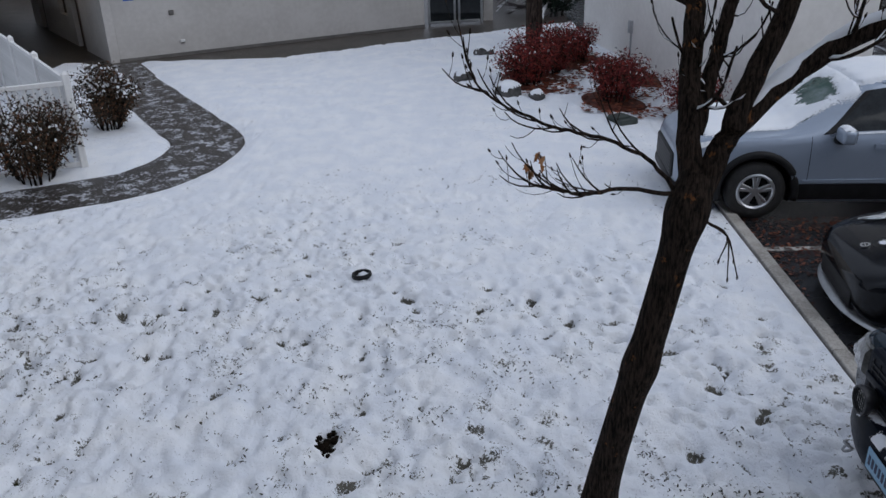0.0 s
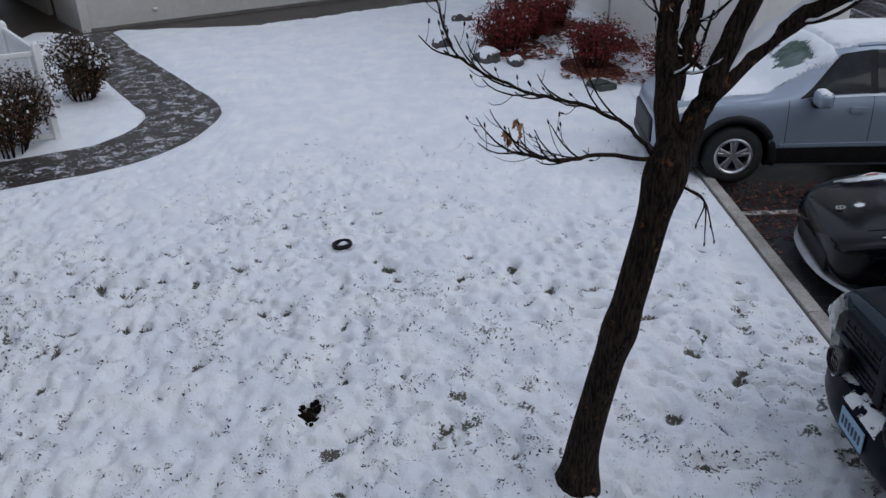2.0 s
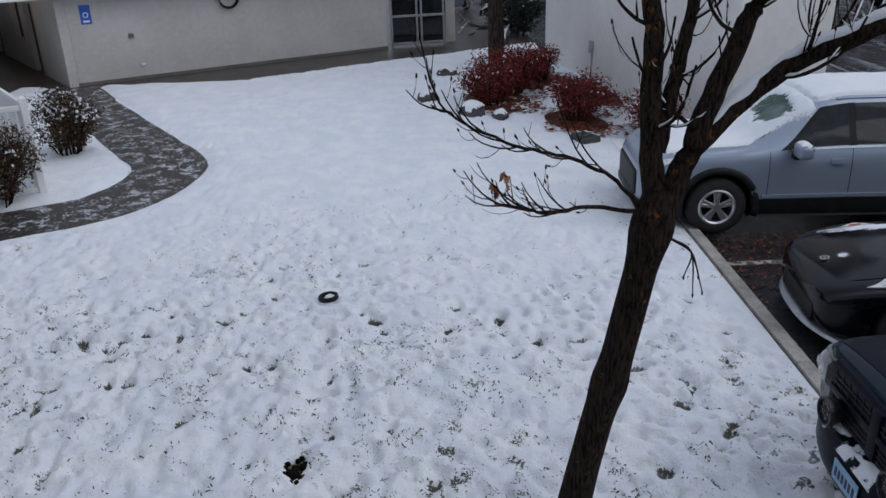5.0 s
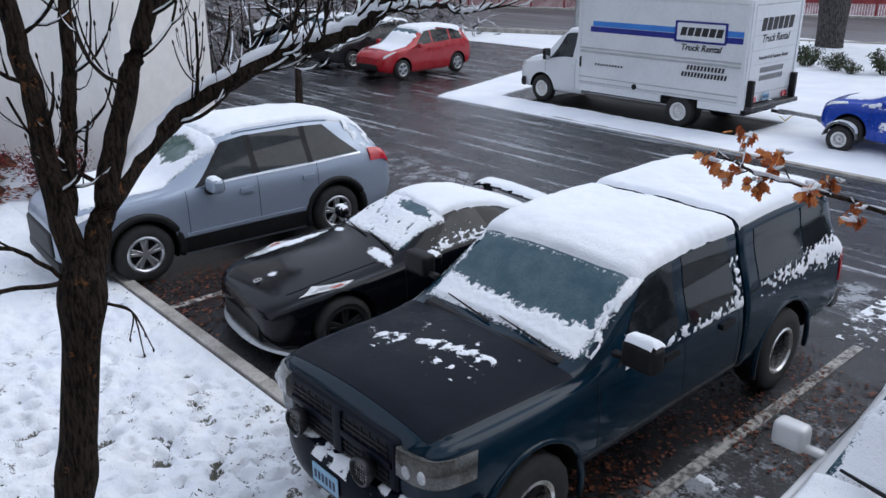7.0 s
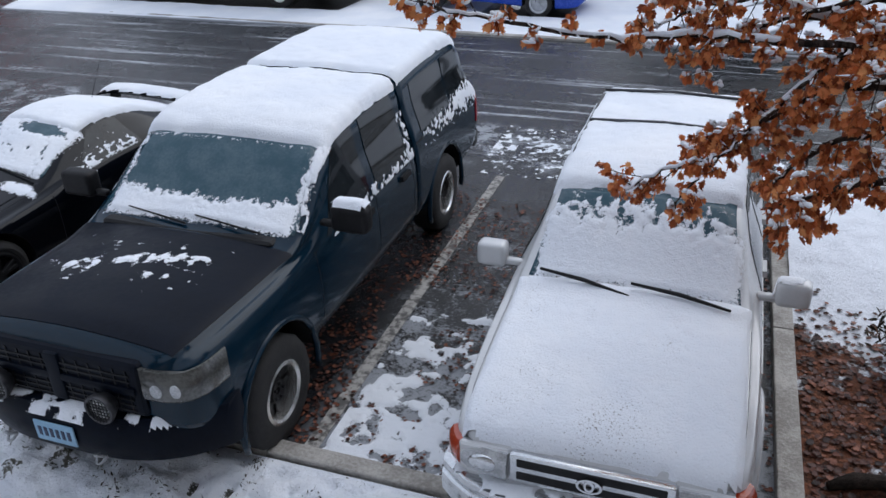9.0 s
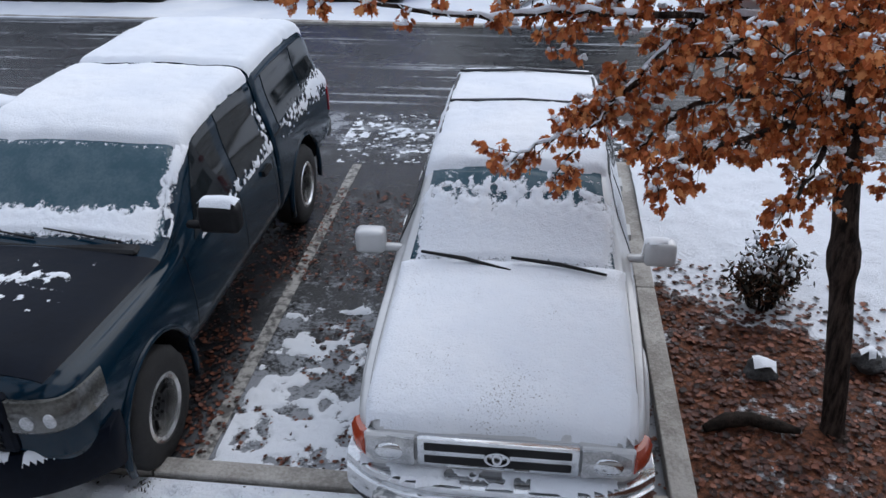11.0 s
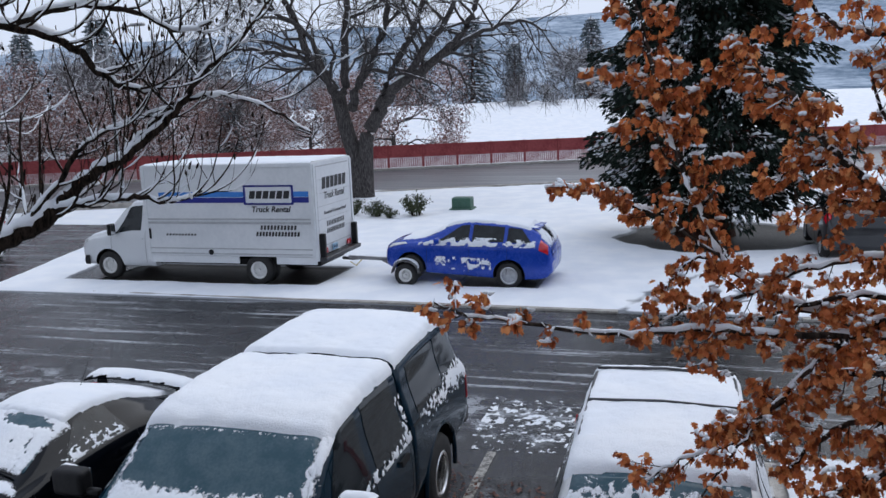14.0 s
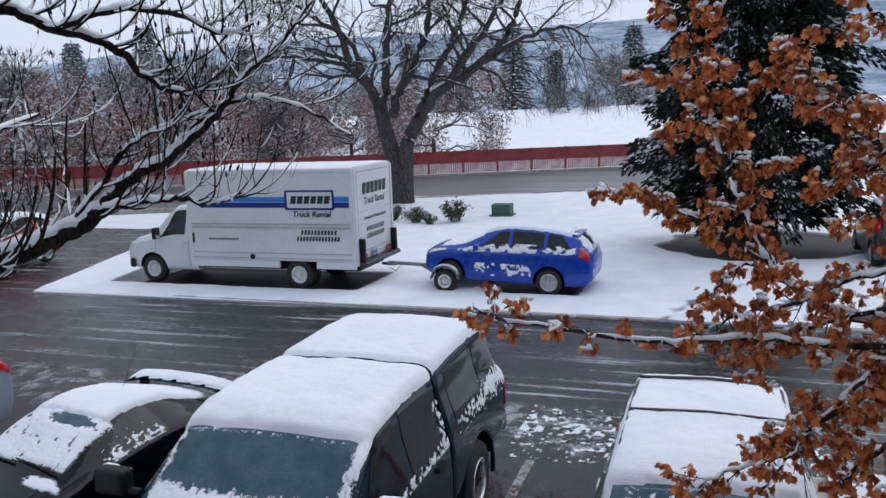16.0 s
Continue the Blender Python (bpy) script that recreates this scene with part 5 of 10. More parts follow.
# low black coupe
def build_coupe():
    X, Y = -6.85, 3.89
    m = pose(X, Y, 0, 0, 0, -6.3)
    sh = Shell([(0.0, .58, .30, .46, .60, .46, .02), (0.05, .70, .24, .53, .64, .54, .02), (0.2, .82, .17, .62, .70, .62, .02), (0.5, .89, .15, .70, .775, .67, .03), (0.85, .92, .15, .745, .83, .67, .035), (1.3, .905, .15, .775, .885, .65, .04), (1.5, .90, .15, .79, .915, .66, .04),
                (1.62, .90, .15, .80, .95, .66, .04), (2.30, .90, .15, .86, 1.255, .50, .05), (2.65, .90, .15, .88, 1.295, .48, .05), (3.0, .91, .15, .90, 1.26, .48, .05), (3.5, .92, .17, .90, 1.09, .52, .05), (3.9, .90, .22, .88, .96, .58, .04), (4.12, .84, .28, .82, .90, .58, .03), (4.25, .74, .36, .70, .78, .52, .03)])
    car, body = build_car("coupe", "low black sports coupe with melting snow on its hood", m, sh, M_black_paint, (0.80, 3.35), 0.335, 0.25, 0.92, 0.245, rim=M_black)
    dress(car, sh, M_black_paint, (1.68, 2.32), [(1.95, 2.85, 2.80, 2.40), ], (3.05, 3.55), (0.90, 1.85, 0.86),
          tail=[(4.0, 3.7), (4.20, 3.7), (4.16, 4.3), (3.9, 4.3)], seams=(1.58, 2.92), handles=(2.72,), mirror_size=(0.19, 0.12, 0.12))
    for s in (1, -1):
        hl = strip(car, sh, "headlamp", [(0.37, 5.55), (0.80, 4.45), (0.99, 5.00), (0.56, 6.20)], M_lens_bright, s, 0.012, (12, 8), 0.03, "slanted clear headlamp")
        strip(hl, sh, "indicator", [(0.74, 4.72), (0.86, 4.70), (0.84, 5.10), (0.70, 5.14)], M_amber, s, 0.017, (4, 3), 0.02)
        strip(hl, sh, "lamp_bezel", [(0.50, 5.50), (0.72, 5.0), (0.80, 5.25), (0.60, 5.80)], M_lens_clear, s, 0.015, (6, 4), 0.02)
        strip(car, sh, "hood_crease", [(0.30, 6.35), (1.50, 6.15), (1.50, 6.21), (0.30, 6.41)], M_black_paint, s, 0.006, (16, 1), 0.012)
        strip(car, sh, "hood_seam", [(0.30, 5.93), (1.52, 5.80), (1.52, 5.83), (0.30, 5.96)], M_black, s, 0.0015, (16, 1), 0.01)
    bm = bmesh.new()
    box(bm, -0.48, 0.48, -0.02, 0.10, 0.22, 0.42, 0.05, 2)
    part("air_intake", bm, M_black, car, smooth=True, sharp=40)
    bm = bmesh.new()
    tube(bm, [(x, 0.02 + 0.30 * abs(x) ** 2.6, 0.335) for x in np.linspace(-0.72, 0.72, 17)], 0.012)
    part("red_accent", bm, M_redlens, car, "thin red trim line", smooth=True)
    bm = bmesh.new()
    pts = [(x, -0.05 + 0.34 * abs(x) ** 2.6, 0.17) for x in np.linspace(-0.84, 0.84, 21)]
    rows = [[bm.verts.new((p[0], p[1] + dy, p[2] + dz)) for dy, dz in ((0, -0.02), (-0.03, 0.0), (0, 0.025), (0.12, 0.03), (0.12, -0.02))] for p in pts]
    for p, q in zip(rows, rows[1:]):
        for k in range(5):
            bm.faces.new((p[k], p[(k + 1) % 5], q[(k + 1) % 5], q[k]))
    bm.faces.new(rows[0]); bm.faces.new(rows[-1][::-1])
    bmesh.ops.recalc_face_normals(bm, faces=bm.faces)
    part("front_lip", bm, M_steel, car, "grey front splitter", smooth=True, sharp=40)
    bm = bmesh.new()
    spin(bm, [(0.03, 0), (0.05, 0), (0.05, 0.012), (0.03, 0.012)], 20)
    box(bm, -0.05, 0.05, -0.008, 0.008, 0, 0.012)
    p = sh.at(0.22, 8, 1)
    part("badge", bm, M_chrome, car, "round chrome badge", m=pose(p.x, p.y, p.z + 0.003, 12, 0, 0))
    # rear spoiler on two posts
    bm = bmesh.new()
    rows = []
    for x in np.linspace(-0.80, 0.80, 17):
        dz = -0.07 * abs(x / 0.8) ** 4
        rows.append([bm.verts.new((x, 3.93 + dy, 1.08 + z + dz)) for dy, z in ((-0.13, -0.012), (-0.13, 0.006), (0.0, 0.03), (0.14, 0.035), (0.15, 0.02), (0.0, 0.0))])
    for p, q in zip(rows, rows[1:]):
        for k in range(6):
            bm.faces.new((p[k], p[(k + 1) % 6], q[(k + 1) % 6], q[k]))
    bm.faces.new(rows[0]); bm.faces.new(rows[-1][::-1])
    bmesh.ops.recalc_face_normals(bm, faces=bm.faces)
    sp = part("rear_spoiler", bm, M_black_paint, car, "raised rear spoiler", smooth=True, sharp=50)
    for s in (1, -1):
        bm = bmesh.new()
        box(bm, s * 0.62 - 0.02, s * 0.62 + 0.02, 3.86, 4.00, 0.90, 1.09, 0.008, 1)
        part("spoiler_post", bm, M_black_paint, sp)
    tg = world_targets(car, ("body", "windscreen", "side_window", "rear_window"))
    for x0, x1 in ((0.58, -0.05), (0.0, -0.56)):
        bm = bmesh.new()
        rod(bm, (x0, 1.60, 0.955), (x1, 1.66, 0.985), 0.011, 0.007, 6)
        part("wiper", bm, M_black, car)
    bm = bmesh.new()
    rod(bm, (0.02, 3.0, 1.27), (0.02, 3.28, 1.72), 0.004, 0.002, 5)
    part("aerial", bm, M_black, car)
    area = lambda y0, y1: (X - 1.2, X + 1.6, Y + y0, Y + y1)
    snow_on(tg, area(2.0, 4.4), in_frame(m, rect_mask(-.52, .52, 2.27, 3.98, 0.03, 91)), 0.04, "coupe_roof_snow", "snow on the black coupe's roof and rear window", 0.028, seed=91)
    snow_on(tg, area(1.4, 2.7), in_frame(m, lambda x, y: np.minimum(rect_mask(-.60, .60, 1.66, 2.33, 0.02, 92)(x, y), np.minimum(0.5 * (fbm(x, y, 18, 5, 92) - 0.27), 0.22 * (np.hypot((x - .16) / .30, (y - 2.19) / .085) - 1.0) + 0.16 * (fbm(x, y, 22, 5, 192) - 0.5)))), 0.010, "coupe_windscreen_snow", "broken snow on the black coupe's windscreen", 0.015, thin=True, seed=92)
    snow_on([sp], area(3.5, 4.4), in_frame(m, rect_mask(-.79, .79, 3.81, 4.07, 0.02, 93)), 0.035, "spoiler_snow", "snow lying on the coupe's spoiler", 0.025, seed=93)
    snow_on(tg, area(.0, 2.0), in_frame(m, lambda x, y: np.maximum(np.maximum(0.13 - np.hypot((x - .52) / 1.6, (y - 1.47) / 0.62), 0.10 - np.hypot((x + .66) / 0.9, (y - .95) / 4.6)), np.maximum(0.05 - np.hypot((x - .02), (y - .40) / .8), 0.07 - np.hypot((x + .50) / 1.2, (y - 1.52) / .6))) + 0.08 * (fbm(x, y, 18, 5, 96) - 0.5)), 0.013, "coupe_hood_snow", "leftover patches of snow on the coupe's hood", 0.014, thin=True, seed=94)
    for sd in (1, -1):
        snow_on(world_targets(car, ("door_mirror",)), area(1.3, 2.2), in_frame(m, rect_mask(sd * 1.04 - .09, sd * 1.04 + .09, 1.79, 1.91, 0.02, 97)), 0.04, "mirror_snow", "snow cap on the coupe's door mirror", 0.018, seed=97)
    side_snow(car, sh, 1, 2.0, 2.8, 4.25, 5.2, 0.60, 26.0, 99, lambda y, t: 0.14 - 0.3 * t, "coupe_window_snow", "snow stuck to the coupe's side window", 0.006)


build_coupe()


# pale silver off-roader
def build_offroader():
    X, Y = -0.175, 3.16
    sh = Shell([(0.04, .68, .50, .70, .86, .60, .02), (0.09, .76, .46, .80, .92, .66, .025), (0.2, .80, .42, .88, .98, .69, .03), (0.5, .825, .39, .95, 1.04, .71, .03), (1.0, .84, .38, 1.0, 1.10, .71, .035), (1.25, .84, .38, 1.02, 1.125, .71, .035),
                (1.40, .84, .38, 1.04, 1.17, .70, .035), (2.05, .84, .38, 1.07, 1.62, .60, .045), (2.4, .84, .38, 1.07, 1.69, .60, .045), (3.4, .84, .38, 1.07, 1.70, .605, .045), (4.1, .84, .39, 1.07, 1.68, .60, .045), (4.38, .84, .41, 1.06, 1.56, .61, .045), (4.52, .83, .44, 1.03, 1.20, .68, .04), (4.60, .80, .48, .95, 1.05, .70, .03)])
    car, body = build_car("off_roader", "pale silver off-roader buried under a layer of snow", pose(X, Y, 0) @ Matrix.Diagonal((1.035, 1, 1, 1)), sh, M_runner, (0.88, 3.555), 0.37, 0.25, 0.85, 0.225)
    dress(car, sh, M_runner, (1.45, 2.06), [(1.76, 2.46, 2.46, 2.16), (2.55, 3.30, 3.30, 2.55), (3.40, 4.25, 4.18, 3.40)], (4.36, 4.50), (0.83, 1.66, 1.10),
          tail=[(4.40, 3.0), (4.58, 3.0), (4.55, 4.1), (4.40, 4.1)], seams=(1.52, 2.50, 3.36), handles=(2.34, 3.24), mirror_size=(0.21, 0.14, 0.18))
    for s in (1, -1):
        bm = bmesh.new()
        rows = []
        for x in np.linspace(0.45, 0.72, 7):
            back = 0.10 * (x / 0.84) ** 4.2 - 0.025
            rows.append([bm.verts.new((s * x, back + dy, z)) for dy, z in ((0.0, .672), (-0.012, .72), (-0.008, .80), (0.02, .845), (0.12, .845), (0.12, .672))])
        for p, q in zip(rows, rows[1:]):
            for k in range(6):
                bm.faces.new((p[k], p[(k + 1) % 6], q[(k + 1) % 6], q[k]))
        bm.faces.new(rows[0]); bm.faces.new(rows[-1][::-1])
        bmesh.ops.recalc_face_normals(bm, faces=bm.faces)
        c = bmesh.new()
        box(c, s * 0.585 - 0.145, s * 0.585 + 0.145, 0.016, 0.06, 0.664, 0.852, 0.012, 1)
        part("lamp_bezel", c, M_runner, car)
        hl = part("headlamp", bm, M_lens_clear, car, "clear headlamp", smooth=True, sharp=40)
        bm = bmesh.new()
        bmesh.ops.create_uvsphere(bm, u_segments=14, v_segments=8, radius=0.068, matrix=pose(s * 0.585, -0.012, 0.76) @ Matrix.Diagonal((1.25, 0.35, 0.9, 1)))
        part("reflector", bm, M_chrome, hl, smooth=True)
        bm = bmesh.new()
        rows = []
        for x, y in ((0.732, 0.022), (0.772, 0.052), (0.80, 0.10), (0.82, 0.16)):
            rows.append([bm.verts.new((s * (x + dx), y + dy, z)) for dx, dy, z in ((0.0, 0.0, .69), (0.010, -0.010, .73), (0.008, -0.008, .80), (-0.012, 0.012, .835), (-0.06, 0.05, .835), (-0.06, 0.05, .69))])
        for p, q in zip(rows, rows[1:]):
            for k in range(6):
                bm.faces.new((p[k], p[(k + 1) % 6], q[(k + 1) % 6], q[k]))
        bm.faces.new(rows[0]); bm.faces.new(rows[-1][::-1])
        bmesh.ops.recalc_face_normals(bm, faces=bm.faces)
        part("indicator", bm, M_amber, car, "amber corner indicator", smooth=True, sharp=40)
        strip(car, sh, "side_moulding", [(1.25, 3.0), (4.4, 3.0), (4.4, 3.3), (1.25, 3.3)], M_runner, s, 0.02, (14, 2), 0.03)
        strip(car, sh, "hood_seam", [(0.2, 5.55), (1.28, 5.55), (1.28, 5.58), (0.2, 5.58)], M_black, s, 0.0015, (14, 1), 0.01)
        for yc in (0.88, 3.555):
            arch_lip(car, s, 0.84, yc, 0.38, 0.455, 0.024, M_runner)
    # grille with chrome frame
    bm = bmesh.new()
    box(bm, -0.44, 0.44, -0.005, 0.10, 0.66, 0.86, 0.02, 2)
    g = part("grille", bm, M_chrome, car, "chrome grille frame", smooth=True, sharp=35)
    for z in (0.685, 0.775):
        bm = bmesh.new()
        box(bm, -0.40, 0.40, -0.010, 0.03, z, z + 0.065, 0.008, 1)
        part("grille_opening", bm, M_black, g)
    bm = bmesh.new()
    t = pose(0, -0.014, 0.765, 90, 0, 0)
    spin(bm, [(0.055, 0), (0.07, 0.0), (0.07, 0.014), (0.055, 0.014)], 24, t @ Matrix.Diagonal((1, .72, 1, 1)))
    spin(bm, [(0.016, 0), (0.028, 0.0), (0.028, 0.013), (0.016, 0.013)], 16, t @ Matrix.Diagonal((1, 1.5, 1, 1)))
    part("badge", bm, M_chrome, g, "oval chrome badge")
    # chrome bumper in two steps
    for name, z0, z1, out, mat in (("bumper_beam", .53, .61, -0.17, M_chrome), ("bumper_face", .38, .54, -0.20, M_chrome), ("bumper_valance", .24, .39, -0.12, M_black)):
        bm = bmesh.new()
        sec = [(0.0, z0), (-0.03, z0 + 0.012), (-0.04, (z0 + z1) / 2), (-0.03, z1 - 0.012), (0.0, z1), (0.14, z1), (0.14, z0)]
        rows = []
        for x in np.linspace(-0.86, 0.86, 23):
            back = 0.22 * abs(x / 0.86) ** 4.0
            rows.append([bm.verts.new((x, out + 0.1 + y + back, z)) for y, z in sec])
        for p, q in zip(rows, rows[1:]):
            for k in range(len(sec)):
                bm.faces.new((p[k], p[(k + 1) % len(sec)], q[(k + 1) % len(sec)], q[k]))
        bm.faces.new(rows[0]); bm.faces.new(rows[-1][::-1])
        bmesh.ops.recalc_face_normals(bm, faces=bm.faces)
        part(name, bm, mat, car, smooth=True, sharp=40)
    for s in (1, -1):
        bm = bmesh.new()
        box(bm, s * 0.56 - 0.12, s * 0.56 + 0.12, -0.12, -0.06, 0.425, 0.505, 0.015, 2)
        part("fog_lamp", bm, M_lens, car)
    # wipers
    for x0, x1, y0, y1 in ((-0.60, 0.0, 1.44, 1.34), (0.0, 0.62, 1.41, 1.34)):
        bm = bmesh.new()
        tube(bm, [(x0, y0, 1.235), ((x0 + x1) / 2, (y0 + y1) / 2 + 0.01, 1.215), (x1, y1, 1.175)], [0.010, 0.015, 0.009])
        bmesh.ops.recalc_face_normals(bm, faces=bm.faces)
        part("wiper", bm, M_black, car, smooth=True)
    bm = bmesh.new()
    for s in (1, -1):
        tube(bm, [(s * 0.58, 2.45, 1.69), (s * 0.585, 2.55, 1.70), (s * 0.59, 3.9, 1.71), (s * 0.585, 4.0, 1.69)], 0.016)
    for y in (3.15, 4.0):
        tube(bm, [(-0.585, y, 1.735), (0, y, 1.76), (0.585, y, 1.735)], 0.014)
    bmesh.ops.recalc_face_normals(bm, faces=bm.faces)
    part("roof_rack", bm, M_darksteel, car, "black roof rack with crossbars", smooth=True)
    tg = world_targets(car, ("body", "windscreen", "side_window", "rear_window", "grille"))
    snow_on(tg, (X - .75, X + .75, Y + 1.95, Y + 4.5), rect_mask(X - .655, X + .655, Y + 2.04, Y + 4.42, 0.025, 101), 0.055, "offroader_roof_snow", "thick snow on the off-roader's roof round its rack", 0.032, seed=101)
    snow_on(tg, (X - .8, X + .8, Y + .02, Y + 1.6), rect_mask(X - .77, X + .77, Y + .06, Y + 1.44, 0.02, 102), 0.03, "offroader_hood_snow", "speckled snow covering the off-roader's hood", 0.022, M_snow_specked, seed=102)
    snow_on(tg, (X - .75, X + .75, Y + 1.4, Y + 2.12), lambda x, y: np.minimum(rect_mask(X - .66, X + .68, Y + 1.43, Y + 2.03, 0.02, 103)(x, y), 0.40 * (1.90 - (y - Y)) + 0.17 * (fbm(x, y, 24, 5, 103) - 0.5)), 0.016, "offroader_windscreen_snow", "thin speckled snow on the off-roader's windscreen", 0.017, M_snow_thin_specked, thin=True, seed=103)
    bt = world_targets(car, ("bumper_beam",))
    snow_on(bt, (X - .9, X + .9, Y - .22, Y + .45), lambda x, y: 0.35 * (fbm(x, y, 6, 4, 104) - 0.36), 0.02, "bumper_snow", "wet snow along the off-roader's bumper", 0.018, M_snow_specked, seed=104)
    for s in (1, -1):
        snow_on(world_targets(car, ("door_mirror",)), (X + s * 1.08 - .2, X + s * 1.08 + .2, Y + 1.5, Y + 1.85), rect_mask(X + s * 0.985 - .10, X + s * 0.985 + .10, Y + 1.60, Y + 1.72, 0.02, 105), 0.02, "mirror_snow", "snow cap on the off-roader's door mirror", 0.018, seed=105)


build_offroader()


# towed blue hatchback and its dolly, nose towards the box truck
def hatch_rows(h=1.5, w=.85, L=4.1, box=0.0):
    k = L / 4.1
    return [(0.0, .52, .38, .58, .74, .42, .03), (0.07 * k, .66, .30, .66, .80, .52, .03), (0.25 * k, .78, .25, .76, .90, .60, .03), (0.6 * k, .83 * w / .85, .22, .84, .98, .64, .03), (0.95 * k, w, .21, .89, 1.04, .66, .03),
            (1.1 * k, w, .21, .91, 1.09, .66, .035), (1.85 * k, w, .21, .96, h - 0.05, .55, .045), (2.3 * k, w, .21, .98, h, .56, .045), (3.2 * k, w, .22, 1.02, h - 0.03 + box, .55, .045), (3.7 * k, w * .99, .25, 1.03, h - 0.13 + box * 2, .53, .045), (3.95 * k, w * .96, .30, 1.0, 1.16 + box * 2, .58, .04), (4.04 * k, w * .93, .36, .90, 1.0 + box, .62, .03), (L, w * .86, .42, .78, .86, .60, .03)]


M_trailer = simple("galvanised_steel", (0.16, 0.16, 0.165), (0.30, 0.30, 0.31), 7, 0.5, metal=0.6)


def build_hatch():
    sh = Shell(hatch_rows(1.50))
    m = pose(-6.95, 18.48, 0.0, 0, 0, -90) @ Matrix.Translation((0, 3.12, 0.0)) @ pose(0, 0, 0, -3.6) @ Matrix.Translation((0, -3.12, 0.0))
    car, body = build_car("hatchback", "cobalt blue hatchback with snow, front wheels on a dolly", m, sh, M_blue, (0.74, 3.12), 0.305, 0.19, 0.85, 0.21, "cover")
    dress(car, sh, M_blue, (1.15, 1.84), [(1.30, 2.12, 2.12, 1.92), (2.20, 2.95, 2.95, 2.20), (3.03, 3.62, 3.35, 3.03)], (3.68, 3.985), (0.85, 1.42, 0.96),
          head=[(0.16, 4.1), (0.62, 4.2), (0.55, 5.0), (0.2, 5.2)], tail=[(3.78, 3.75), (4.0, 3.6), (3.97, 4.6), (3.80, 5.0)], seams=(1.12, 2.15, 3.05), handles=(2.02, 2.86))
    bm = bmesh.new()
    box(bm, -0.50, 0.50, 3.46, 3.74, 1.375, 1.405, 0.012, 1)
    part("roof_spoiler", bm, M_blue, car)
    tg = world_targets(car, ("body", "windscreen", "side_window", "rear_window"))
    wx = lambda y: -6.95 + y
    snow_on(tg, (wx(1.4), wx(3.75), 17.8, 19.2), rect_mask(wx(1.62), wx(3.62), 17.93, 19.03, 0.04, 111), 0.05, "hatchback_roof_snow", "snow on the blue hatchback's roof", 0.035, seed=111)
    snow_on(tg, (wx(.3), wx(1.6), 17.75, 19.2), rect_mask(wx(.5), wx(1.58), 17.85, 19.1, 0.06, 112), 0.03, "hatchback_hood_snow", "snow on the blue hatchback's hood and windscreen", 0.035, seed=112)
    snow_on(tg, (wx(3.6), wx(4.1), 17.8, 19.2), bits_mask(wx(3.6), wx(4.08), 17.85, 19.1, 0.46, 5, 113), 0.03, "hatchback_tail_snow", "snow stuck to the blue hatchback's tail", 0.025, thin=True, seed=113)
    side_snow(car, sh, 1, .9, 3.7, 3.85, 4.55, 0.50, 9.0, 114, lambda y, t: 0.10 - 0.35 * abs(t - 0.35), "hatchback_side_snow", "smears of snow along the blue hatchback's windows")
    side_snow(car, sh, 1, 1.2, 2.7, 2.3, 3.2, 0.66, 9.0, 116, lambda y, t: 0.06, "hatchback_side_snow", "smears of snow on the blue hatchback's doors")
    # dolly
    d = thing("tow_dolly", "steel tow dolly with small wheels and fenders", "trailer", pose(-6.30, 18.48, 0))
    for s in (1, -1):
        wheel(d, pose(0, -s * 0.86, .285, 0, 0, -90 if s > 0 else 90), .285, .19, .17, "steel", M_dirtywhite)
        bm = bmesh.new()
        n = 12
        rows = []
        for a in np.linspace(0.15, 3.0, n):
            rows.append([bm.verts.new((r * math.cos(a), -s * y, 0.285 + r * math.sin(a))) for r, y in ((0.345, .74), (0.345, .98), (0.36, .98), (0.36, .74))])
        for p, q in zip(rows, rows[1:]):
            for k in range(4):
                bm.faces.new((p[k], p[(k + 1) % 4], q[(k + 1) % 4], q[k]))
        bm.faces.new(rows[0]); bm.faces.new(rows[-1][::-1])
        bmesh.ops.recalc_face_normals(bm, faces=bm.faces)
        f = part("fender", bm, M_trailer, d, smooth=True, sharp=40)
        bm = bmesh.new()
        box(bm, -0.34, 0.36, -s * 0.62 - 0.14, -s * 0.62 + 0.14, 0.26, 0.31, 0.01, 1)
        part("wheel_pan", bm, M_trailer, d)
    bm = bmesh.new()
    rod(bm, (0, -0.86, 0.30), (0, 0.86, 0.30), 0.05)
    part("axle", bm, M_darksteel, d)
    bm = bmesh.new()
    box(bm, -1.85, 0.0, -0.045, 0.045, 0.42, 0.50, 0.01, 1, m=pose(0, 0, 0, 0, 2, 0))
    part("tongue", bm, M_trailer, d)
    for s in (1, -1):
        bm = bmesh.new()
        tube(bm, [(0, s * 0.6, 0.30), (-0.5, s * 0.35, 0.40), (-0.9, 0, 0.45)], 0.03)
        part("brace", bm, M_trailer, d)
    bm = bmesh.new()
    tube(bm, [(-1.80 + 0.05 * k, 0.08 * math.sin(k), 0.40 - 0.10 * math.sin(k * 0.6)) for k in range(9)], 0.012)
    part("safety_chain", bm, simple("yellow_chain", (0.5, 0.36, 0.05), (0.6, 0.45, 0.1), 9, 0.5), d)
    bpy.context.view_layer.update()
    snow_on(world_targets(d, ("fender",)), (-6.7, -5.9, 17.4, 17.8), rect_mask(-6.62, -5.98, 17.50, 17.74, 0.02, 115), 0.05, "fender_snow", "snow heaped on the dolly's fender", 0.03, seed=115)


build_hatch()


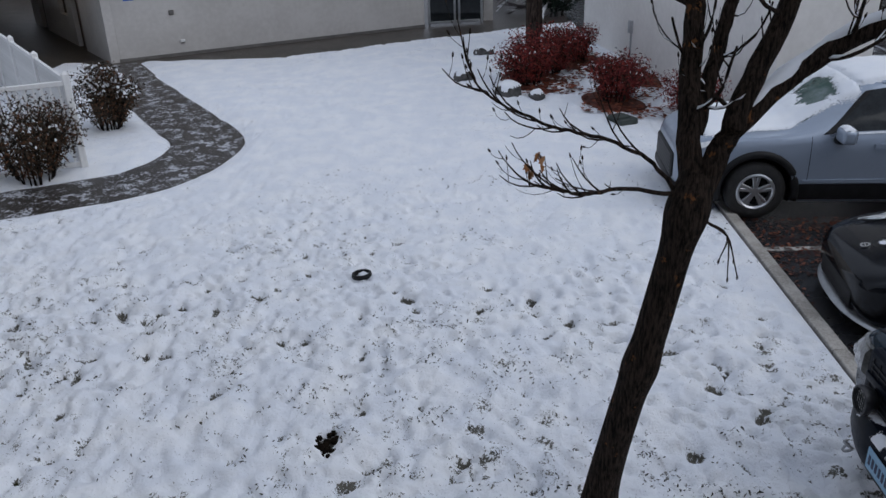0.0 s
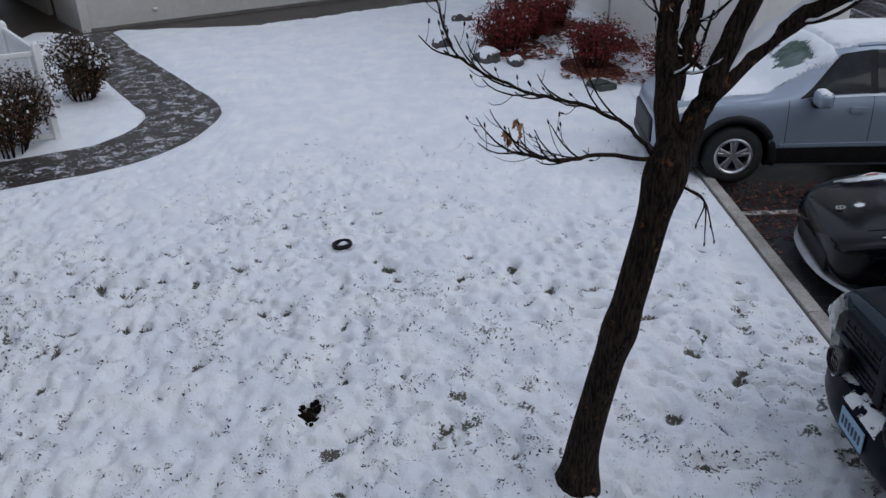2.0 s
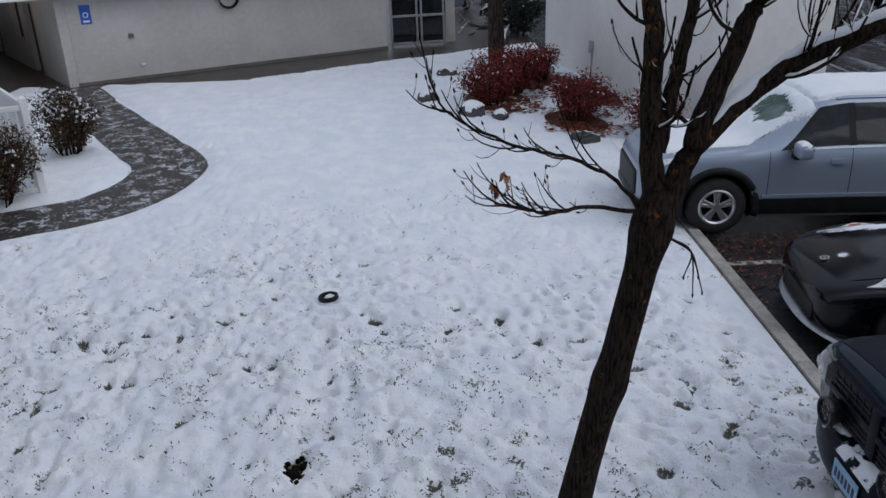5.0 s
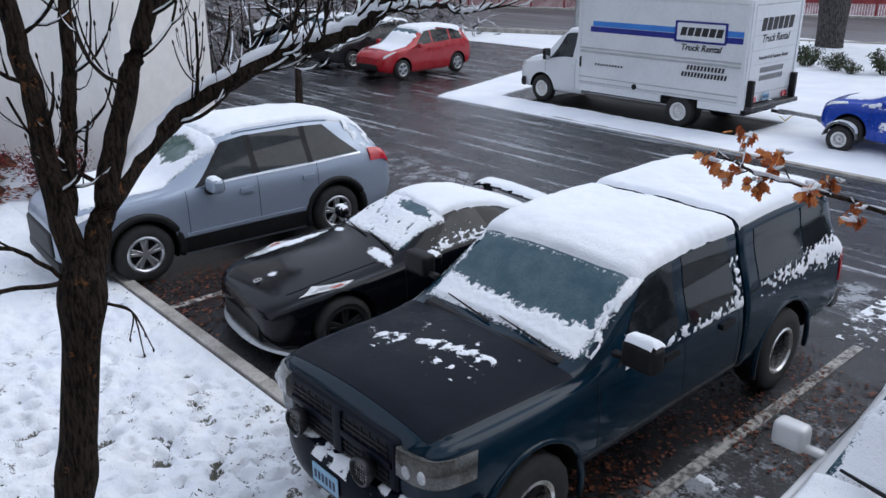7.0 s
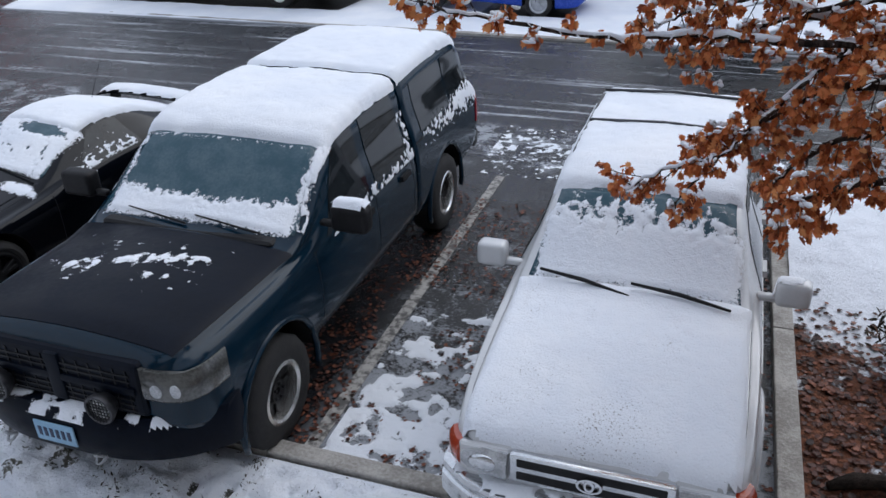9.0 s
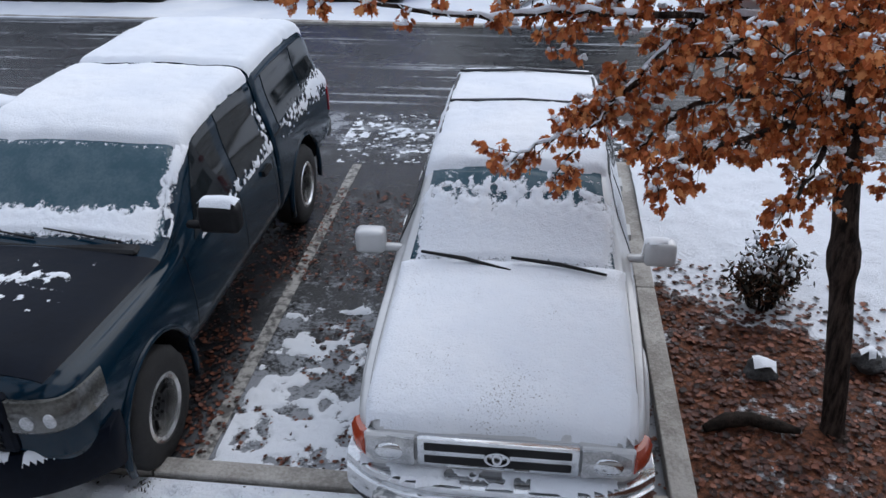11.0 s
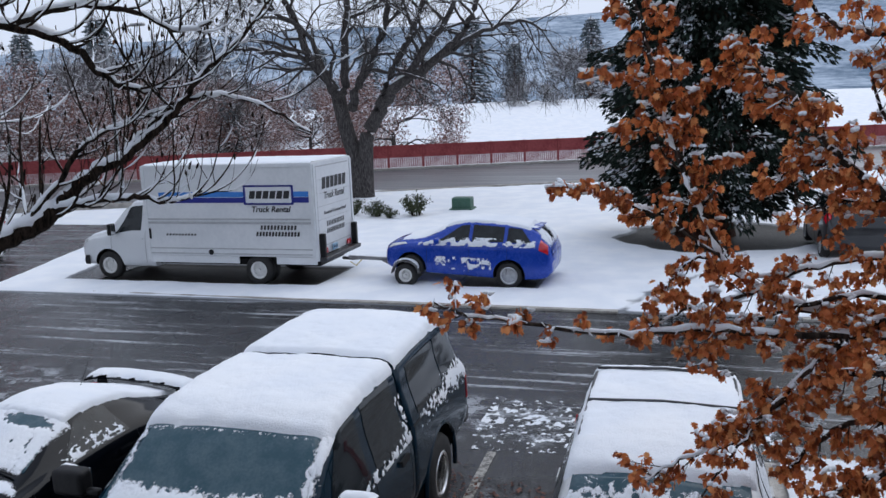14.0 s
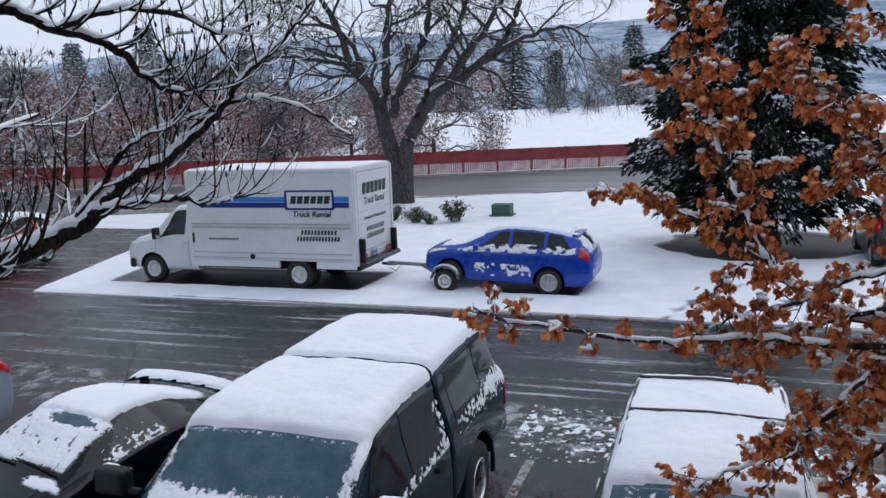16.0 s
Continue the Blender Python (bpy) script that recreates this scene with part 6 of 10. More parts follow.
def build_box_hatch():
    rows = [(y, w, zb, zs + (0.05 if 0.5 < y < 3.9 else 0), zt, wt + (0.08 if y > 1.5 else 0.04), cr) for y, w, zb, zs, zt, wt, cr in hatch_rows(1.60, .90, 4.1, 0.02)]
    sh = Shell(rows)
    X, Y = -21.25, 16.35
    car, body = build_car("boxy_hatchback", "bright red boxy hatchback with snow on its roof", pose(X, Y, 0, 0, 0, 3), sh, M_red, (0.80, 3.37), 0.325, 0.21, 0.90, 0.22)
    dress(car, sh, M_red, (1.15, 1.80), [(1.35, 2.15, 2.15, 1.92), (2.22, 3.00, 3.00, 2.22), (3.08, 3.66, 3.5, 3.08)], (3.72, 3.93), (0.90, 1.42, 1.0),
          head=[(0.12, 4.1), (0.55, 4.2), (0.5, 4.9), (0.16, 5.2)], tail=[(3.74, 3.9), (3.98, 3.9), (3.95, 5.2), (3.76, 5.2)], seams=(1.12, 2.18, 3.08), handles=(2.04, 2.92))
    bm = bmesh.new()
    box(bm, -0.5, 0.5, -0.03, 0.08, 0.32, 0.52, 0.04, 2)
    part("grille", bm, M_black, car, smooth=True, sharp=40)
    tg = world_targets(car, ("body", "windscreen", "side_window", "rear_window"))
    snow_on(tg, (X - .9, X + .9, Y + 1.6, Y + 3.9), rect_mask(X - .66, X + .58, Y + 1.78, Y + 3.72, 0.04, 121), 0.05, "boxy_roof_snow", "snow on the red hatchback's roof", 0.045, seed=121)
    snow_on(tg, (X - .9, X + .9, Y + .3, Y + 1.8), rect_mask(X - .6, X + .64, Y + .5, Y + 1.6, 0.06, 122), 0.03, "boxy_hood_snow", "snow on the red hatchback's hood", 0.045, seed=122)
    # further cars in the same row and beyond
    shared = {}
    for name, label, paint, m in (("dark_saloon", "charcoal hatchback parked beside a red one", M_char, pose(-24.4, 16.6, 0, 0, 0, 3)),
                                  ("grey_hatchback", "silver hatchback parked further along the row", M_silver, pose(-27.6, 16.8, 0, 0, 0, 3)),
                                  ("black_hatchback", "black hatchback parked further along the row", M_black_paint, pose(-30.8, 17.0, 0, 0, 0, 3)),
                                  ("far_black_car", "dark car parked beyond the passage", M_char, pose(-37.5, 4.6, 0, 0, 0, 80)),
                                  ("far_silver_car", "silver car parked beyond the passage", M_silver, pose(-34.4, -0.6, 0, 0, 0, 62)),
                                  ("far_dark_car", "dark car with a snowy roof parked near an evergreen", M_char, pose(4.35, 25.5, 0, 0, 0, 180))):
        car, body = build_car(name, label, m, sh, paint, (0.80, 3.37), 0.325, 0.21, 0.90, 0.22, ny=40)
        dress(car, sh, paint, (1.15, 1.80), [(1.35, 2.15, 2.15, 1.92), (2.22, 3.00, 3.00, 2.22), (3.08, 3.66, 3.5, 3.08)], (3.72, 3.93), (0.90, 1.42, 1.0),
              head=[(0.12, 4.1), (0.55, 4.2), (0.5, 4.9), (0.16, 5.2)], tail=[(3.74, 3.9), (3.98, 3.9), (3.95, 5.2), (3.76, 5.2)])
        tg = world_targets(car, ("body", "windscreen"))
        c = m @ Vector((0, 2.1, 0))
        L = Matrix(m).inverted()
        def in_car(x, y, L=L):
            lx, ly = L[0][0] * x + L[0][1] * y + L[0][3], L[1][0] * x + L[1][1] * y + L[1][3]
            return np.maximum(np.minimum(0.66 - abs(lx), np.minimum(ly - 1.75, 3.7 - ly)), np.minimum(0.62 - abs(lx), np.minimum(ly - 0.4, 1.5 - ly))) + 0.06 * (fbm(x, y, 5, 3, 130) - 0.5)
        snow_on(tg, (c.x - 2.3, c.x + 2.3, c.y - 2.3, c.y + 2.3), in_car, 0.05, "far_car_snow", "snow on a parked car's roof and hood", 0.06, seed=130)


build_box_hatch()


# ---- box truck ----
M_truck_white = simple("white_truck_panel", (0.62, 0.64, 0.66), (0.70, 0.715, 0.73), 1.2, 0.45, bump=0.05, rough2=0.55)
# shaded grey copy of the white for rails and door gaps; plain grey elsewhere
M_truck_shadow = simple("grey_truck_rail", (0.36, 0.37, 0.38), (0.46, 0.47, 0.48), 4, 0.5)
M_stripe_dark = simple("deep_blue_stripe", (0.006, 0.014, 0.19), (0.010, 0.02, 0.24), 5, 0.45)
M_stripe_light = simple("bright_blue_stripe", (0.03, 0.18, 0.55), (0.04, 0.22, 0.62), 5, 0.45)
M_letter = simple("black_lettering", (0.012, 0.012, 0.014), (0.02, 0.02, 0.022), 9, 0.5)


def lettering(parent, text, size, m, material, shear=0.25):
    """Raised lettering as a mesh."""
    cu = bpy.data.curves.new("lettering", "FONT")
    cu.body, cu.size, cu.extrude, cu.shear, cu.offset = text, size, 0.003, shear, size * 0.025
    cu.align_x, cu.align_y = "CENTER", "CENTER"
    tmp = bpy.data.objects.new("tmp", cu)
    scene.collection.objects.link(tmp)
    bpy.context.view_layer.update()
    me = bpy.data.meshes.new_from_object(tmp.evaluated_get(bpy.context.evaluated_depsgraph_get()))
    bpy.data.objects.remove(tmp)
    me.materials.clear()
    me.materials.append(material)
    ob = new("lettering", me)
    ob.parent, ob.matrix_basis = parent, m
    return ob


def build_truck():
    # local frame: nose at y = 0, rearwards +y, the side towards the drive +x
    T = pose(-15.98, 18.50, 0, 0, 0, -90)
    sh = Shell([(0.37, .66, .50, .78, .96, .58, .03), (0.43, .80, .44, .86, 1.03, .68, .03), (0.57, .90, .40, .96, 1.12, .74, .03), (0.90, .96, .38, 1.06, 1.22, .78, .03), (1.18, .98, .37, 1.10, 1.28, .79, .03), (1.32, .98, .37, 1.13, 1.36, .79, .03),
                (1.90, .98, .37, 1.2, 1.94, .70, .05), (2.15, .98, .37, 1.22, 2.06, .70, .05), (2.7, .98, .37, 1.22, 2.09, .71, .05), (2.77, .98, .37, 1.22, 2.09, .71, .05)])
    car, body = build_car("box_truck", "white rental box truck with blue stripes, parked in snow", T, sh, M_white_paint, (1.34,), 0.375, 0.23, 0.97, 0.225, "steel", M_dirtywhite)
    car["category"] = "truck"
    dress(car, sh, M_white_paint, (1.36, 1.90), [(1.60, 2.40, 2.40, 2.02)], None, (0.98, 1.64, 1.22), head=[(0.40, 3.9), (0.71, 4.0), (0.67, 4.7), (0.43, 5.0)], seams=(1.46, 2.52), handles=(2.36,), mirror_size=(0.22, 0.12, 0.30), mirror_paint=M_black)
    bm = bmesh.new()
    sec = [(0.0, .40), (-0.06, .42), (-0.07, .52), (-0.04, .62), (0.0, .64), (0.10, .64), (0.10, .40)]
    rows = []
    for x in np.linspace(-0.98, 0.98, 21):
        back = 0.37 + 0.30 * abs(x) ** 3.2
        rows.append([bm.verts.new((x, y + back, z)) for y, z in sec])
    for p, q in zip(rows, rows[1:]):
        for k in range(len(sec)):
            bm.faces.new((p[k], p[(k + 1) % len(sec)], q[(k + 1) % len(sec)], q[k]))
    bm.faces.new(rows[0]); bm.faces.new(rows[-1][::-1])
    bmesh.ops.recalc_face_normals(bm, faces=bm.faces)
    part("front_bumper", bm, M_black, car, "black front bumper", smooth=True, sharp=40)
    # cargo box
    W, y0, y1, zb, zt = 1.20, 2.78, 7.52, 0.60, 3.03
    bm = bmesh.new()
    box(bm, -W, W, y0, y1, zb + 0.12, zt, 0.03, 2)
    cargo = part("cargo_box", bm, M_truck_white, car, "white ribbed cargo box")
    # skirts with a gap for the rear wheel
    for a, b in ((y0 + 0.02, 5.38), (6.42, y1 - 0.02)):
        for s in (1, -1):
            bm = bmesh.new()
            box(bm, s * W - s * 0.032 - 0.028, s * W - s * 0.032 + 0.028, a, b, zb - 0.06, zb + 0.117, 0.006, 1)
            part("skirt", bm, M_truck_white, cargo)
    for z0, z1, out in ((1.54, 1.60, 0.012), (1.64, 1.68, 0.012), (zt - 0.10, zt - 0.01, 0.018), (zb + 0.17, zb + 0.20, 0.010), (zb + 0.30, zb + 0.33, 0.010)):
        bm = bmesh.new()
        box(bm, W - 0.01, W + out, y0 + 0.03, y1 - 0.06, z0, z1, 0.004, 1)
        part("side_rail", bm, M_truck_white if z1 > 2 else M_truck_shadow, cargo)
    for y in (y0 + 0.012, y1 - 0.07):
        bm = bmesh.new()
        box(bm, W - 0.02, W + 0.022, y - 0.03, y + 0.07, zb, zt - 0.02, 0.012, 2)
        part("corner_post", bm, M_truck_white, cargo)
    # livery
    stripes = thing("livery", "", "")
    stripes.parent = car
    bm = bmesh.new(); box(bm, W - 0.005, W + 0.004, y0 + 0.45, y1 - 0.12, 2.21, 2.34)
    part("stripe", bm, M_stripe_light, stripes, "bright blue stripe")
    bm = bmesh.new(); box(bm, W - 0.005, W + 0.004, y0 + 0.38, y1 - 0.12, 2.07, 2.20)
    part("stripe", bm, M_stripe_dark, stripes, "deep blue stripe")
    bm = bmesh.new(); box(bm, W - 0.005, W + 0.009, 5.66, 7.00, 2.02, 2.50, 0.03, 3)
    part("badge_frame", bm, M_stripe_dark, stripes, "blue framed badge")
    bm = bmesh.new(); box(bm, W - 0.003, W + 0.0125, 5.71, 6.95, 2.06, 2.46, 0.02, 3)
    part("badge_field", bm, M_truck_white, stripes)
    for k in range(6):
        x = 5.80 + k * 0.185
        bm = bmesh.new()
        prism(bm, [(x, 2.17), (x + 0.15, 2.17), (x + 0.19, 2.36), (x + 0.04, 2.36)], 0.006, Matrix(((0, 0, 1, W + 0.011), (1, 0, 0, 0), (0, 1, 0, 0), (0, 0, 0, 1))))
        part("badge_bar", bm, M_letter, stripes)
    side = Matrix(((0, 0, 1, W + 0.004), (1, 0, 0, 0), (0, 1, 0, 0), (0, 0, 0, 1)))
    lettering(stripes, "Truck Rental", 0.20, side @ pose(6.36, 1.90, 0), M_letter)
    bm = bmesh.new()
    for a, b, z in ((6.05, 7.05, 1.40), (5.92, 7.12, 1.24), (3.35, 4.25, 1.24)):
        n = int((b - a) / 0.085)
        for k in range(n):
            x = a + k * (b - a) / n
            prism(bm, [(x, z), (x + 0.055, z), (x + 0.075, z + (0.11 if z > 1.23 and a > 5 else 0.05)), (x + 0.02, z + (0.11 if a > 5 else 0.05))], 0.004, side)
    tagged(part("small_print", bm, M_letter, stripes), kind="stuff")
    # rear: roll door, frame, bars
    bm = bmesh.new()
    box(bm, -1.0, 1.0, y1 - 0.02, y1 + 0.002, 0.93, 2.92)
    door = part("roll_door", bm, M_truck_shadow, car, "white roll-up rear door")
    for k in range(6):
        bm = bmesh.new()
        box(bm, -1.0, 1.0, y1 + 0.001, y1 + 0.012, 0.95 + k * 0.325, 1.265 + k * 0.325, 0.004, 1)
        part("slat", bm, M_truck_white, door)
    rear = Matrix(((-1, 0, 0, 0), (0, 0, 1, y1 + 0.013), (0, 1, 0, 0), (0, 0, 0, 1)))
    for k in range(6):
        x = -0.72 + k * 0.25
        bm = bmesh.new()
        prism(bm, [(x, 2.34), (x + 0.20, 2.34), (x + 0.25, 2.62), (x + 0.05, 2.62)], 0.006, rear)
        part("badge_bar", bm, M_letter, door)
    lettering(door, "Truck Rental", 0.24, rear @ pose(0, 2.16, 0), M_letter)
    lettering(door, "Household & Business Rental", 0.115, rear @ pose(0, 1.74, 0), M_letter)
    bm = bmesh.new()
    for z in (1.40, 1.22):
        for k in range(11):
            x = -0.55 + k * 0.10
            prism(bm, [(x, z), (x + 0.06, z), (x + 0.085, z + 0.12), (x + 0.025, z + 0.12)], 0.004, rear)
    tagged(part("small_print", bm, M_letter, door), kind="stuff")
    for x in (-1.12, 1.12):
        bm = bmesh.new()
        box(bm, x - 0.05, x + 0.05, y1 - 0.02, y1 + 0.03, 0.62, 2.98, 0.012, 2)
        part("door_post", bm, M_truck_white, car)
    bm = bmesh.new()
    box(bm, -1.1, 1.1, y1 - 0.02, y1 + 0.22, 0.60, 0.70, 0.015, 1)
    part("step_bumper", bm, M_darksteel, car, "dark steel rear step")
    for x in (-1.0, 1.0):
        bm = bmesh.new()
        box(bm, x - 0.06, x + 0.06, y1 + 0.02, y1 + 0.16, 0.68, 1.28, 0.015, 1)
        part("dock_post", bm, M_black, car)
    for x in (-0.72, 0.72):
        bm = bmesh.new()
        box(bm, x - 0.11, x + 0.11, y1 + 0.02, y1 + 0.05, 0.74, 0.88, 0.012, 1)
        part("tail_lamp", bm, M_redlens, car, "red tail lamp")
    plate_part(car, pose(0.2, y1 + 0.05, 0.84, 0, 0, 180))
    bm = bmesh.new(); box(bm, -0.75, 0.75, 2.6, 7.4, 0.42, 0.60, 0.02, 1)
    part("chassis", bm, M_black, car, "black chassis rails")
    bm = bmesh.new(); tube(bm, [(0, y1 + 0.15, 0.50), (0, y1 + 0.45, 0.48), (0, y1 + 0.62, 0.50)], 0.04)
    part("hitch", bm, M_darksteel, car)
    for s in (1, -1):
        wheel(car, pose(s * 1.06, 5.90, .375, 0, 0, 0 if s > 0 else 180), .375, .23, .225, "steel", M_dirtywhite)
        wheel(car, pose(s * 0.80, 5.90, .375, 0, 0, 0 if s > 0 else 180), .375, .23, .225, "steel", M_dirtywhite)
    bm = bmesh.new(); rod(bm, (W - 0.05, 4.62, zb + 0.22), (W + 0.016, 4.62, zb + 0.22), 0.07, seg=20)
    part("fuel_cap", bm, M_black, car)
    bm = bmesh.new(); box(bm, W - 0.02, W + 0.02, y0 + 0.05, y0 + 0.13, 1.15, 1.42, 0.02, 2)
    part("grab_handle", bm, M_black, car)
    tg = world_targets(car, ("cargo_box", "body"))
    snow_on([o for o in tg if o.name.startswith("cargo")], (-13.3, -8.3, 17.2, 19.8), rect_mask(-13.18, -8.49, 17.33, 19.68, 0.02, 141), 0.03, "truck_roof_snow", "snow on the box truck's roof", 0.06, seed=141)
    snow_on([o for o in tg if o.name.startswith("body")], (-15.9, -13.3, 17.5, 19.5), lambda x, y: np.maximum(rect_mask(-15.25, -14.7, 17.75, 19.25, 0.06, 142)(x, y), rect_mask(-13.95, -13.2, 17.8, 19.2, 0.05, 143)(x, y)), 0.03, "cab_snow", "snow on the truck's hood and cab roof", 0.05, seed=142)


build_truck()


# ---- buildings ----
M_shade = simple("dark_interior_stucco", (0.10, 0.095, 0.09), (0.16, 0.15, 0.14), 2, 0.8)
M_doorwood = simple("brown_door", (0.10, 0.06, 0.04), (0.15, 0.10, 0.07), 3, 0.5, bump=0.2)
M_window = glass_material("dark_window_glass", (0.01, 0.012, 0.014), 0.02)
M_sign_blue = simple("blue_sign", (0.01, 0.09, 0.42), (0.015, 0.11, 0.48), 8, 0.4)
M_green_bin = simple("green_bin_plastic", (0.01, 0.10, 0.085), (0.015, 0.13, 0.11), 5, 0.5)
M_lamp_glow = Nodes("lit_lamp").m
M_lamp_glow.node_tree.nodes["Principled BSDF"].inputs["Emission Color"].default_value = (1.0, 0.75, 0.4, 1)
M_lamp_glow.node_tree.nodes["Principled BSDF"].inputs["Emission Strength"].default_value = 5.0


def frame_m(a, b, z=0.0):
    """A frame with x along a to b and z up."""
    d = Vector((b[0] - a[0], b[1] - a[1]))
    return pose(a[0], a[1], z, 0, 0, math.degrees(math.atan2(d.y, d.x))), d.length


def motel():
    C, E = (-21.47, -9.54), (-26.35, -1.35)
    m, L = frame_m(E, C)         # outer side towards the lawn is +y of this frame... checked by its normal below
    h = thing("motel_wing", "off-white stucco motel wing with a dark plinth", "building", m)
    bm = bmesh.new()
    box(bm, 0, L, -0.25, 0.0, 0.0, 2.36, 0.01, 1)
    part("wall", bm, M_wall, h)
    bm = bmesh.new()
    box(bm, 0, L + 0.02, 0.0, 0.02, 0.0, 0.10, 0.004, 1)
    part("plinth", bm, M_shade, h)
    bm = bmesh.new()
    box(bm, -0.5, L + 1.9, -6.0, 0.55, 2.36, 2.62, 0.02, 1)
    part("balcony_edge", bm, M_whitepaint, h, "white upper balcony edge")
    bm = bmesh.new()
    box(bm, -0.5, L + 1.5, -5.8, -0.3, 2.62, 5.4, 0.02, 1)
    part("upper_storey", bm, M_wall, h)
    bm = bmesh.new()
    prism(bm, [(-1.0, -6.6), (L + 2.0, -6.6), (L + 2.0, 0.6), (-1.0, 0.6)], 0.25, pose(0, 0, 5.4))
    part("roof", bm, M_roofing, h)
    for x, z, w, hh in ((L - 1.55, 1.22, 0.13, 0.12), (L - 1.75, 0.42, 0.13, 0.07)):
        bm = bmesh.new()
        box(bm, x - w / 2, x + w / 2, 0, 0.07, z - hh / 2, z + hh / 2, 0.012, 1)
        part("wall_outlet", bm, M_shade if z > 1 else M_dirtywhite, h)
    bm = bmesh.new()
    box(bm, 0.55, 1.55, 0, 0.03, 1.80, 2.12, 0.008, 1)
    v = part("wall_vent", bm, M_truck_shadow, h, "grey louvred wall vent")
    for k in range(6):
        bm = bmesh.new()
        box(bm, 0.58, 1.52, 0.03, 0.045, 1.83 + 0.047 * k, 1.85 + 0.047 * k)
        part("louvre", bm, M_steel, v)
    # accessibility sign: a plain blue panel with a plain white shape
    bm = bmesh.new()
    box(bm, L - 0.62, L - 0.34, 0, 0.012, 1.62, 2.12, 0.004, 1)
    s = part("parking_sign", bm, M_sign_blue, h, "blue access sign with a white symbol")
    bm = bmesh.new()
    spin(bm, [(0.05, 0), (0.07, 0), (0.07, 0.004), (0.05, 0.004)], 16, pose(L - 0.48, 0.016, 1.86, 90, 0, 0))
    part("symbol", bm, M_whitepaint, s)
    bm = bmesh.new()
    box(bm, L - 0.56, L - 0.40, 0.012, 0.016, 1.67, 1.72)
    part("symbol", bm, M_whitepaint, s)
    # coiled hose on the wall
    bm = bmesh.new()
    for k in range(3):
        tube(bm, [(5.15 + (0.26 + 0.02 * k) * math.cos(a), 0.06 + 0.03 * k, 2.02 + (0.26 + 0.02 * k) * math.sin(a)) for a in np.linspace(0, 6.3, 25)], 0.016)
    tube(bm, [(4.9, 0.05, 2.1), (4.4, 0.06, 2.0), (3.9, 0.06, 2.12), (3.4, 0.06, 2.3)], 0.014)
    bmesh.ops.recalc_face_normals(bm, faces=bm.faces)
    tagged(part("garden_hose", bm, M_black, m=m, smooth=True), "black hose coiled on the motel wall", "hose")

    # the passage side
    D = (-30.0, -15.95)
    m2, L2 = frame_m(C, D)
    h2 = thing("motel_passage", "off-white passage wall with brown doors and windows", "building", m2)
    bm = bmesh.new()
    cuts = [(2.75, 3.75, 0.0, 2.05), (4.5, 5.6, 0.85, 2.0), (8.3, 9.2, 0.0, 2.05)]
    x = 0.0
    for a, b, z0, z1 in cuts:
        box(bm, x, a, 0.0, 0.25, 0, 2.36)
        box(bm, a, b, 0.0, 0.25, z1, 2.36)
        if z0 > 0:
            box(bm, a, b, 0.0, 0.25, 0, z0)
        x = b
    box(bm, x, L2, 0.0, 0.25, 0, 2.36)
    part("wall", bm, M_wall, h2)
    for a, b, z0, z1 in cuts:
        bm = bmesh.new()
        for p in ((a, a + 0.07, z0, z1), (b - 0.07, b, z0, z1), (a + 0.07, b - 0.07, z1 - 0.07, z1)):
            box(bm, p[0], p[1], -0.02, 0.12, p[2], p[3], 0.006, 1)
        f = part("door_frame" if z0 == 0 else "window_frame", bm, M_brown, h2)
        bm = bmesh.new()
        box(bm, a + 0.07, b - 0.07, 0.06, 0.10, z0, z1 - 0.07, 0.004, 1)
        part("door_leaf" if z0 == 0 else "pane", bm, M_doorwood if z0 == 0 else M_window, f)
        if z0 == 0:
            bm = bmesh.new()
            bmesh.ops.create_uvsphere(bm, u_segments=10, v_segments=6, radius=0.035, matrix=Matrix.Translation((a + 0.16, 0.0, 1.0)))
            part("door_knob", bm, M_steel, f)
    bm = bmesh.new()
    box(bm, 2.2, 2.42, -0.03, 0.0, 1.15, 1.40, 0.01, 1)
    part("letter_box", bm, M_black, h2)
    # the upper floor runs on over the passage
    bm = bmesh.new()
    box(bm, 0.45, L2 + 15, 0.25, 7.6, 2.80, 3.0, 0.01, 1)
    part("passage_ceiling", bm, M_wall, h2)
    bm = bmesh.new()
    box(bm, 0.6, L2 + 15, 0.25, 7.4, 3.0, 5.3, 0.01, 1)
    part("upper_storey", bm, M_wall, h2)
    bm = bmesh.new()
    box(bm, 7.5, L2 + 9, 5.0, 5.25, 0, 2.79, 0.01, 1)
    part("facing_wall", bm, M_wall, h2)
    stair = thing("stair", "dark steel stair under the covered passage", "stair", m2 @ pose(6.8, 3.4, 0))
    for k in range(9):
        bm = bmesh.new()
        box(bm, 0.27 * k, 0.27 * k + 0.29, 0, 1.1, 0.22 + 0.24 * k, 0.26 + 0.24 * k, 0.006, 1)
        part("tread", bm, M_darksteel, stair)
    for y in (0.0, 1.1):
        bm = bmesh.new()
        tube(bm, [(0, y, 0.9), (2.4, y, 3.0)], 0.025)
        tube(bm, [(0, y, 0.1), (2.4, y, 2.25)], 0.05)
        for k in range(6):
            tube(bm, [(0.4 * k, y, 0.2 + 0.36 * k), (0.4 * k, y, 0.95 + 0.35 * k)], 0.012)
        part("handrail", bm, M_black, stair)
    # the facing wing, in the shade beyond
    m3, L3 = frame_m((-40, -18), (-44, -31))
    h3 = thing("far_wing", "shaded far wing of the motel behind the pool", "building", m3)
    bm = bmesh.new()
    box(bm, -8, L3 + 6, -4, 0, 0, 5.5)
    part("wall", bm, M_wall, h3)
    for k in range(4):
        bm = bmesh.new()
        box(bm, -4 + 4.2 * k, -2.9 + 4.2 * k, 0.0, 0.03, 0.05, 2.05)
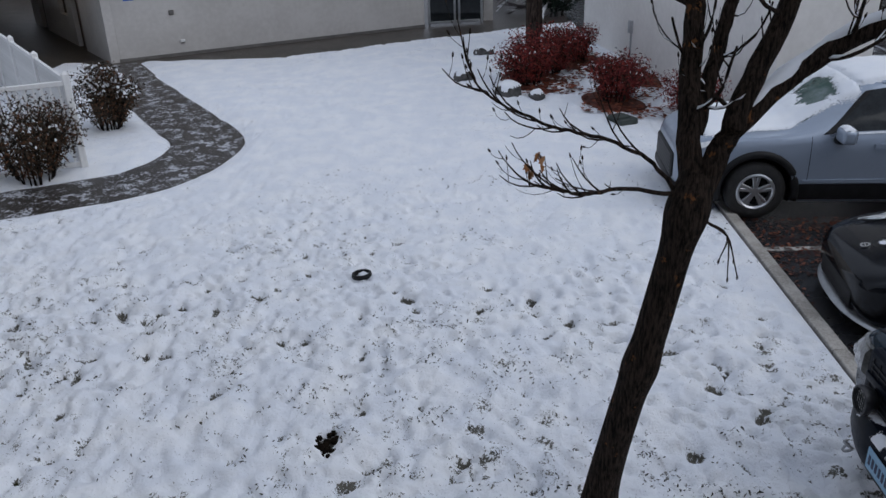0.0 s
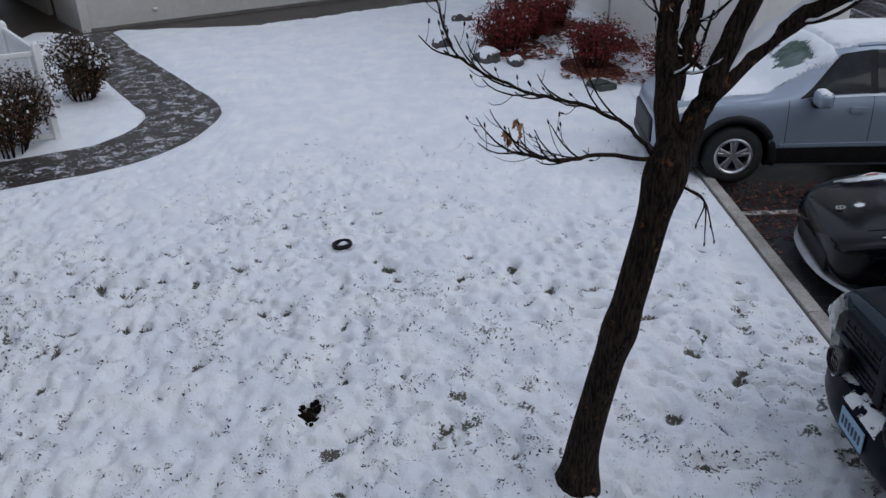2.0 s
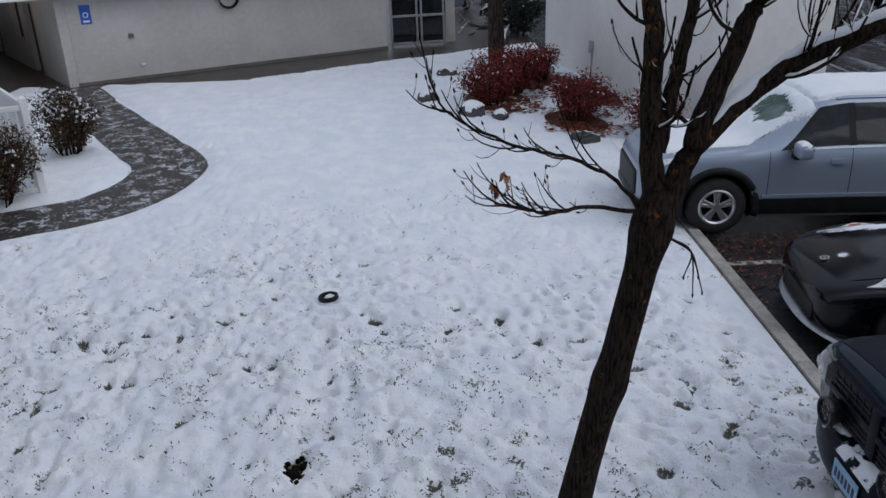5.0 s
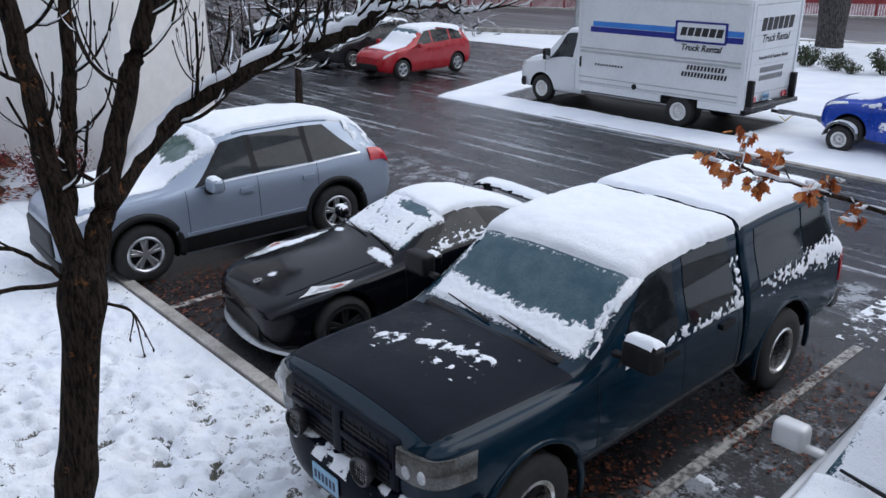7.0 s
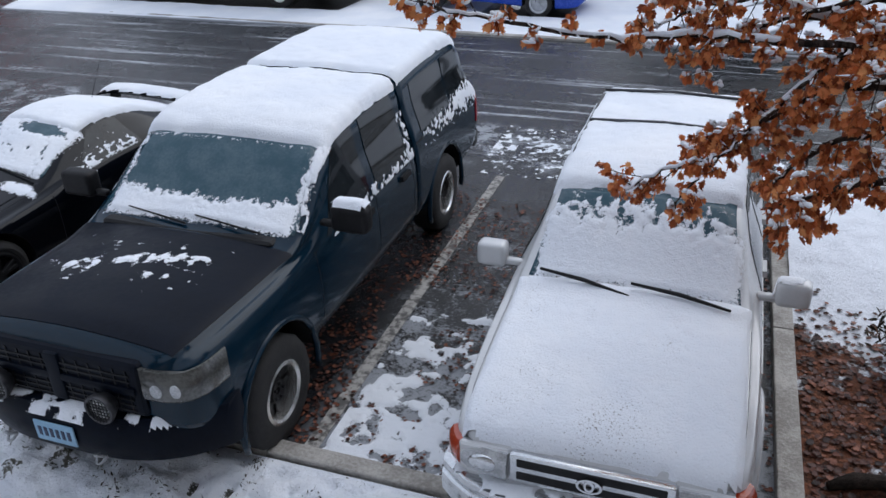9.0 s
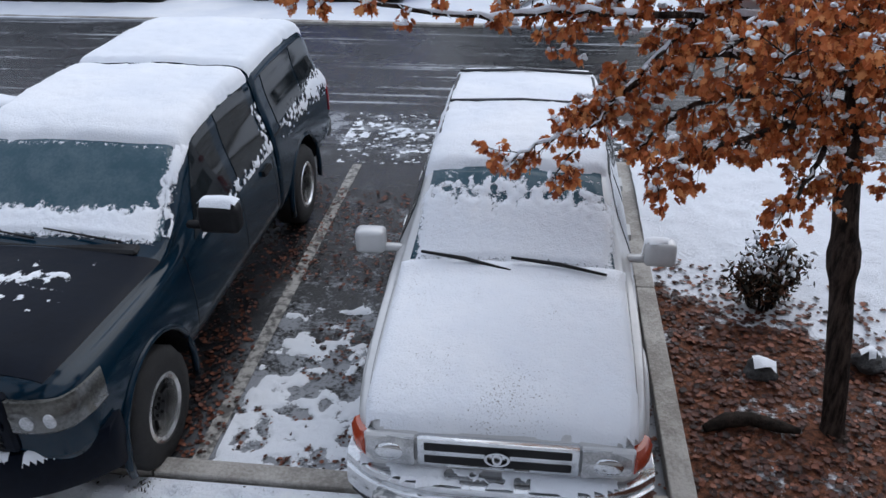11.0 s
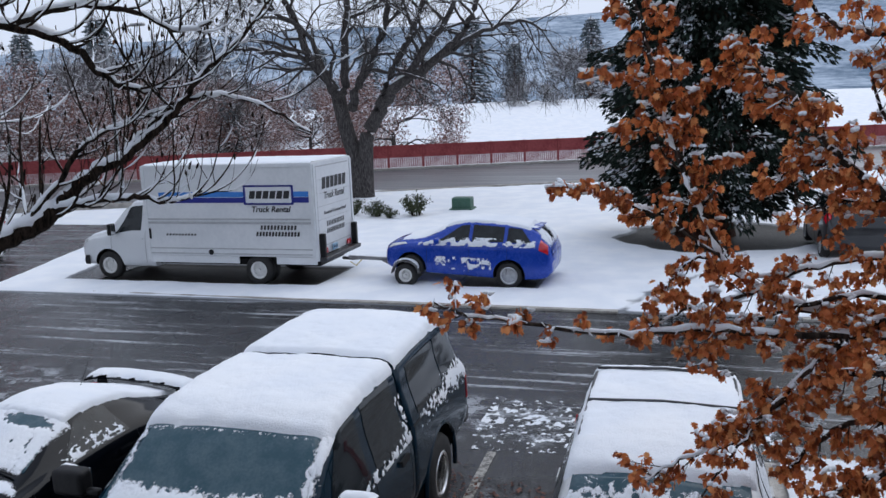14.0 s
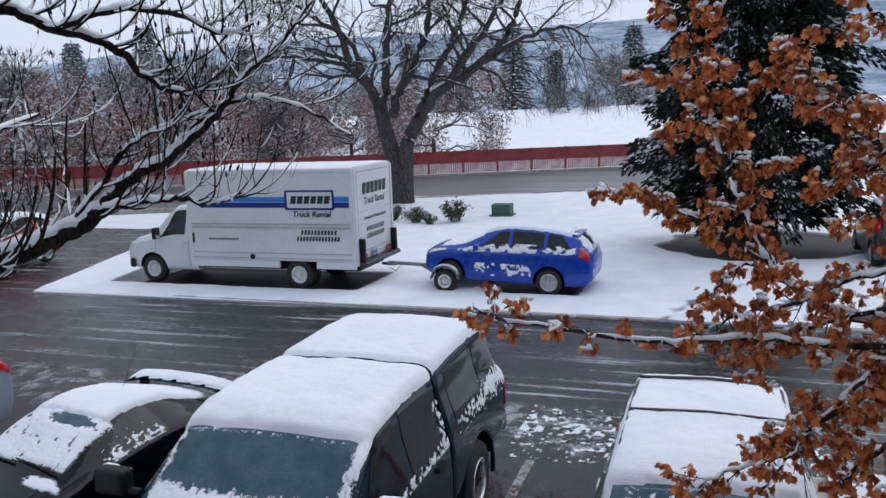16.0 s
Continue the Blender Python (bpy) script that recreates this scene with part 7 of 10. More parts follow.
        part("door_leaf", bm, M_doorwood, h3)
    # ceiling lamps under the balcony
    for p in ((-22.6, -11.5), (-25.2, -13.2)):
        bm = bmesh.new()
        spin(bm, [(0.02, 0), (0.13, 0), (0.12, -0.07), (0.02, -0.09)], 16)
        lamp = part("ceiling_lamp", bm, M_lamp_glow, m=pose(p[0], p[1], 2.36), smooth=True)
        tagged(lamp, "warm lit ceiling lamp under the balcony", "lamp", group="passage lamps")
    # glazed end lobby
    g = thing("glass_lobby", "metal-framed glass lobby door at the wall's end", "door", pose(-26.5, -1.2, 0, 0, 0, 102))
    for x in (0.0, 0.85, 1.0, 1.75):
        bm = bmesh.new()
        box(bm, x - 0.035, x + 0.035, -0.035, 0.035, 0, 2.36, 0.006, 1)
        part("mullion", bm, M_steel, g)
    for z in (0.12, 1.0, 2.2):
        bm = bmesh.new()
        box(bm, 0.03, 1.72, -0.03, 0.03, z - 0.04, z + 0.04, 0.006, 1)
        part("rail", bm, M_steel, g)
    bm = bmesh.new()
    box(bm, 0.03, 1.72, -0.006, 0.006, 0.12, 2.2)
    part("pane", bm, M_window, g)
    bm = bmesh.new()
    box(bm, -0.16, 0.16, -0.16, 0.16, 0, 2.4, 0.01, 1)
    tagged(part("lobby_pillar", bm, M_wall, m=pose(-27.6, 0.75, 0)), "off-white stucco pillar beside the lobby", "pillar", kind="structure")


motel()

# paved ground round the motel and the pool deck
paving = sheet("paving", np.linspace(-60, -10, 60), np.linspace(-40, 3.4, 60), lambda x, y: 0.012 + 0 * x, M_wetwalk,
               keep=lambda x, y: (far_line(x, y) < 0.9) | (y < -7.6 - 0.0 * x))
tagged(paving, "wet concrete walkway along the motel", "walkway", kind="structure")
def deck_material():
    n = Nodes("slushy_pool_deck").world()
    f = n.math("ADD", n.math("MULTIPLY", n.noise(0.9, 5, 0.6), 0.65), n.math("MULTIPLY", n.noise(14, 4, 0.7), 0.35))
    wet = n.mix(n.noise(30, 3), (0.035, 0.032, 0.03), (0.10, 0.095, 0.09))
    n.bump(f, 0.5, 0.02)
    return n.done(n.mix(n.ramp(f, 0.49, 0.55), wet, (0.66, 0.69, 0.74)), 0.6, spec=0.2)


deck = sheet("pool_deck", np.linspace(-26, -8.2, 90), np.linspace(-22, -6.0, 80), lambda x, y: 0.045 + 0.03 * (fbm(x, y, 2, 3, 151) - 0.5), deck_material(),
             keep=lambda x, y: ((y + 6.45) < (x + 11.9) * 0.745 - 0.05) & ((y + 6.3) < (x + 11.9) * -2.0 + 0.0) & (strip_side(x, y) > 0.2))
tagged(deck, "pool deck under patchy snow", "deck", kind="structure")


def white_house():
    a, b = (-23.3, 3.42), (-13.3, 5.37)
    m, L = frame_m(a, b)
    h = thing("white_building", "white stucco building end with a snowy roof", "building", m)
    bm = bmesh.new()
    box(bm, 0, L, 0.0, 1.8, 0, 5.2, 0.01, 1)
    part("wall", bm, M_wall_pale, h)
    bm = bmesh.new()
    box(bm, -0.3, L + 0.3, -0.25, 2.0, 5.2, 5.32, 0.02, 1)
    part("fascia", bm, M_whitepaint, h)
    bm = bmesh.new()
    vs = [bm.verts.new(p) for p in ((-0.4, -0.35, 5.32), (L + 0.4, -0.35, 5.32), (L + 0.4, 2.1, 5.32), (-0.4, 2.1, 5.32), (0.5, 0.9, 5.75), (L - 0.5, 0.9, 5.75))]
    for f in ((0, 1, 5, 4), (1, 2, 5), (2, 3, 4, 5), (3, 0, 4), (3, 2, 1, 0)):
        bm.faces.new([vs[k] for k in f])
    bmesh.ops.recalc_face_normals(bm, faces=bm.faces)
    r = part("roof", bm, M_roofing, h)
    bm = bmesh.new()
    box(bm, 3.60, 3.74, -0.09, 0.0, 0.75, 1.05, 0.012, 1)
    box(bm, 3.655, 3.685, -0.04, 0.0, 0.0, 0.75)
    part("meter_box", bm, M_truck_shadow, h, "grey electric box on the wall")
    bpy.context.view_layer.update()
    snow_on([r], (-24.8, -11.5, 2.0, 9.5), lambda x, y: 0.3 + 0 * x, 0.12, "house_roof_snow", "snow covering the white building's roof", 0.2, seed=161)


white_house()
house_bed = sheet("house_bed", np.arange(-25.0, -13.2, 0.12), np.arange(KERB_Y - 0.14, 5.6, 0.1), lambda x, y: 0.075 + 0.05 * (fbm(x, y, 2.0, 4, 45) - 0.5), M_lawn,
                  keep=lambda x, y: y < 3.52 + (x + 23.3) * 0.195)
tagged(house_bed, "snowy bed at the foot of the white building", "planting bed", kind="structure")


# the near building under the camera: a plain wall that closes the place
def near_building():
    m, L = frame_m((-9.5, -8.35), (8.5, 5.85))
    h = thing("near_building", "off-white wall of the near building", "building", m)
    bm = bmesh.new()
    box(bm, 0, L, -4.3, -0.55, 0, 2.7, 0.02, 1)
    part("wall", bm, M_wall, h)
    # upper wall, out of view: dark brown to dull its reflection in car glass
    bm = bmesh.new()
    box(bm, 0, L, -4.0, -1.3, 2.7, 7.0, 0.02, 1)
    part("upper_wall", bm, M_brown, h)
    bm = bmesh.new()
    box(bm, 2.05, 2.30, -0.56, -0.40, 0.0, 1.25, 0.01, 1)
    part("corner_board", bm, M_whitepaint, h)
    return h


near_building()


# ---- pool fence ----
def fence_panel(name, a, b, label, pickets=True, height=1.52, gap=0.125):
    m, L = frame_m(a, b)
    f = thing(name, label, "fence", m)
    n = max(1, round(L / 2.4))
    bm = bmesh.new()
    box(bm, -0.055, 0.055, -0.055, 0.055, 0, height + 0.08, 0.012, 2)
    first = part("post", bm, M_whitepaint, f)
    cap = bmesh.new()
    spin(cap, [(0.075, 0), (0.075, 0.03), (0.02, 0.07), (0.001, 0.075), (0.001, 0)], 4, pose(0, 0, height + 0.08, 0, 0, 45))
    c0 = part("post_cap", cap, M_whitepaint, first)
    for k in range(1, n + 1):
        p = share("post", first, f, pose(L * k / n, 0, 0))
        share("post_cap", c0, p, pose(0, 0, 0))
    for z in ((0.15, height - 0.03) if pickets else (0.1, height)):
        bm = bmesh.new()
        box(bm, 0.05, L - 0.05, -0.03, 0.03, z - 0.04, z + 0.04, 0.008, 1)
        part("rail", bm, M_whitepaint, f)
    if pickets:
        bm = bmesh.new()
        box(bm, -0.014, 0.014, -0.014, 0.014, 0.12, height - 0.02)
        base = part("picket", bm, M_whitepaint, f, m=pose(gap, 0, 0))
        for k in range(2, int(L / gap)):
            share("picket", base, f, pose(gap * k, 0, 0))
    else:
        w = 0.15
        bm = bmesh.new()
        box(bm, 0.003, w - 0.003, -0.012, 0.012, 0.12, height - 0.03, 0.003, 1)
        base = part("board", bm, M_dirtywhite, f, m=pose(0.05, 0, 0))
        for k in range(1, int((L - 0.1) / w)):
            share("board", base, f, pose(0.05 + w * k, 0, 0))
    return f


F0 = (-11.88, -6.30)
fence_panel("picket_fence", F0, (-9.6, -10.9), "white metal picket fence round the pool")
fence_panel("board_fence", F0, (-25.6, -16.7), "white board fence with post caps beside the pool", pickets=False)
fence_panel("far_picket_fence", (-25.6, -16.7), (-24.4, -21.5), "white metal picket fence at the pool's far end")


# pool furniture
def table_round():
    t = thing("pool_table", "round white patio table under a cap of snow", "table", pose(-22.1, -15.6, 0.05))
    bm = bmesh.new()
    spin(bm, [(0.001, 0.70), (0.62, 0.70), (0.65, 0.72), (0.62, 0.75), (0.001, 0.75)], 28)
    part("tabletop", bm, M_whitepaint, t, smooth=True, sharp=40)
    for k in range(4):
        a = 0.785 + k * 1.571
        bm = bmesh.new()
        tube(bm, [(0.5 * math.cos(a), 0.5 * math.sin(a), 0.0), (0.38 * math.cos(a), 0.38 * math.sin(a), 0.4), (0.45 * math.cos(a), 0.45 * math.sin(a), 0.70)], 0.022)
        part("leg", bm, M_whitepaint, t)
    bm = bmesh.new()
    spin(bm, [(0.001, 0.75), (0.60, 0.75), (0.60, 0.78), (0.45, 0.81), (0.001, 0.83)], 28)
    ob = part("table_snow", bm, M_snow, m=pose(-22.1, -15.6, 0.05), smooth=True)
    tagged(ob, "round cap of snow on the patio table", "snow", kind="stuff")


table_round()


def lounger(m, back=35):
    l = thing("sun_lounger", "white plastic sun lounger with snow on it", "lounger", m, group="pool loungers")
    bm = bmesh.new()
    for k in range(9):
        box(bm, -0.30, 0.30, 0.13 * k, 0.13 * k + 0.10, 0.33, 0.36, 0.008, 1)
    part("seat_slats", bm, M_whitepaint, l)
    bm = bmesh.new()
    for k in range(6):
        box(bm, -0.30, 0.30, 0.13 * k, 0.13 * k + 0.10, 0, 0.03, 0.008, 1)
    part("backrest", bm, M_whitepaint, l, m=pose(0, 1.18, 0.33, back, 0, 0))
    for x in (-0.31, 0.31):
        bm = bmesh.new()
        tube(bm, [(x, -0.02, 0.02), (x, 0.05, 0.33), (x, 1.2, 0.34), (x, 1.3, 0.02)], 0.025)
        part("side_frame", bm, M_whitepaint, l)
        bm = bmesh.new()
        tube(bm, [(x, 0.7, 0.34), (x, 0.72, 0.55), (x, 1.15, 0.55), (x, 1.2, 0.34)], 0.022)
        part("armrest", bm, M_whitepaint, l)
    bm = bmesh.new()
    box(bm, -0.28, 0.28, 0.05, 1.1, 0.36, 0.40, 0.02, 2)
    tagged(part("lounger_snow", bm, M_snow, m=m, smooth=True), "snow on a sun lounger's seat", "snow", kind="stuff")


for m in (pose(-20.6, -14.9, 0.05, 0, 0, 120), pose(-20.2, -13.6, 0.05, 0, 0, 115), pose(-21.2, -16.2, 0.05, 0, 0, 120)):
    lounger(m)
lounger(pose(-18.0, -12.1, 0.05, 0, 0, -50), 60)
for k, m in enumerate((pose(-12.6, -9.8, 0.05, 0, 0, 200), pose(-12.2, -11.0, 0.05, 0, 0, 170))):
    c = thing("stacked_chair", "black metal chair beside the pool fence", "chair", m, group="pool chairs")
    bm = bmesh.new()
    box(bm, -0.25, 0.25, -0.25, 0.25, 0.42, 0.46, 0.015, 1)
    part("seat", bm, M_black, c)
    bm = bmesh.new()
    for x in np.linspace(-0.2, 0.2, 5):
        tube(bm, [(x, 0.24, 0.45), (x, 0.32, 0.92)], 0.012)
    tube(bm, [(-0.24, 0.24, 0.44), (-0.24, 0.33, 0.95), (0.24, 0.33, 0.95), (0.24, 0.24, 0.44)], 0.018)
    part("backrest", bm, M_black, c)
    for x in (-0.22, 0.22):
        for y in (-0.22, 0.22):
            bm = bmesh.new()
            rod(bm, (x * 1.1, y * 1.1, 0), (x, y, 0.44), 0.016)
            part("leg", bm, M_black, c)


def bin_green():
    t = thing("litter_bin", "green litter bin with a pale domed lid", "bin", pose(-19.0, -12.45, 0.05))
    bm = bmesh.new()
    spin(bm, [(0.001, 0), (0.27, 0), (0.31, 0.75), (0.33, 0.77), (0.33, 0.82), (0.001, 0.82)], 24)
    part("drum", bm, M_green_bin, t, smooth=True, sharp=40)
    bm = bmesh.new()
    spin(bm, [(0.001, 0.82), (0.31, 0.82), (0.31, 1.0), (0.25, 1.06), (0.001, 1.08)], 24)
    part("lid", bm, M_snow, t, "lid capped with snow", smooth=True, sharp=40)


bin_green()


# ---- road fence and things along the far side ----
M_fence_red = simple("faded_red_fence", (0.22, 0.030, 0.036), (0.36, 0.075, 0.075), 0.9, 0.8, bump=0.2)
M_fence_pale = simple("snow_splashed_fence", (0.30, 0.10, 0.105), (0.58, 0.44, 0.44), 1.4, 0.85, bump=0.2)


def road_fence():
    f = thing("road_fence", "long faded red fence with snow-splashed foot", "fence", ROAD @ Matrix.Translation((0, 14.9, 0.1)))
    bm = bmesh.new()
    box(bm, 0, 2.38, -0.03, 0.03, 0.72, 1.56)
    up = part("panel", bm, M_fence_red, f, m=pose(-70, 0, 0))
    bm = bmesh.new()
    for k in range(16):
        box(bm, 0.15 * k + 0.01, 0.15 * k + 0.135, -0.02, 0.02, 0.05, 0.74)
    lo = part("slats", bm, M_fence_pale, f, m=pose(-70, 0, 0))
    bm = bmesh.new()
    box(bm, -0.06, 0.06, -0.06, 0.06, 0, 1.60, 0.01, 1)
    po = part("post", bm, M_fence_red, f, m=pose(-70, 0, 0))
    for k in range(1, 58):
        m = pose(-70 + 2.4 * k, 0, 0)
        share("panel", up, f, m)
        share("slats", lo, f, m)
        share("post", po, f, m)


road_fence()

# bank and hills beyond the road
bank = sheet("snow_bank", np.linspace(-260, 240, 120), np.concatenate([np.linspace(52, 140, 34), np.linspace(150, 420, 14)]),
             lambda x, y: np.maximum(0.3, 4.4 * step(y - 0.42 * (x + 18), 62, 96)) + 0.8 * (fbm(x, y, 0.03, 3, 171) - 0.5) - 1.2 * (1 - step(y - 0.42 * (x + 18), 56, 61)), M_snow)
tagged(bank, "snowy bank rising beyond the road fence", "bank", kind="structure")


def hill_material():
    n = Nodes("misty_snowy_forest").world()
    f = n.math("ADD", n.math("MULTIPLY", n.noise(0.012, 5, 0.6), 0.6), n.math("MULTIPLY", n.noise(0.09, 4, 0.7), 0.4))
    # distance haze is painted in: pale blue-grey tones for forest and snow
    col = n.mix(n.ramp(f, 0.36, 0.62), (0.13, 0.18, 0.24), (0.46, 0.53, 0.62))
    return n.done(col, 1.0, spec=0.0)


def hill_height(x, y):
    r = step(y, 500, 1150)
    return r * (95 + 90 * (fbm(x, y, 0.0016, 4, 181) - 0.4)) + 4


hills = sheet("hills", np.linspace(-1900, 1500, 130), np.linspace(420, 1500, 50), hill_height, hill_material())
tagged(hills, "misty forested hills dusted with snow", "hills", kind="structure")

for x, y, w, h, d in ((-8.5, 31.3, 0.78, 0.50, 0.6),):
    bm = bmesh.new()
    box(bm, -w / 2, w / 2, -d / 2, d / 2, 0.06, h, 0.03, 2)
    for k in range(7):
        box(bm, -w / 2 + 0.09 + k * 0.1, -w / 2 + 0.13 + k * 0.1, -d / 2 - 0.008, -d / 2 + 0.01, 0.15, h - 0.1)
    box(bm, -w / 2 - 0.08, w / 2 + 0.08, -d / 2 - 0.08, d / 2 + 0.08, 0.0, 0.08, 0.01, 1)
    tagged(part("utility_box", bm, simple("green_utility_paint", (0.03, 0.09, 0.06), (0.05, 0.12, 0.085), 4, 0.6), m=pose(x, y, 0.04)), "green ground-mounted utility box", "utility box")


def lamp_post():
    t = thing("street_lamp", "tall grey street lamp beside the road", "street lamp", pose(-26.5, 33.5, 0))
    bm = bmesh.new()
    rod(bm, (0, 0, 0), (0, 0, 8.0), 0.12, 0.07, 12)
    part("pole", bm, M_steel, t, smooth=True, sharp=40)
    bm = bmesh.new()
    tube(bm, [(0, 0, 7.9), (0.9, -0.2, 8.4), (1.9, -0.4, 8.5)], 0.045)
    part("arm", bm, M_steel, t)
    bm = bmesh.new()
    box(bm, 1.8, 2.5, -0.55, -0.30, 8.42, 8.56, 0.05, 2)
    part("lamp_head", bm, M_steel, t)


lamp_post()

# ---- small things on the lawn ----
bm = bmesh.new()
spin(bm, [(0.093, 0.0), (0.112, 0.0), (0.118, 0.025), (0.112, 0.05), (0.098, 0.055), (0.09, 0.025)], 28)
tagged(part("plastic_ring", bm, M_black, m=pose(-7.57, -1.14, 0.075, 4, -3, 0), smooth=True, sharp=50), "black plastic ring lying in the snow", "ring")
bm = bmesh.new()
box(bm, -0.27, 0.27, -0.18, 0.18, 0.0, 0.12, 0.02, 1)
box(bm, -0.20, 0.16, -0.20, 0.10, 0.11, 0.16, 0.02, 1)
tagged(part("valve_box", bm, simple("dark_green_plastic", (0.02, 0.03, 0.026), (0.04, 0.05, 0.045), 6, 0.6), m=pose(-14.0, 2.95, 0.05, 3, -4, 20)), "dark valve box cover half out of the snow", "valve box")


def stone(m, r, seed):
    bm = bmesh.new()
    bmesh.ops.create_icosphere(bm, subdivisions=3, radius=r)
    for v in bm.verts:
        k = 1 + 0.35 * noise.noise(v.co * 4.5 / r * 0.3 + Vector((seed, 0, 0))) + 0.12 * noise.noise(v.co * 9 + Vector((seed, 0, 0)))
        v.co = Vector((v.co.x * k, v.co.y * k * 0.8, v.co.z * k * 0.55))
    ob = part("stone", bm, M_stone, m=m, smooth=True)
    return tagged(ob, "dark lava stone with snow on top", "stone", group="bed stones")


M_stone = simple("dark_stone", (0.03, 0.03, 0.032), (0.09, 0.088, 0.085), 9, 0.85, bump=0.9, bscale=40)
for k, (x, y, r) in enumerate(((-21.0, 0.47, 0.32), (-18.0, -0.04, 0.30), (-16.4, 0.95, 0.36), (1.75, 5.0, 0.13), (2.6, 5.2, 0.14), (-16.0, 1.5, 0.2))):
    s = stone(pose(x, y, 0.10), r, k * 3.1)
    bpy.context.view_layer.update()
    snow_on([s], (x - r * 1.3, x + r * 1.3, y - r * 1.3, y + r * 1.3), lambda X, Y, x=x, y=y, r=r: r * 0.75 - np.hypot(X - x, Y - y) + 0.15 * (fbm(X, Y, 6, 3, 190) - 0.55), 0.05, "stone_snow", "snow cap on a bed stone", 0.05, seed=190)

for x0, x1, y0, y1, level, scale, seed, depth, bias in snow_beds:
    snow_on([lot], (x0, x1, y0, y1), lambda X, Y: np.minimum(0.45 * (fbm(X, Y, scale, 5, seed) - level + bias(X, Y)), np.minimum(np.minimum(X - x0, x1 - X), np.minimum(Y - y0, y1 - Y)) + 0.1), depth, "ground_snow", "broken crust of snow on the wet asphalt", 0.022, thin=True, seed=seed)

# soil and leaves dug up at the hole
bm = bmesh.new()
rng = random.Random(5)
for k in range(60):
    a, d = rng.uniform(0, 6.28), rng.uniform(0, 0.13)
    s = rng.uniform(0.012, 0.032)
    bmesh.ops.create_icosphere(bm, subdivisions=1, radius=s, matrix=Matrix.Translation((-4.55 + d * math.cos(a) * 1.2, -1.07 + d * math.sin(a), 0.035)))
tagged(part("soil_clods", bm, simple("black_soil", (0.004, 0.003, 0.002), (0.014, 0.010, 0.007), 12, 0.95, spec=0.05)), "dark soil clods round a hole in the snow", "soil", kind="stuff")

# ---- planting bed beside the off-roader ----
bm = bmesh.new()
tube(bm, [(1.22, 4.30, 0.09), (1.38, 4.38, 0.11), (1.55, 4.40, 0.12), (1.74, 4.36, 0.10), (1.86, 4.30, 0.12)], [0.03, 0.055, 0.05, 0.045, 0.02], 8)
bmesh.ops.recalc_face_normals(bm, faces=bm.faces)
tagged(part("fallen_branch", bm, simple("wet_dead_wood", (0.010, 0.008, 0.007), (0.04, 0.03, 0.024), 14, 0.8, bump=0.6, spec=0.1), smooth=True), "dark fallen branch lying in the leaf bed", "branch")

M_bed = Nodes("leafy_mulch").world()
_b = M_bed
_leaf = _b.noise(18, 5, 0.75)
_col = _b.mix(_b.ramp(_leaf, 0.35, 0.65), (0.035, 0.018, 0.012), (0.20, 0.075, 0.04))
_sn = _b.math("ADD", _b.math("MULTIPLY", _b.noise(1.6, 5, 0.6), 0.75), _b.math("MULTIPLY", _b.noise(16, 4, 0.7), 0.3))
_far = _b.math("MULTIPLY", _b.ramp(_b.math("ADD", _b.coord(1), _b.math("MULTIPLY", _b.coord(0), 0.45)), 6.2, 7.6), 0.5)
_s = _b.ramp(_b.math("ADD", _sn, _far), 0.58, 0.66)
_b.bump(_b.math("ADD", _leaf, _b.math("MULTIPLY", _s, 0.8)), 0.9, 0.03)
M_bed = _b.done(_b.mix(_s, _col, (0.78, 0.80, 0.84)), 0.85, spec=0.2)
bed2 = sheet("leaf_bed", np.arange(SIDE_X + 0.16, 14, 0.07), np.arange(0.2, 9.2, 0.07), lambda x, y: 0.05 + 0.10 * (fbm(x, y, 1.1, 4, 201) - 0.5) + 0.04 * (vnoise(x, y, 9, 202) - 0.5) + 0.1 * step(y + x * 0.4, 6.5, 8), M_bed)
tagged(bed2, "planting bed of brown leaves and mulch under patchy snow", "planting bed", kind="structure")
kerb_run("kerb_bed_end", (SIDE_X + 0.1, 9.15), (14, 9.15), 0.17, 0.10, "concrete kerb at the end of the planting bed")


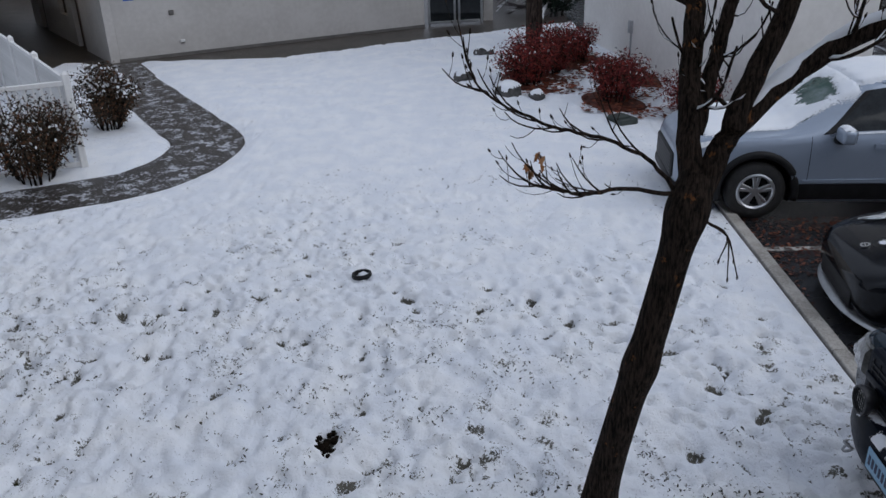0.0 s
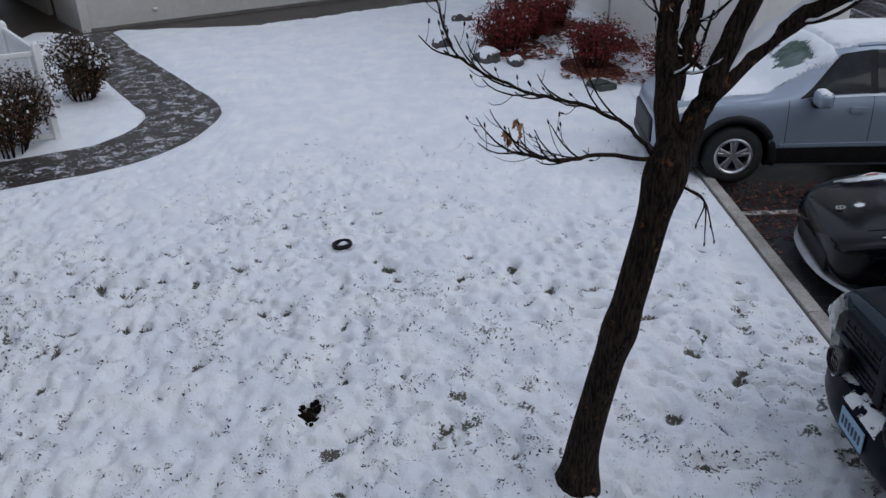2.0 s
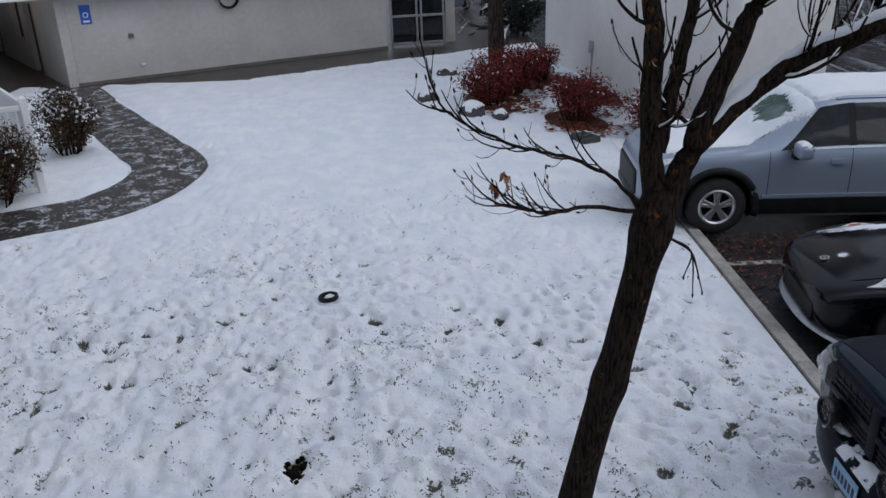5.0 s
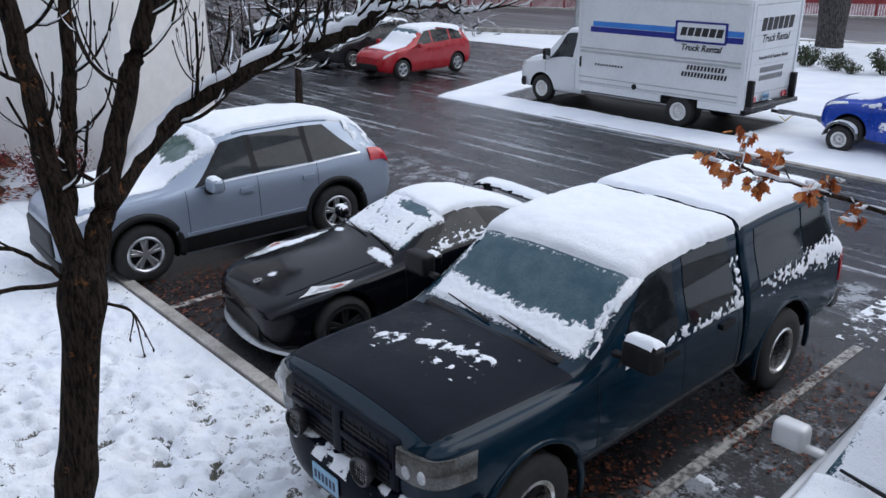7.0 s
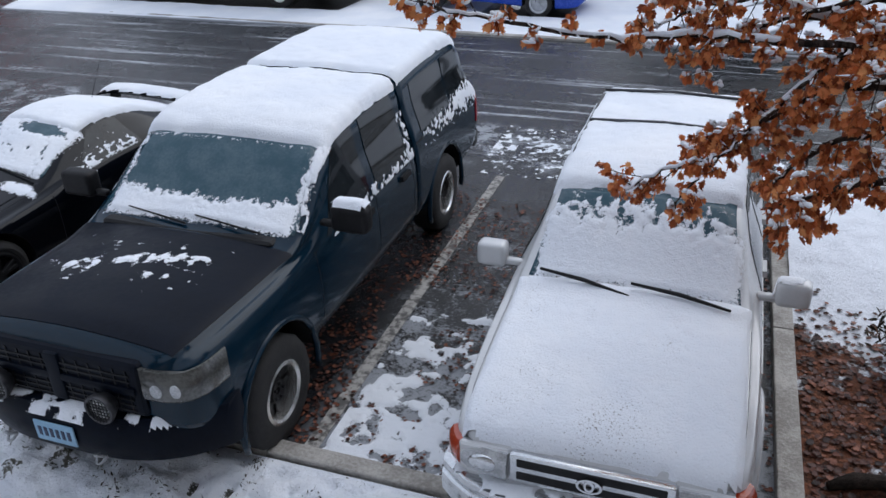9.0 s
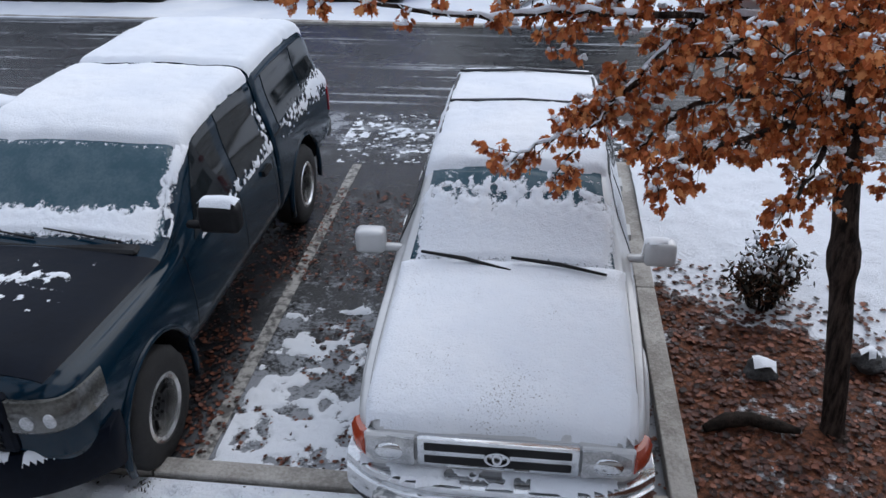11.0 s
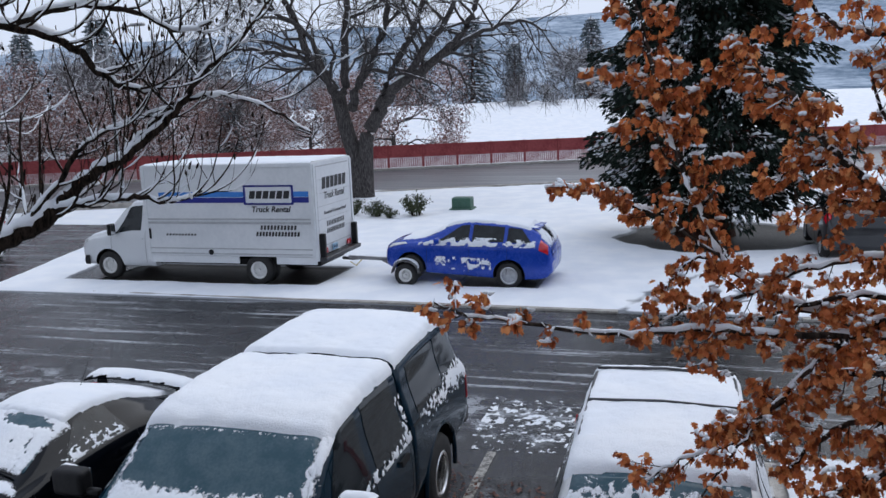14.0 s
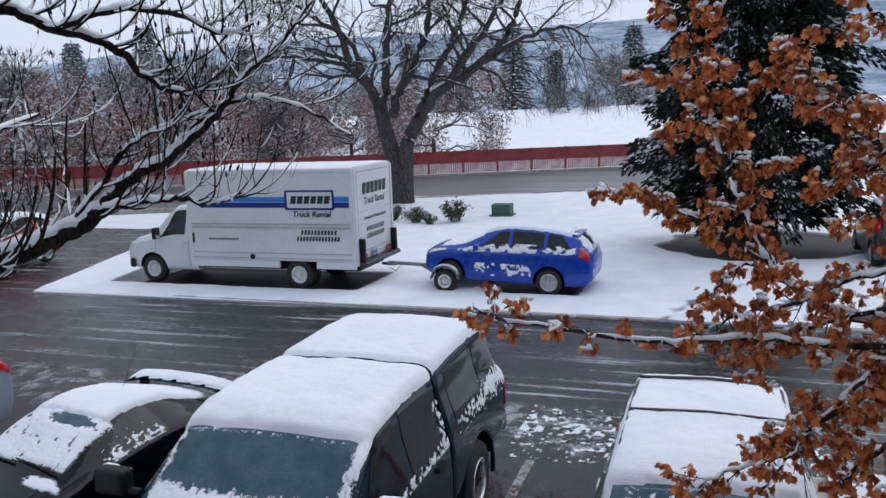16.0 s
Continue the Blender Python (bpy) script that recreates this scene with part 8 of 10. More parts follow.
# ---- trees ----
class Wood:
    """Collects branches as tubes and makes one mesh of them."""

    def __init__(self):
        self.v, self.f, self.n = [], [], 0

    def add(self, pts, radii, seg=5):
        pts = np.asarray(pts, float)
        k = len(pts)
        if k < 2:
            return
        d = np.gradient(pts, axis=0)
        d /= np.linalg.norm(d, axis=1, keepdims=True) + 1e-9
        up = np.where(np.abs(d[:, 2:3]) < 0.9, [[0, 0, 1.0]], [[1.0, 0, 0]])
        a = np.cross(d, up)
        a /= np.linalg.norm(a, axis=1, keepdims=True) + 1e-9
        b = np.cross(a, d)
        ang = np.arange(seg) * 2 * np.pi / seg
        ring = a[:, None] * np.cos(ang)[None, :, None] + b[:, None] * np.sin(ang)[None, :, None]
        self.v.append((pts[:, None] + ring * np.asarray(radii, float)[:, None, None]).reshape(-1, 3))
        i = self.n + np.arange((k - 1) * seg).reshape(k - 1, seg)
        j = self.n + (np.arange(k - 1)[:, None] * seg + (np.arange(seg) + 1) % seg)
        self.f.append(np.stack([i, j, j + seg, i + seg], -1).reshape(-1, 4))
        self.n += k * seg

    def mesh(self, name, material):
        me = bpy.data.meshes.new(name)
        co, q = np.concatenate(self.v), np.concatenate(self.f)
        me.vertices.add(len(co))
        me.vertices.foreach_set("co", co.ravel())
        me.loops.add(q.size)
        me.loops.foreach_set("vertex_index", q.ravel().astype(np.int32))
        me.polygons.add(len(q))
        me.polygons.foreach_set("loop_start", np.arange(0, q.size, 4, dtype=np.int32))
        me.polygons.foreach_set("use_smooth", np.ones(len(q), bool))
        me.update(calc_edges=True)
        me.materials.append(material)
        return me


class Leaves:
    """Collects flat, slightly folded leaves of one outline and makes one mesh of them."""

    def __init__(self, outline, fold=0.25):
        self.o = np.array([(x, y, fold * abs(x)) for x, y in outline])
        self.v, self.k = [], 0

    def add(self, place, ahead, size, rng):
        f = Vector(ahead).normalized()
        side = f.cross(Vector((rng.uniform(-1, 1), rng.uniform(-1, 1), rng.uniform(-0.3, 1)))).normalized()
        up = side.cross(f)
        m = np.array([side, f, up]) * size
        self.v.append(self.o @ m + np.array(place))
        self.k += 1

    def mesh(self, name, material):
        n = len(self.o)
        me = bpy.data.meshes.new(name)
        co = np.concatenate(self.v)
        me.vertices.add(len(co))
        me.vertices.foreach_set("co", co.ravel())
        # a fan of triangles from the stalk
        tri = np.array([(0, j, j + 1) for j in range(1, n - 1)])
        idx = (np.arange(self.k)[:, None, None] * n + tri[None]).reshape(-1, 3)
        me.loops.add(idx.size)
        me.loops.foreach_set("vertex_index", idx.ravel().astype(np.int32))
        me.polygons.add(len(idx))
        me.polygons.foreach_set("loop_start", np.arange(0, idx.size, 3, dtype=np.int32))
        me.update(calc_edges=True)
        me.materials.append(material)
        return me


OAK_LEAF = [(0, 0), (0.05, 0.12), (0.30, 0.10), (0.22, 0.26), (0.48, 0.42), (0.26, 0.50), (0.34, 0.76), (0.14, 0.74), (0, 1.0), (-0.14, 0.74), (-0.34, 0.76), (-0.26, 0.50), (-0.48, 0.42), (-0.22, 0.26), (-0.30, 0.10), (-0.05, 0.12)]
SLIM_LEAF = [(0, 0), (0.16, 0.3), (0.13, 0.7), (0, 1), (-0.13, 0.7), (-0.16, 0.3)]
SPRAY = [(0, 0), (0.05, 0.25), (0.17, 0.36), (0.06, 0.45), (0.15, 0.64), (0.05, 0.72), (0, 1.0), (-0.05, 0.72), (-0.15, 0.64), (-0.06, 0.45), (-0.17, 0.36), (-0.05, 0.25)]
TUFT = [(0, 0), (0.22, 0.25), (0.30, 0.6), (0.08, 0.55), (0.0, 1.0), (-0.12, 0.6), (-0.32, 0.55), (-0.2, 0.2)]


def bark(name, c1, c2, lichen=None, fine=26):
    n = Nodes(name)
    ridge = n.noise(fine, 5, 0.7, stretch=(1, 1, 0.16))
    col = n.mix(n.ramp(ridge, 0.35, 0.65), c1, c2)
    if lichen:
        col = n.mix(n.ramp(n.noise(9, 5, 0.7), 0.62, 0.67), col, lichen)
    n.bump(ridge, 1.0, 0.03)
    return n.done(col, 0.85, spec=0.08)


M_bark_lawn = bark("wet_grey_brown_bark", (0.005, 0.004, 0.0035), (0.050, 0.036, 0.028), (0.16, 0.070, 0.028), fine=62)
M_bark_twig = bark("dark_twig_bark", (0.006, 0.005, 0.005), (0.020, 0.015, 0.014))
M_bark_oak = bark("dark_oak_bark", (0.012, 0.009, 0.008), (0.075, 0.055, 0.045))
M_bark_far = bark("pale_grey_bark", (0.024, 0.022, 0.022), (0.115, 0.105, 0.102))
M_bark_red = bark("reddish_bark", (0.03, 0.015, 0.010), (0.10, 0.05, 0.035))


def leaf_material(name, tones, rough=0.65, through_light=0.0):
    n = Nodes(name)
    r = n.island()
    col = n.mix(n.ramp(r, 0.0, 0.55), tones[0], tones[1])
    col = n.mix(n.ramp(r, 0.55, 1.0), col, tones[2])
    m = n.done(col, rough, spec=0.25)
    if through_light:
        tr = n.t.nodes.new("ShaderNodeBsdfTranslucent")
        n.t.links.new(col, tr.inputs[0])
        mx = n.t.nodes.new("ShaderNodeMixShader")
        mx.inputs[0].default_value = through_light
        n.t.links.new(n.b.outputs[0], mx.inputs[1])
        n.t.links.new(tr.outputs[0], mx.inputs[2])
        n.t.links.new(mx.outputs[0], n.t.nodes["Material Output"].inputs[0])
    return m


M_oak_leaf = leaf_material("dry_oak_leaf", ((0.22, 0.055, 0.022), (0.60, 0.18, 0.060), (0.80, 0.36, 0.14)), 0.6, 0.40)
M_dry_leaf = leaf_material("dry_tan_leaf", ((0.20, 0.08, 0.025), (0.30, 0.13, 0.05), (0.36, 0.19, 0.09)))
M_russet = leaf_material("dull_russet_leaf", ((0.12, 0.056, 0.046), (0.28, 0.155, 0.130), (0.72, 0.66, 0.67)))
M_needle = leaf_material("dark_needles", ((0.004, 0.010, 0.007), (0.008, 0.019, 0.012), (0.018, 0.034, 0.024)))
M_twigs = leaf_material("grey_brown_twigs", ((0.11, 0.095, 0.098), (0.27, 0.25, 0.255), (0.80, 0.81, 0.84)))
# far needles: pale blue-grey haze is mixed into the tones
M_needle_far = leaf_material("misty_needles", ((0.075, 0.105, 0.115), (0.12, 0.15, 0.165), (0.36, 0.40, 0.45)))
M_nandina = leaf_material("red_nandina_leaf", ((0.022, 0.018, 0.009), (0.13, 0.014, 0.016), (0.34, 0.055, 0.045)))
M_shrub = leaf_material("brown_green_shrub_leaf", ((0.012, 0.011, 0.006), (0.038, 0.026, 0.015), (0.13, 0.06, 0.032)))
M_litter = leaf_material("fallen_leaf", ((0.022, 0.009, 0.007), (0.085, 0.028, 0.018), (0.24, 0.085, 0.048)), 0.5)


def jitter(rng, s):
    return Vector((rng.uniform(-s, s), rng.uniform(-s, s), rng.uniform(-s, s)))


def wiggle(pts, rng, amount, n=5):
    out = smooth_line(pts, n)
    return [p + jitter(rng, amount) if 0 < k < len(out) - 1 else p for k, p in enumerate(out)]


def taper(r0, r1, k):
    return [r0 + (r1 - r0) * i / (k - 1) for i in range(k)]


def snow_along(snow, pts, radii, rng, cover=0.8, thick=0.75):
    """Snow lying on the upper side of a limb, in runs."""
    run, rr = [], []
    for k, (p, r) in enumerate(zip(pts, radii)):
        q = pts[min(k + 1, len(pts) - 1)] - pts[max(k - 1, 0)]
        flat = 1 - abs(q.normalized().z) if q.length > 1e-6 else 0
        if flat > 0.12 and rng.random() < cover:
            run.append(p + Vector((0, 0, r * 0.72)))
            rr.append((r * 0.78 + 0.005) * thick * (0.6 + 0.6 * flat) * rng.uniform(0.8, 1.15))
        else:
            if len(run) > 1:
                rr[0] *= 0.3
                rr[-1] *= 0.3
                snow.add(run, rr, 5)
            run, rr = [], []
    if len(run) > 1:
        rr[0] *= 0.3
        rr[-1] *= 0.3
        snow.add(run, rr, 5)


def twig(wood, snow, start, direction, length, r, rng, depth, curl=0.5, cover=0.6, tips=None, seg=5, spread=0.9):
    """A twig that curves up to the light and carries side shoots."""
    n = max(4, int(length / 0.055)) if length < 1.2 else 14
    p, d = Vector(start), Vector(direction).normalized()
    pts = [p.copy()]
    for k in range(n):
        d = (d + Vector((0, 0, curl / n * (0.5 + 1.5 * k / n))) + jitter(rng, 0.10)).normalized()
        p = p + d * (length / n)
        pts.append(p.copy())
    rad = taper(r, r * 0.45, len(pts))
    wood.add(pts, rad, seg)
    if snow is not None:
        snow_along(snow, pts, rad, rng, cover)
    if tips is not None:
        tips.append((pts[-1], d, depth))
    if depth > 0:
        m = max(2, int(length / 0.16)) if length < 1.2 else 6
        for k in range(m):
            j = int(len(pts) * (0.2 + 0.75 * (k + rng.random() * 0.6) / m))
            j = min(j, len(pts) - 2)
            base = (pts[j + 1] - pts[j]).normalized()
            out = base.cross(jitter(rng, 1.0)).normalized()
            twig(wood, snow, pts[j], base * 0.75 + out * spread, length * rng.uniform(0.35, 0.6), rad[j] * 0.62, rng, depth - 1, curl * 1.1, cover, tips, max(4, seg - 1), spread)
    return pts


def tree_parts(top, trunk, limbs, snow, leaves=None, bark_trunk=None, bark_limb=None, leaf_m=None):
    if trunk is not None:
        o = new("trunk", trunk.mesh("trunk", bark_trunk)); o.parent = top
    if limbs is not None and limbs.v:
        o = new("branching", limbs.mesh("branching", bark_limb)); o.parent = top; tagged(o, kind="stuff")
    if snow is not None and snow.v:
        o = new("limb_snow", snow.mesh("limb_snow", M_snow)); o.parent = top; tagged(o, "snow lying along the limbs", kind="stuff")
    if leaves is not None and leaves.v:
        o = new("crown", leaves.mesh("crown", leaf_m)); o.parent = top; tagged(o, kind="stuff")


def lumpy(pts, radii, rng, amount):
    return [r * (1 + rng.uniform(-amount, amount)) for r in radii]


# bare young tree on the lawn
def lawn_tree():
    rng = random.Random(11)
    top = thing("lawn_tree", "leaning bare tree with snow on its limbs and few leaves", "tree")
    trunk, limbs, snow = Wood(), Wood(), Wood()
    leaves = Leaves(OAK_LEAF, 0.5)
    T = smooth_line([(-3.64, 0.97, 0.0), (-3.63, 0.985, 0.16), (-3.60, 1.01, 0.5), (-3.52, 1.095, 1.1), (-3.46, 1.165, 1.5), (-3.40, 1.24, 2.0), (-3.34, 1.30, 2.45), (-3.36, 1.36, 2.72)], 6)
    R = [0.143 + 0.125 * math.exp(-p.z / 0.20) for p in T]
    for k, p in enumerate(T):
        bump = 0.016 * math.exp(-((p.z - 1.45) / 0.12) ** 2) + 0.03 * math.exp(-((p.z - 2.5) / 0.15) ** 2)
        R[k] = (R[k] * 0.74 - 0.006 * p.z) * (1 + 0.03 * noise.noise(p * 4)) + bump
    trunk.add(T, R, 16)
    main = {
        "A": ([(-3.37, 1.33, 2.62), (-3.46, 1.30, 3.0), (-3.56, 1.31, 3.46), (-3.63, 1.28, 3.92), (-3.72, 1.25, 4.6), (-3.85, 1.18, 5.5)], 0.070, 0.03),
        "B": ([(-3.45, 1.34, 2.9), (-3.54, 1.45, 3.35), (-3.60, 1.52, 3.72), (-3.70, 1.62, 4.6), (-3.74, 1.7, 5.3)], 0.046, 0.02),
        "C": ([(-3.36, 1.38, 2.62), (-3.41, 1.54, 3.02), (-3.46, 1.73, 3.5), (-3.44, 1.89, 3.9), (-3.40, 2.12, 4.6), (-3.3, 2.35, 5.4)], 0.070, 0.03),
        "D": ([(-3.40, 1.52, 2.93), (-3.50, 1.93, 3.27), (-3.36, 2.37, 3.53), (-3.19, 2.74, 3.66), (-3.05, 2.92, 3.75), (-2.95, 3.02, 3.87)], 0.060, 0.040),
        "J": ([(-2.97, 3.00, 3.85), (-2.84, 3.1, 3.98), (-2.69, 3.2, 4.07), (-2.5, 3.3, 4.26), (-2.38, 3.4, 4.44), (-2.21, 3.5, 4.62), (-2.03, 3.6, 4.85)], 0.032, 0.007),
        "K": ([(-2.72, 3.18, 4.06), (-2.60, 3.28, 4.22), (-2.42, 3.38, 4.33), (-2.23, 3.5, 4.31), (-2.06, 3.6, 4.22), (-1.95, 3.7, 4.12)], 0.013, 0.005),
        "L": ([(-3.02, 2.95, 3.80), (-2.80, 2.98, 3.84), (-2.58, 3.02, 3.86), (-2.40, 3.06, 3.83), (-2.26, 3.1, 3.88)], 0.020, 0.006),
        "M": ([(-3.10, 2.85, 3.72), (-2.98, 3.0, 3.95), (-2.88, 3.1, 4.12), (-2.70, 3.2, 4.22), (-2.5, 3.28, 4.28)], 0.017, 0.006),
        "E": ([(-3.41, 2.05, 4.4), (-3.36, 2.4, 4.70), (-3.15, 2.7, 4.75), (-3.03, 2.8, 4.68), (-2.85, 3.0, 4.59), (-2.74, 3.1, 4.44), (-2.6, 3.2, 4.36), (-2.5, 3.26, 4.40)], 0.036, 0.008),
        "N": ([(-3.0, 2.83, 4.67), (-2.75, 2.95, 4.75), (-2.5, 3.05, 4.72), (-2.3, 3.1, 4.62), (-2.15, 3.14, 4.66)], 0.018, 0.006),
        "G": ([(-3.50, 1.95, 3.30), (-3.8, 2.4, 3.42), (-4.1, 2.9, 3.48), (-4.3, 3.5, 3.55)], 0.036, 0.012),
        "H": ([(-3.44, 1.88, 3.86), (-3.75, 2.4, 4.05), (-3.9, 3.0, 4.15), (-3.95, 3.6, 4.3)], 0.034, 0.010),
    }
    tips = []
    for name, (pts, r0, r1) in main.items():
        line = wiggle(pts, rng, 0.008, 6)
        rad = taper(r0, r1, len(line))
        limbs.add(line, rad, 10)
        snow_along(snow, line, rad, rng, 0.95 if name in "DEGHJKLMN" else 0.7, 1.1)
        n = {"D": 15, "E": 20, "G": 13, "H": 13, "C": 9, "J": 17, "K": 5, "L": 10, "M": 10, "N": 10}.get(name, 7)
        for k in range(n):
            j = int(len(line) * (0.22 + 0.76 * k / n))
            j = min(j, len(line) - 2)
            d = (line[j + 1] - line[j]).normalized()
            side = d.cross(jitter(rng, 1)).normalized()
            far = name in "DEJKLMN"
            side.z *= 0.25 if far else 0.45
            twig(limbs, snow, line[j], Vector((d.x, d.y, d.z * 0.4)) * 0.7 + side, rng.uniform(0.25, 0.75) if far else rng.uniform(0.4, 0.9), rad[j] * 0.16 + 0.0040, rng, 2 if k % 3 == 0 else 1, 1.7, 0.9, tips)
    # twigs low on the trunk, reaching over the lawn
    F = [[(-3.34, 1.24, 2.62), (-3.36, 1.08, 2.79), (-3.34, 0.82, 2.92), (-3.28, 0.58, 3.0), (-3.22, 0.34, 3.12), (-3.20, 0.19, 3.24), (-3.18, 0.15, 3.37)],
         [(-3.32, 1.22, 2.61), (-3.27, 0.94, 2.66), (-3.20, 0.72, 2.66), (-3.18, 0.57, 2.70), (-3.15, 0.44, 2.74)]]
    for pts in F:
        line = wiggle(pts, rng, 0.006, 6)
        rad = taper(0.013, 0.005, len(line))
        limbs.add(line, rad, 6)
        for k in range(13):
            j = min(int(len(line) * (0.2 + 0.78 * k / 13)), len(line) - 2)
            d = (line[j + 1] - line[j]).normalized()
            side = Vector((rng.uniform(-0.6, 0.6), -0.4, rng.choice((-0.55, 0.9)) * rng.uniform(0.5, 1)))
            twig(limbs, None, line[j], d * 0.7 + side * 0.7, rng.uniform(0.16, 0.42), 0.006, rng, 1, 0.9, 0, tips, 5)
    # small shoots and dry leaf bunches
    for p in ([(-3.28, 1.40, 2.46), (-3.22, 1.5, 2.40), (-3.2, 1.56, 2.28)],):
        for q in range(4):
            e = Vector(p[-1]) + jitter(rng, 0.10)
            limbs.add(smooth_line([p[0], p[1], e], 4), taper(0.008, 0.003, 9), 5)
            tips.append((e, Vector((0, 0, -1)), 0))
    # swollen buds at the shoot tips
    for p, d, dep in tips:
        if dep == 0 and rng.random() < 0.75:
            limbs.add([p - d * 0.006, p, p + d * 0.012, p + d * 0.022], [0.003, 0.006, 0.005, 0.0015], 5)
        if dep == 0 and p.y < 1.2 and p.z < 3.6 and rng.random() < 0.09:
            for k in range(rng.randint(4, 8)):
                leaves.add(p + jitter(rng, 0.03), Vector((rng.uniform(-.5, .5), rng.uniform(-.5, .5), -1)), rng.uniform(0.035, 0.06), rng)
    tree_parts(top, trunk, limbs, snow, leaves, M_bark_lawn, M_bark_lawn, M_dry_leaf)


lawn_tree()


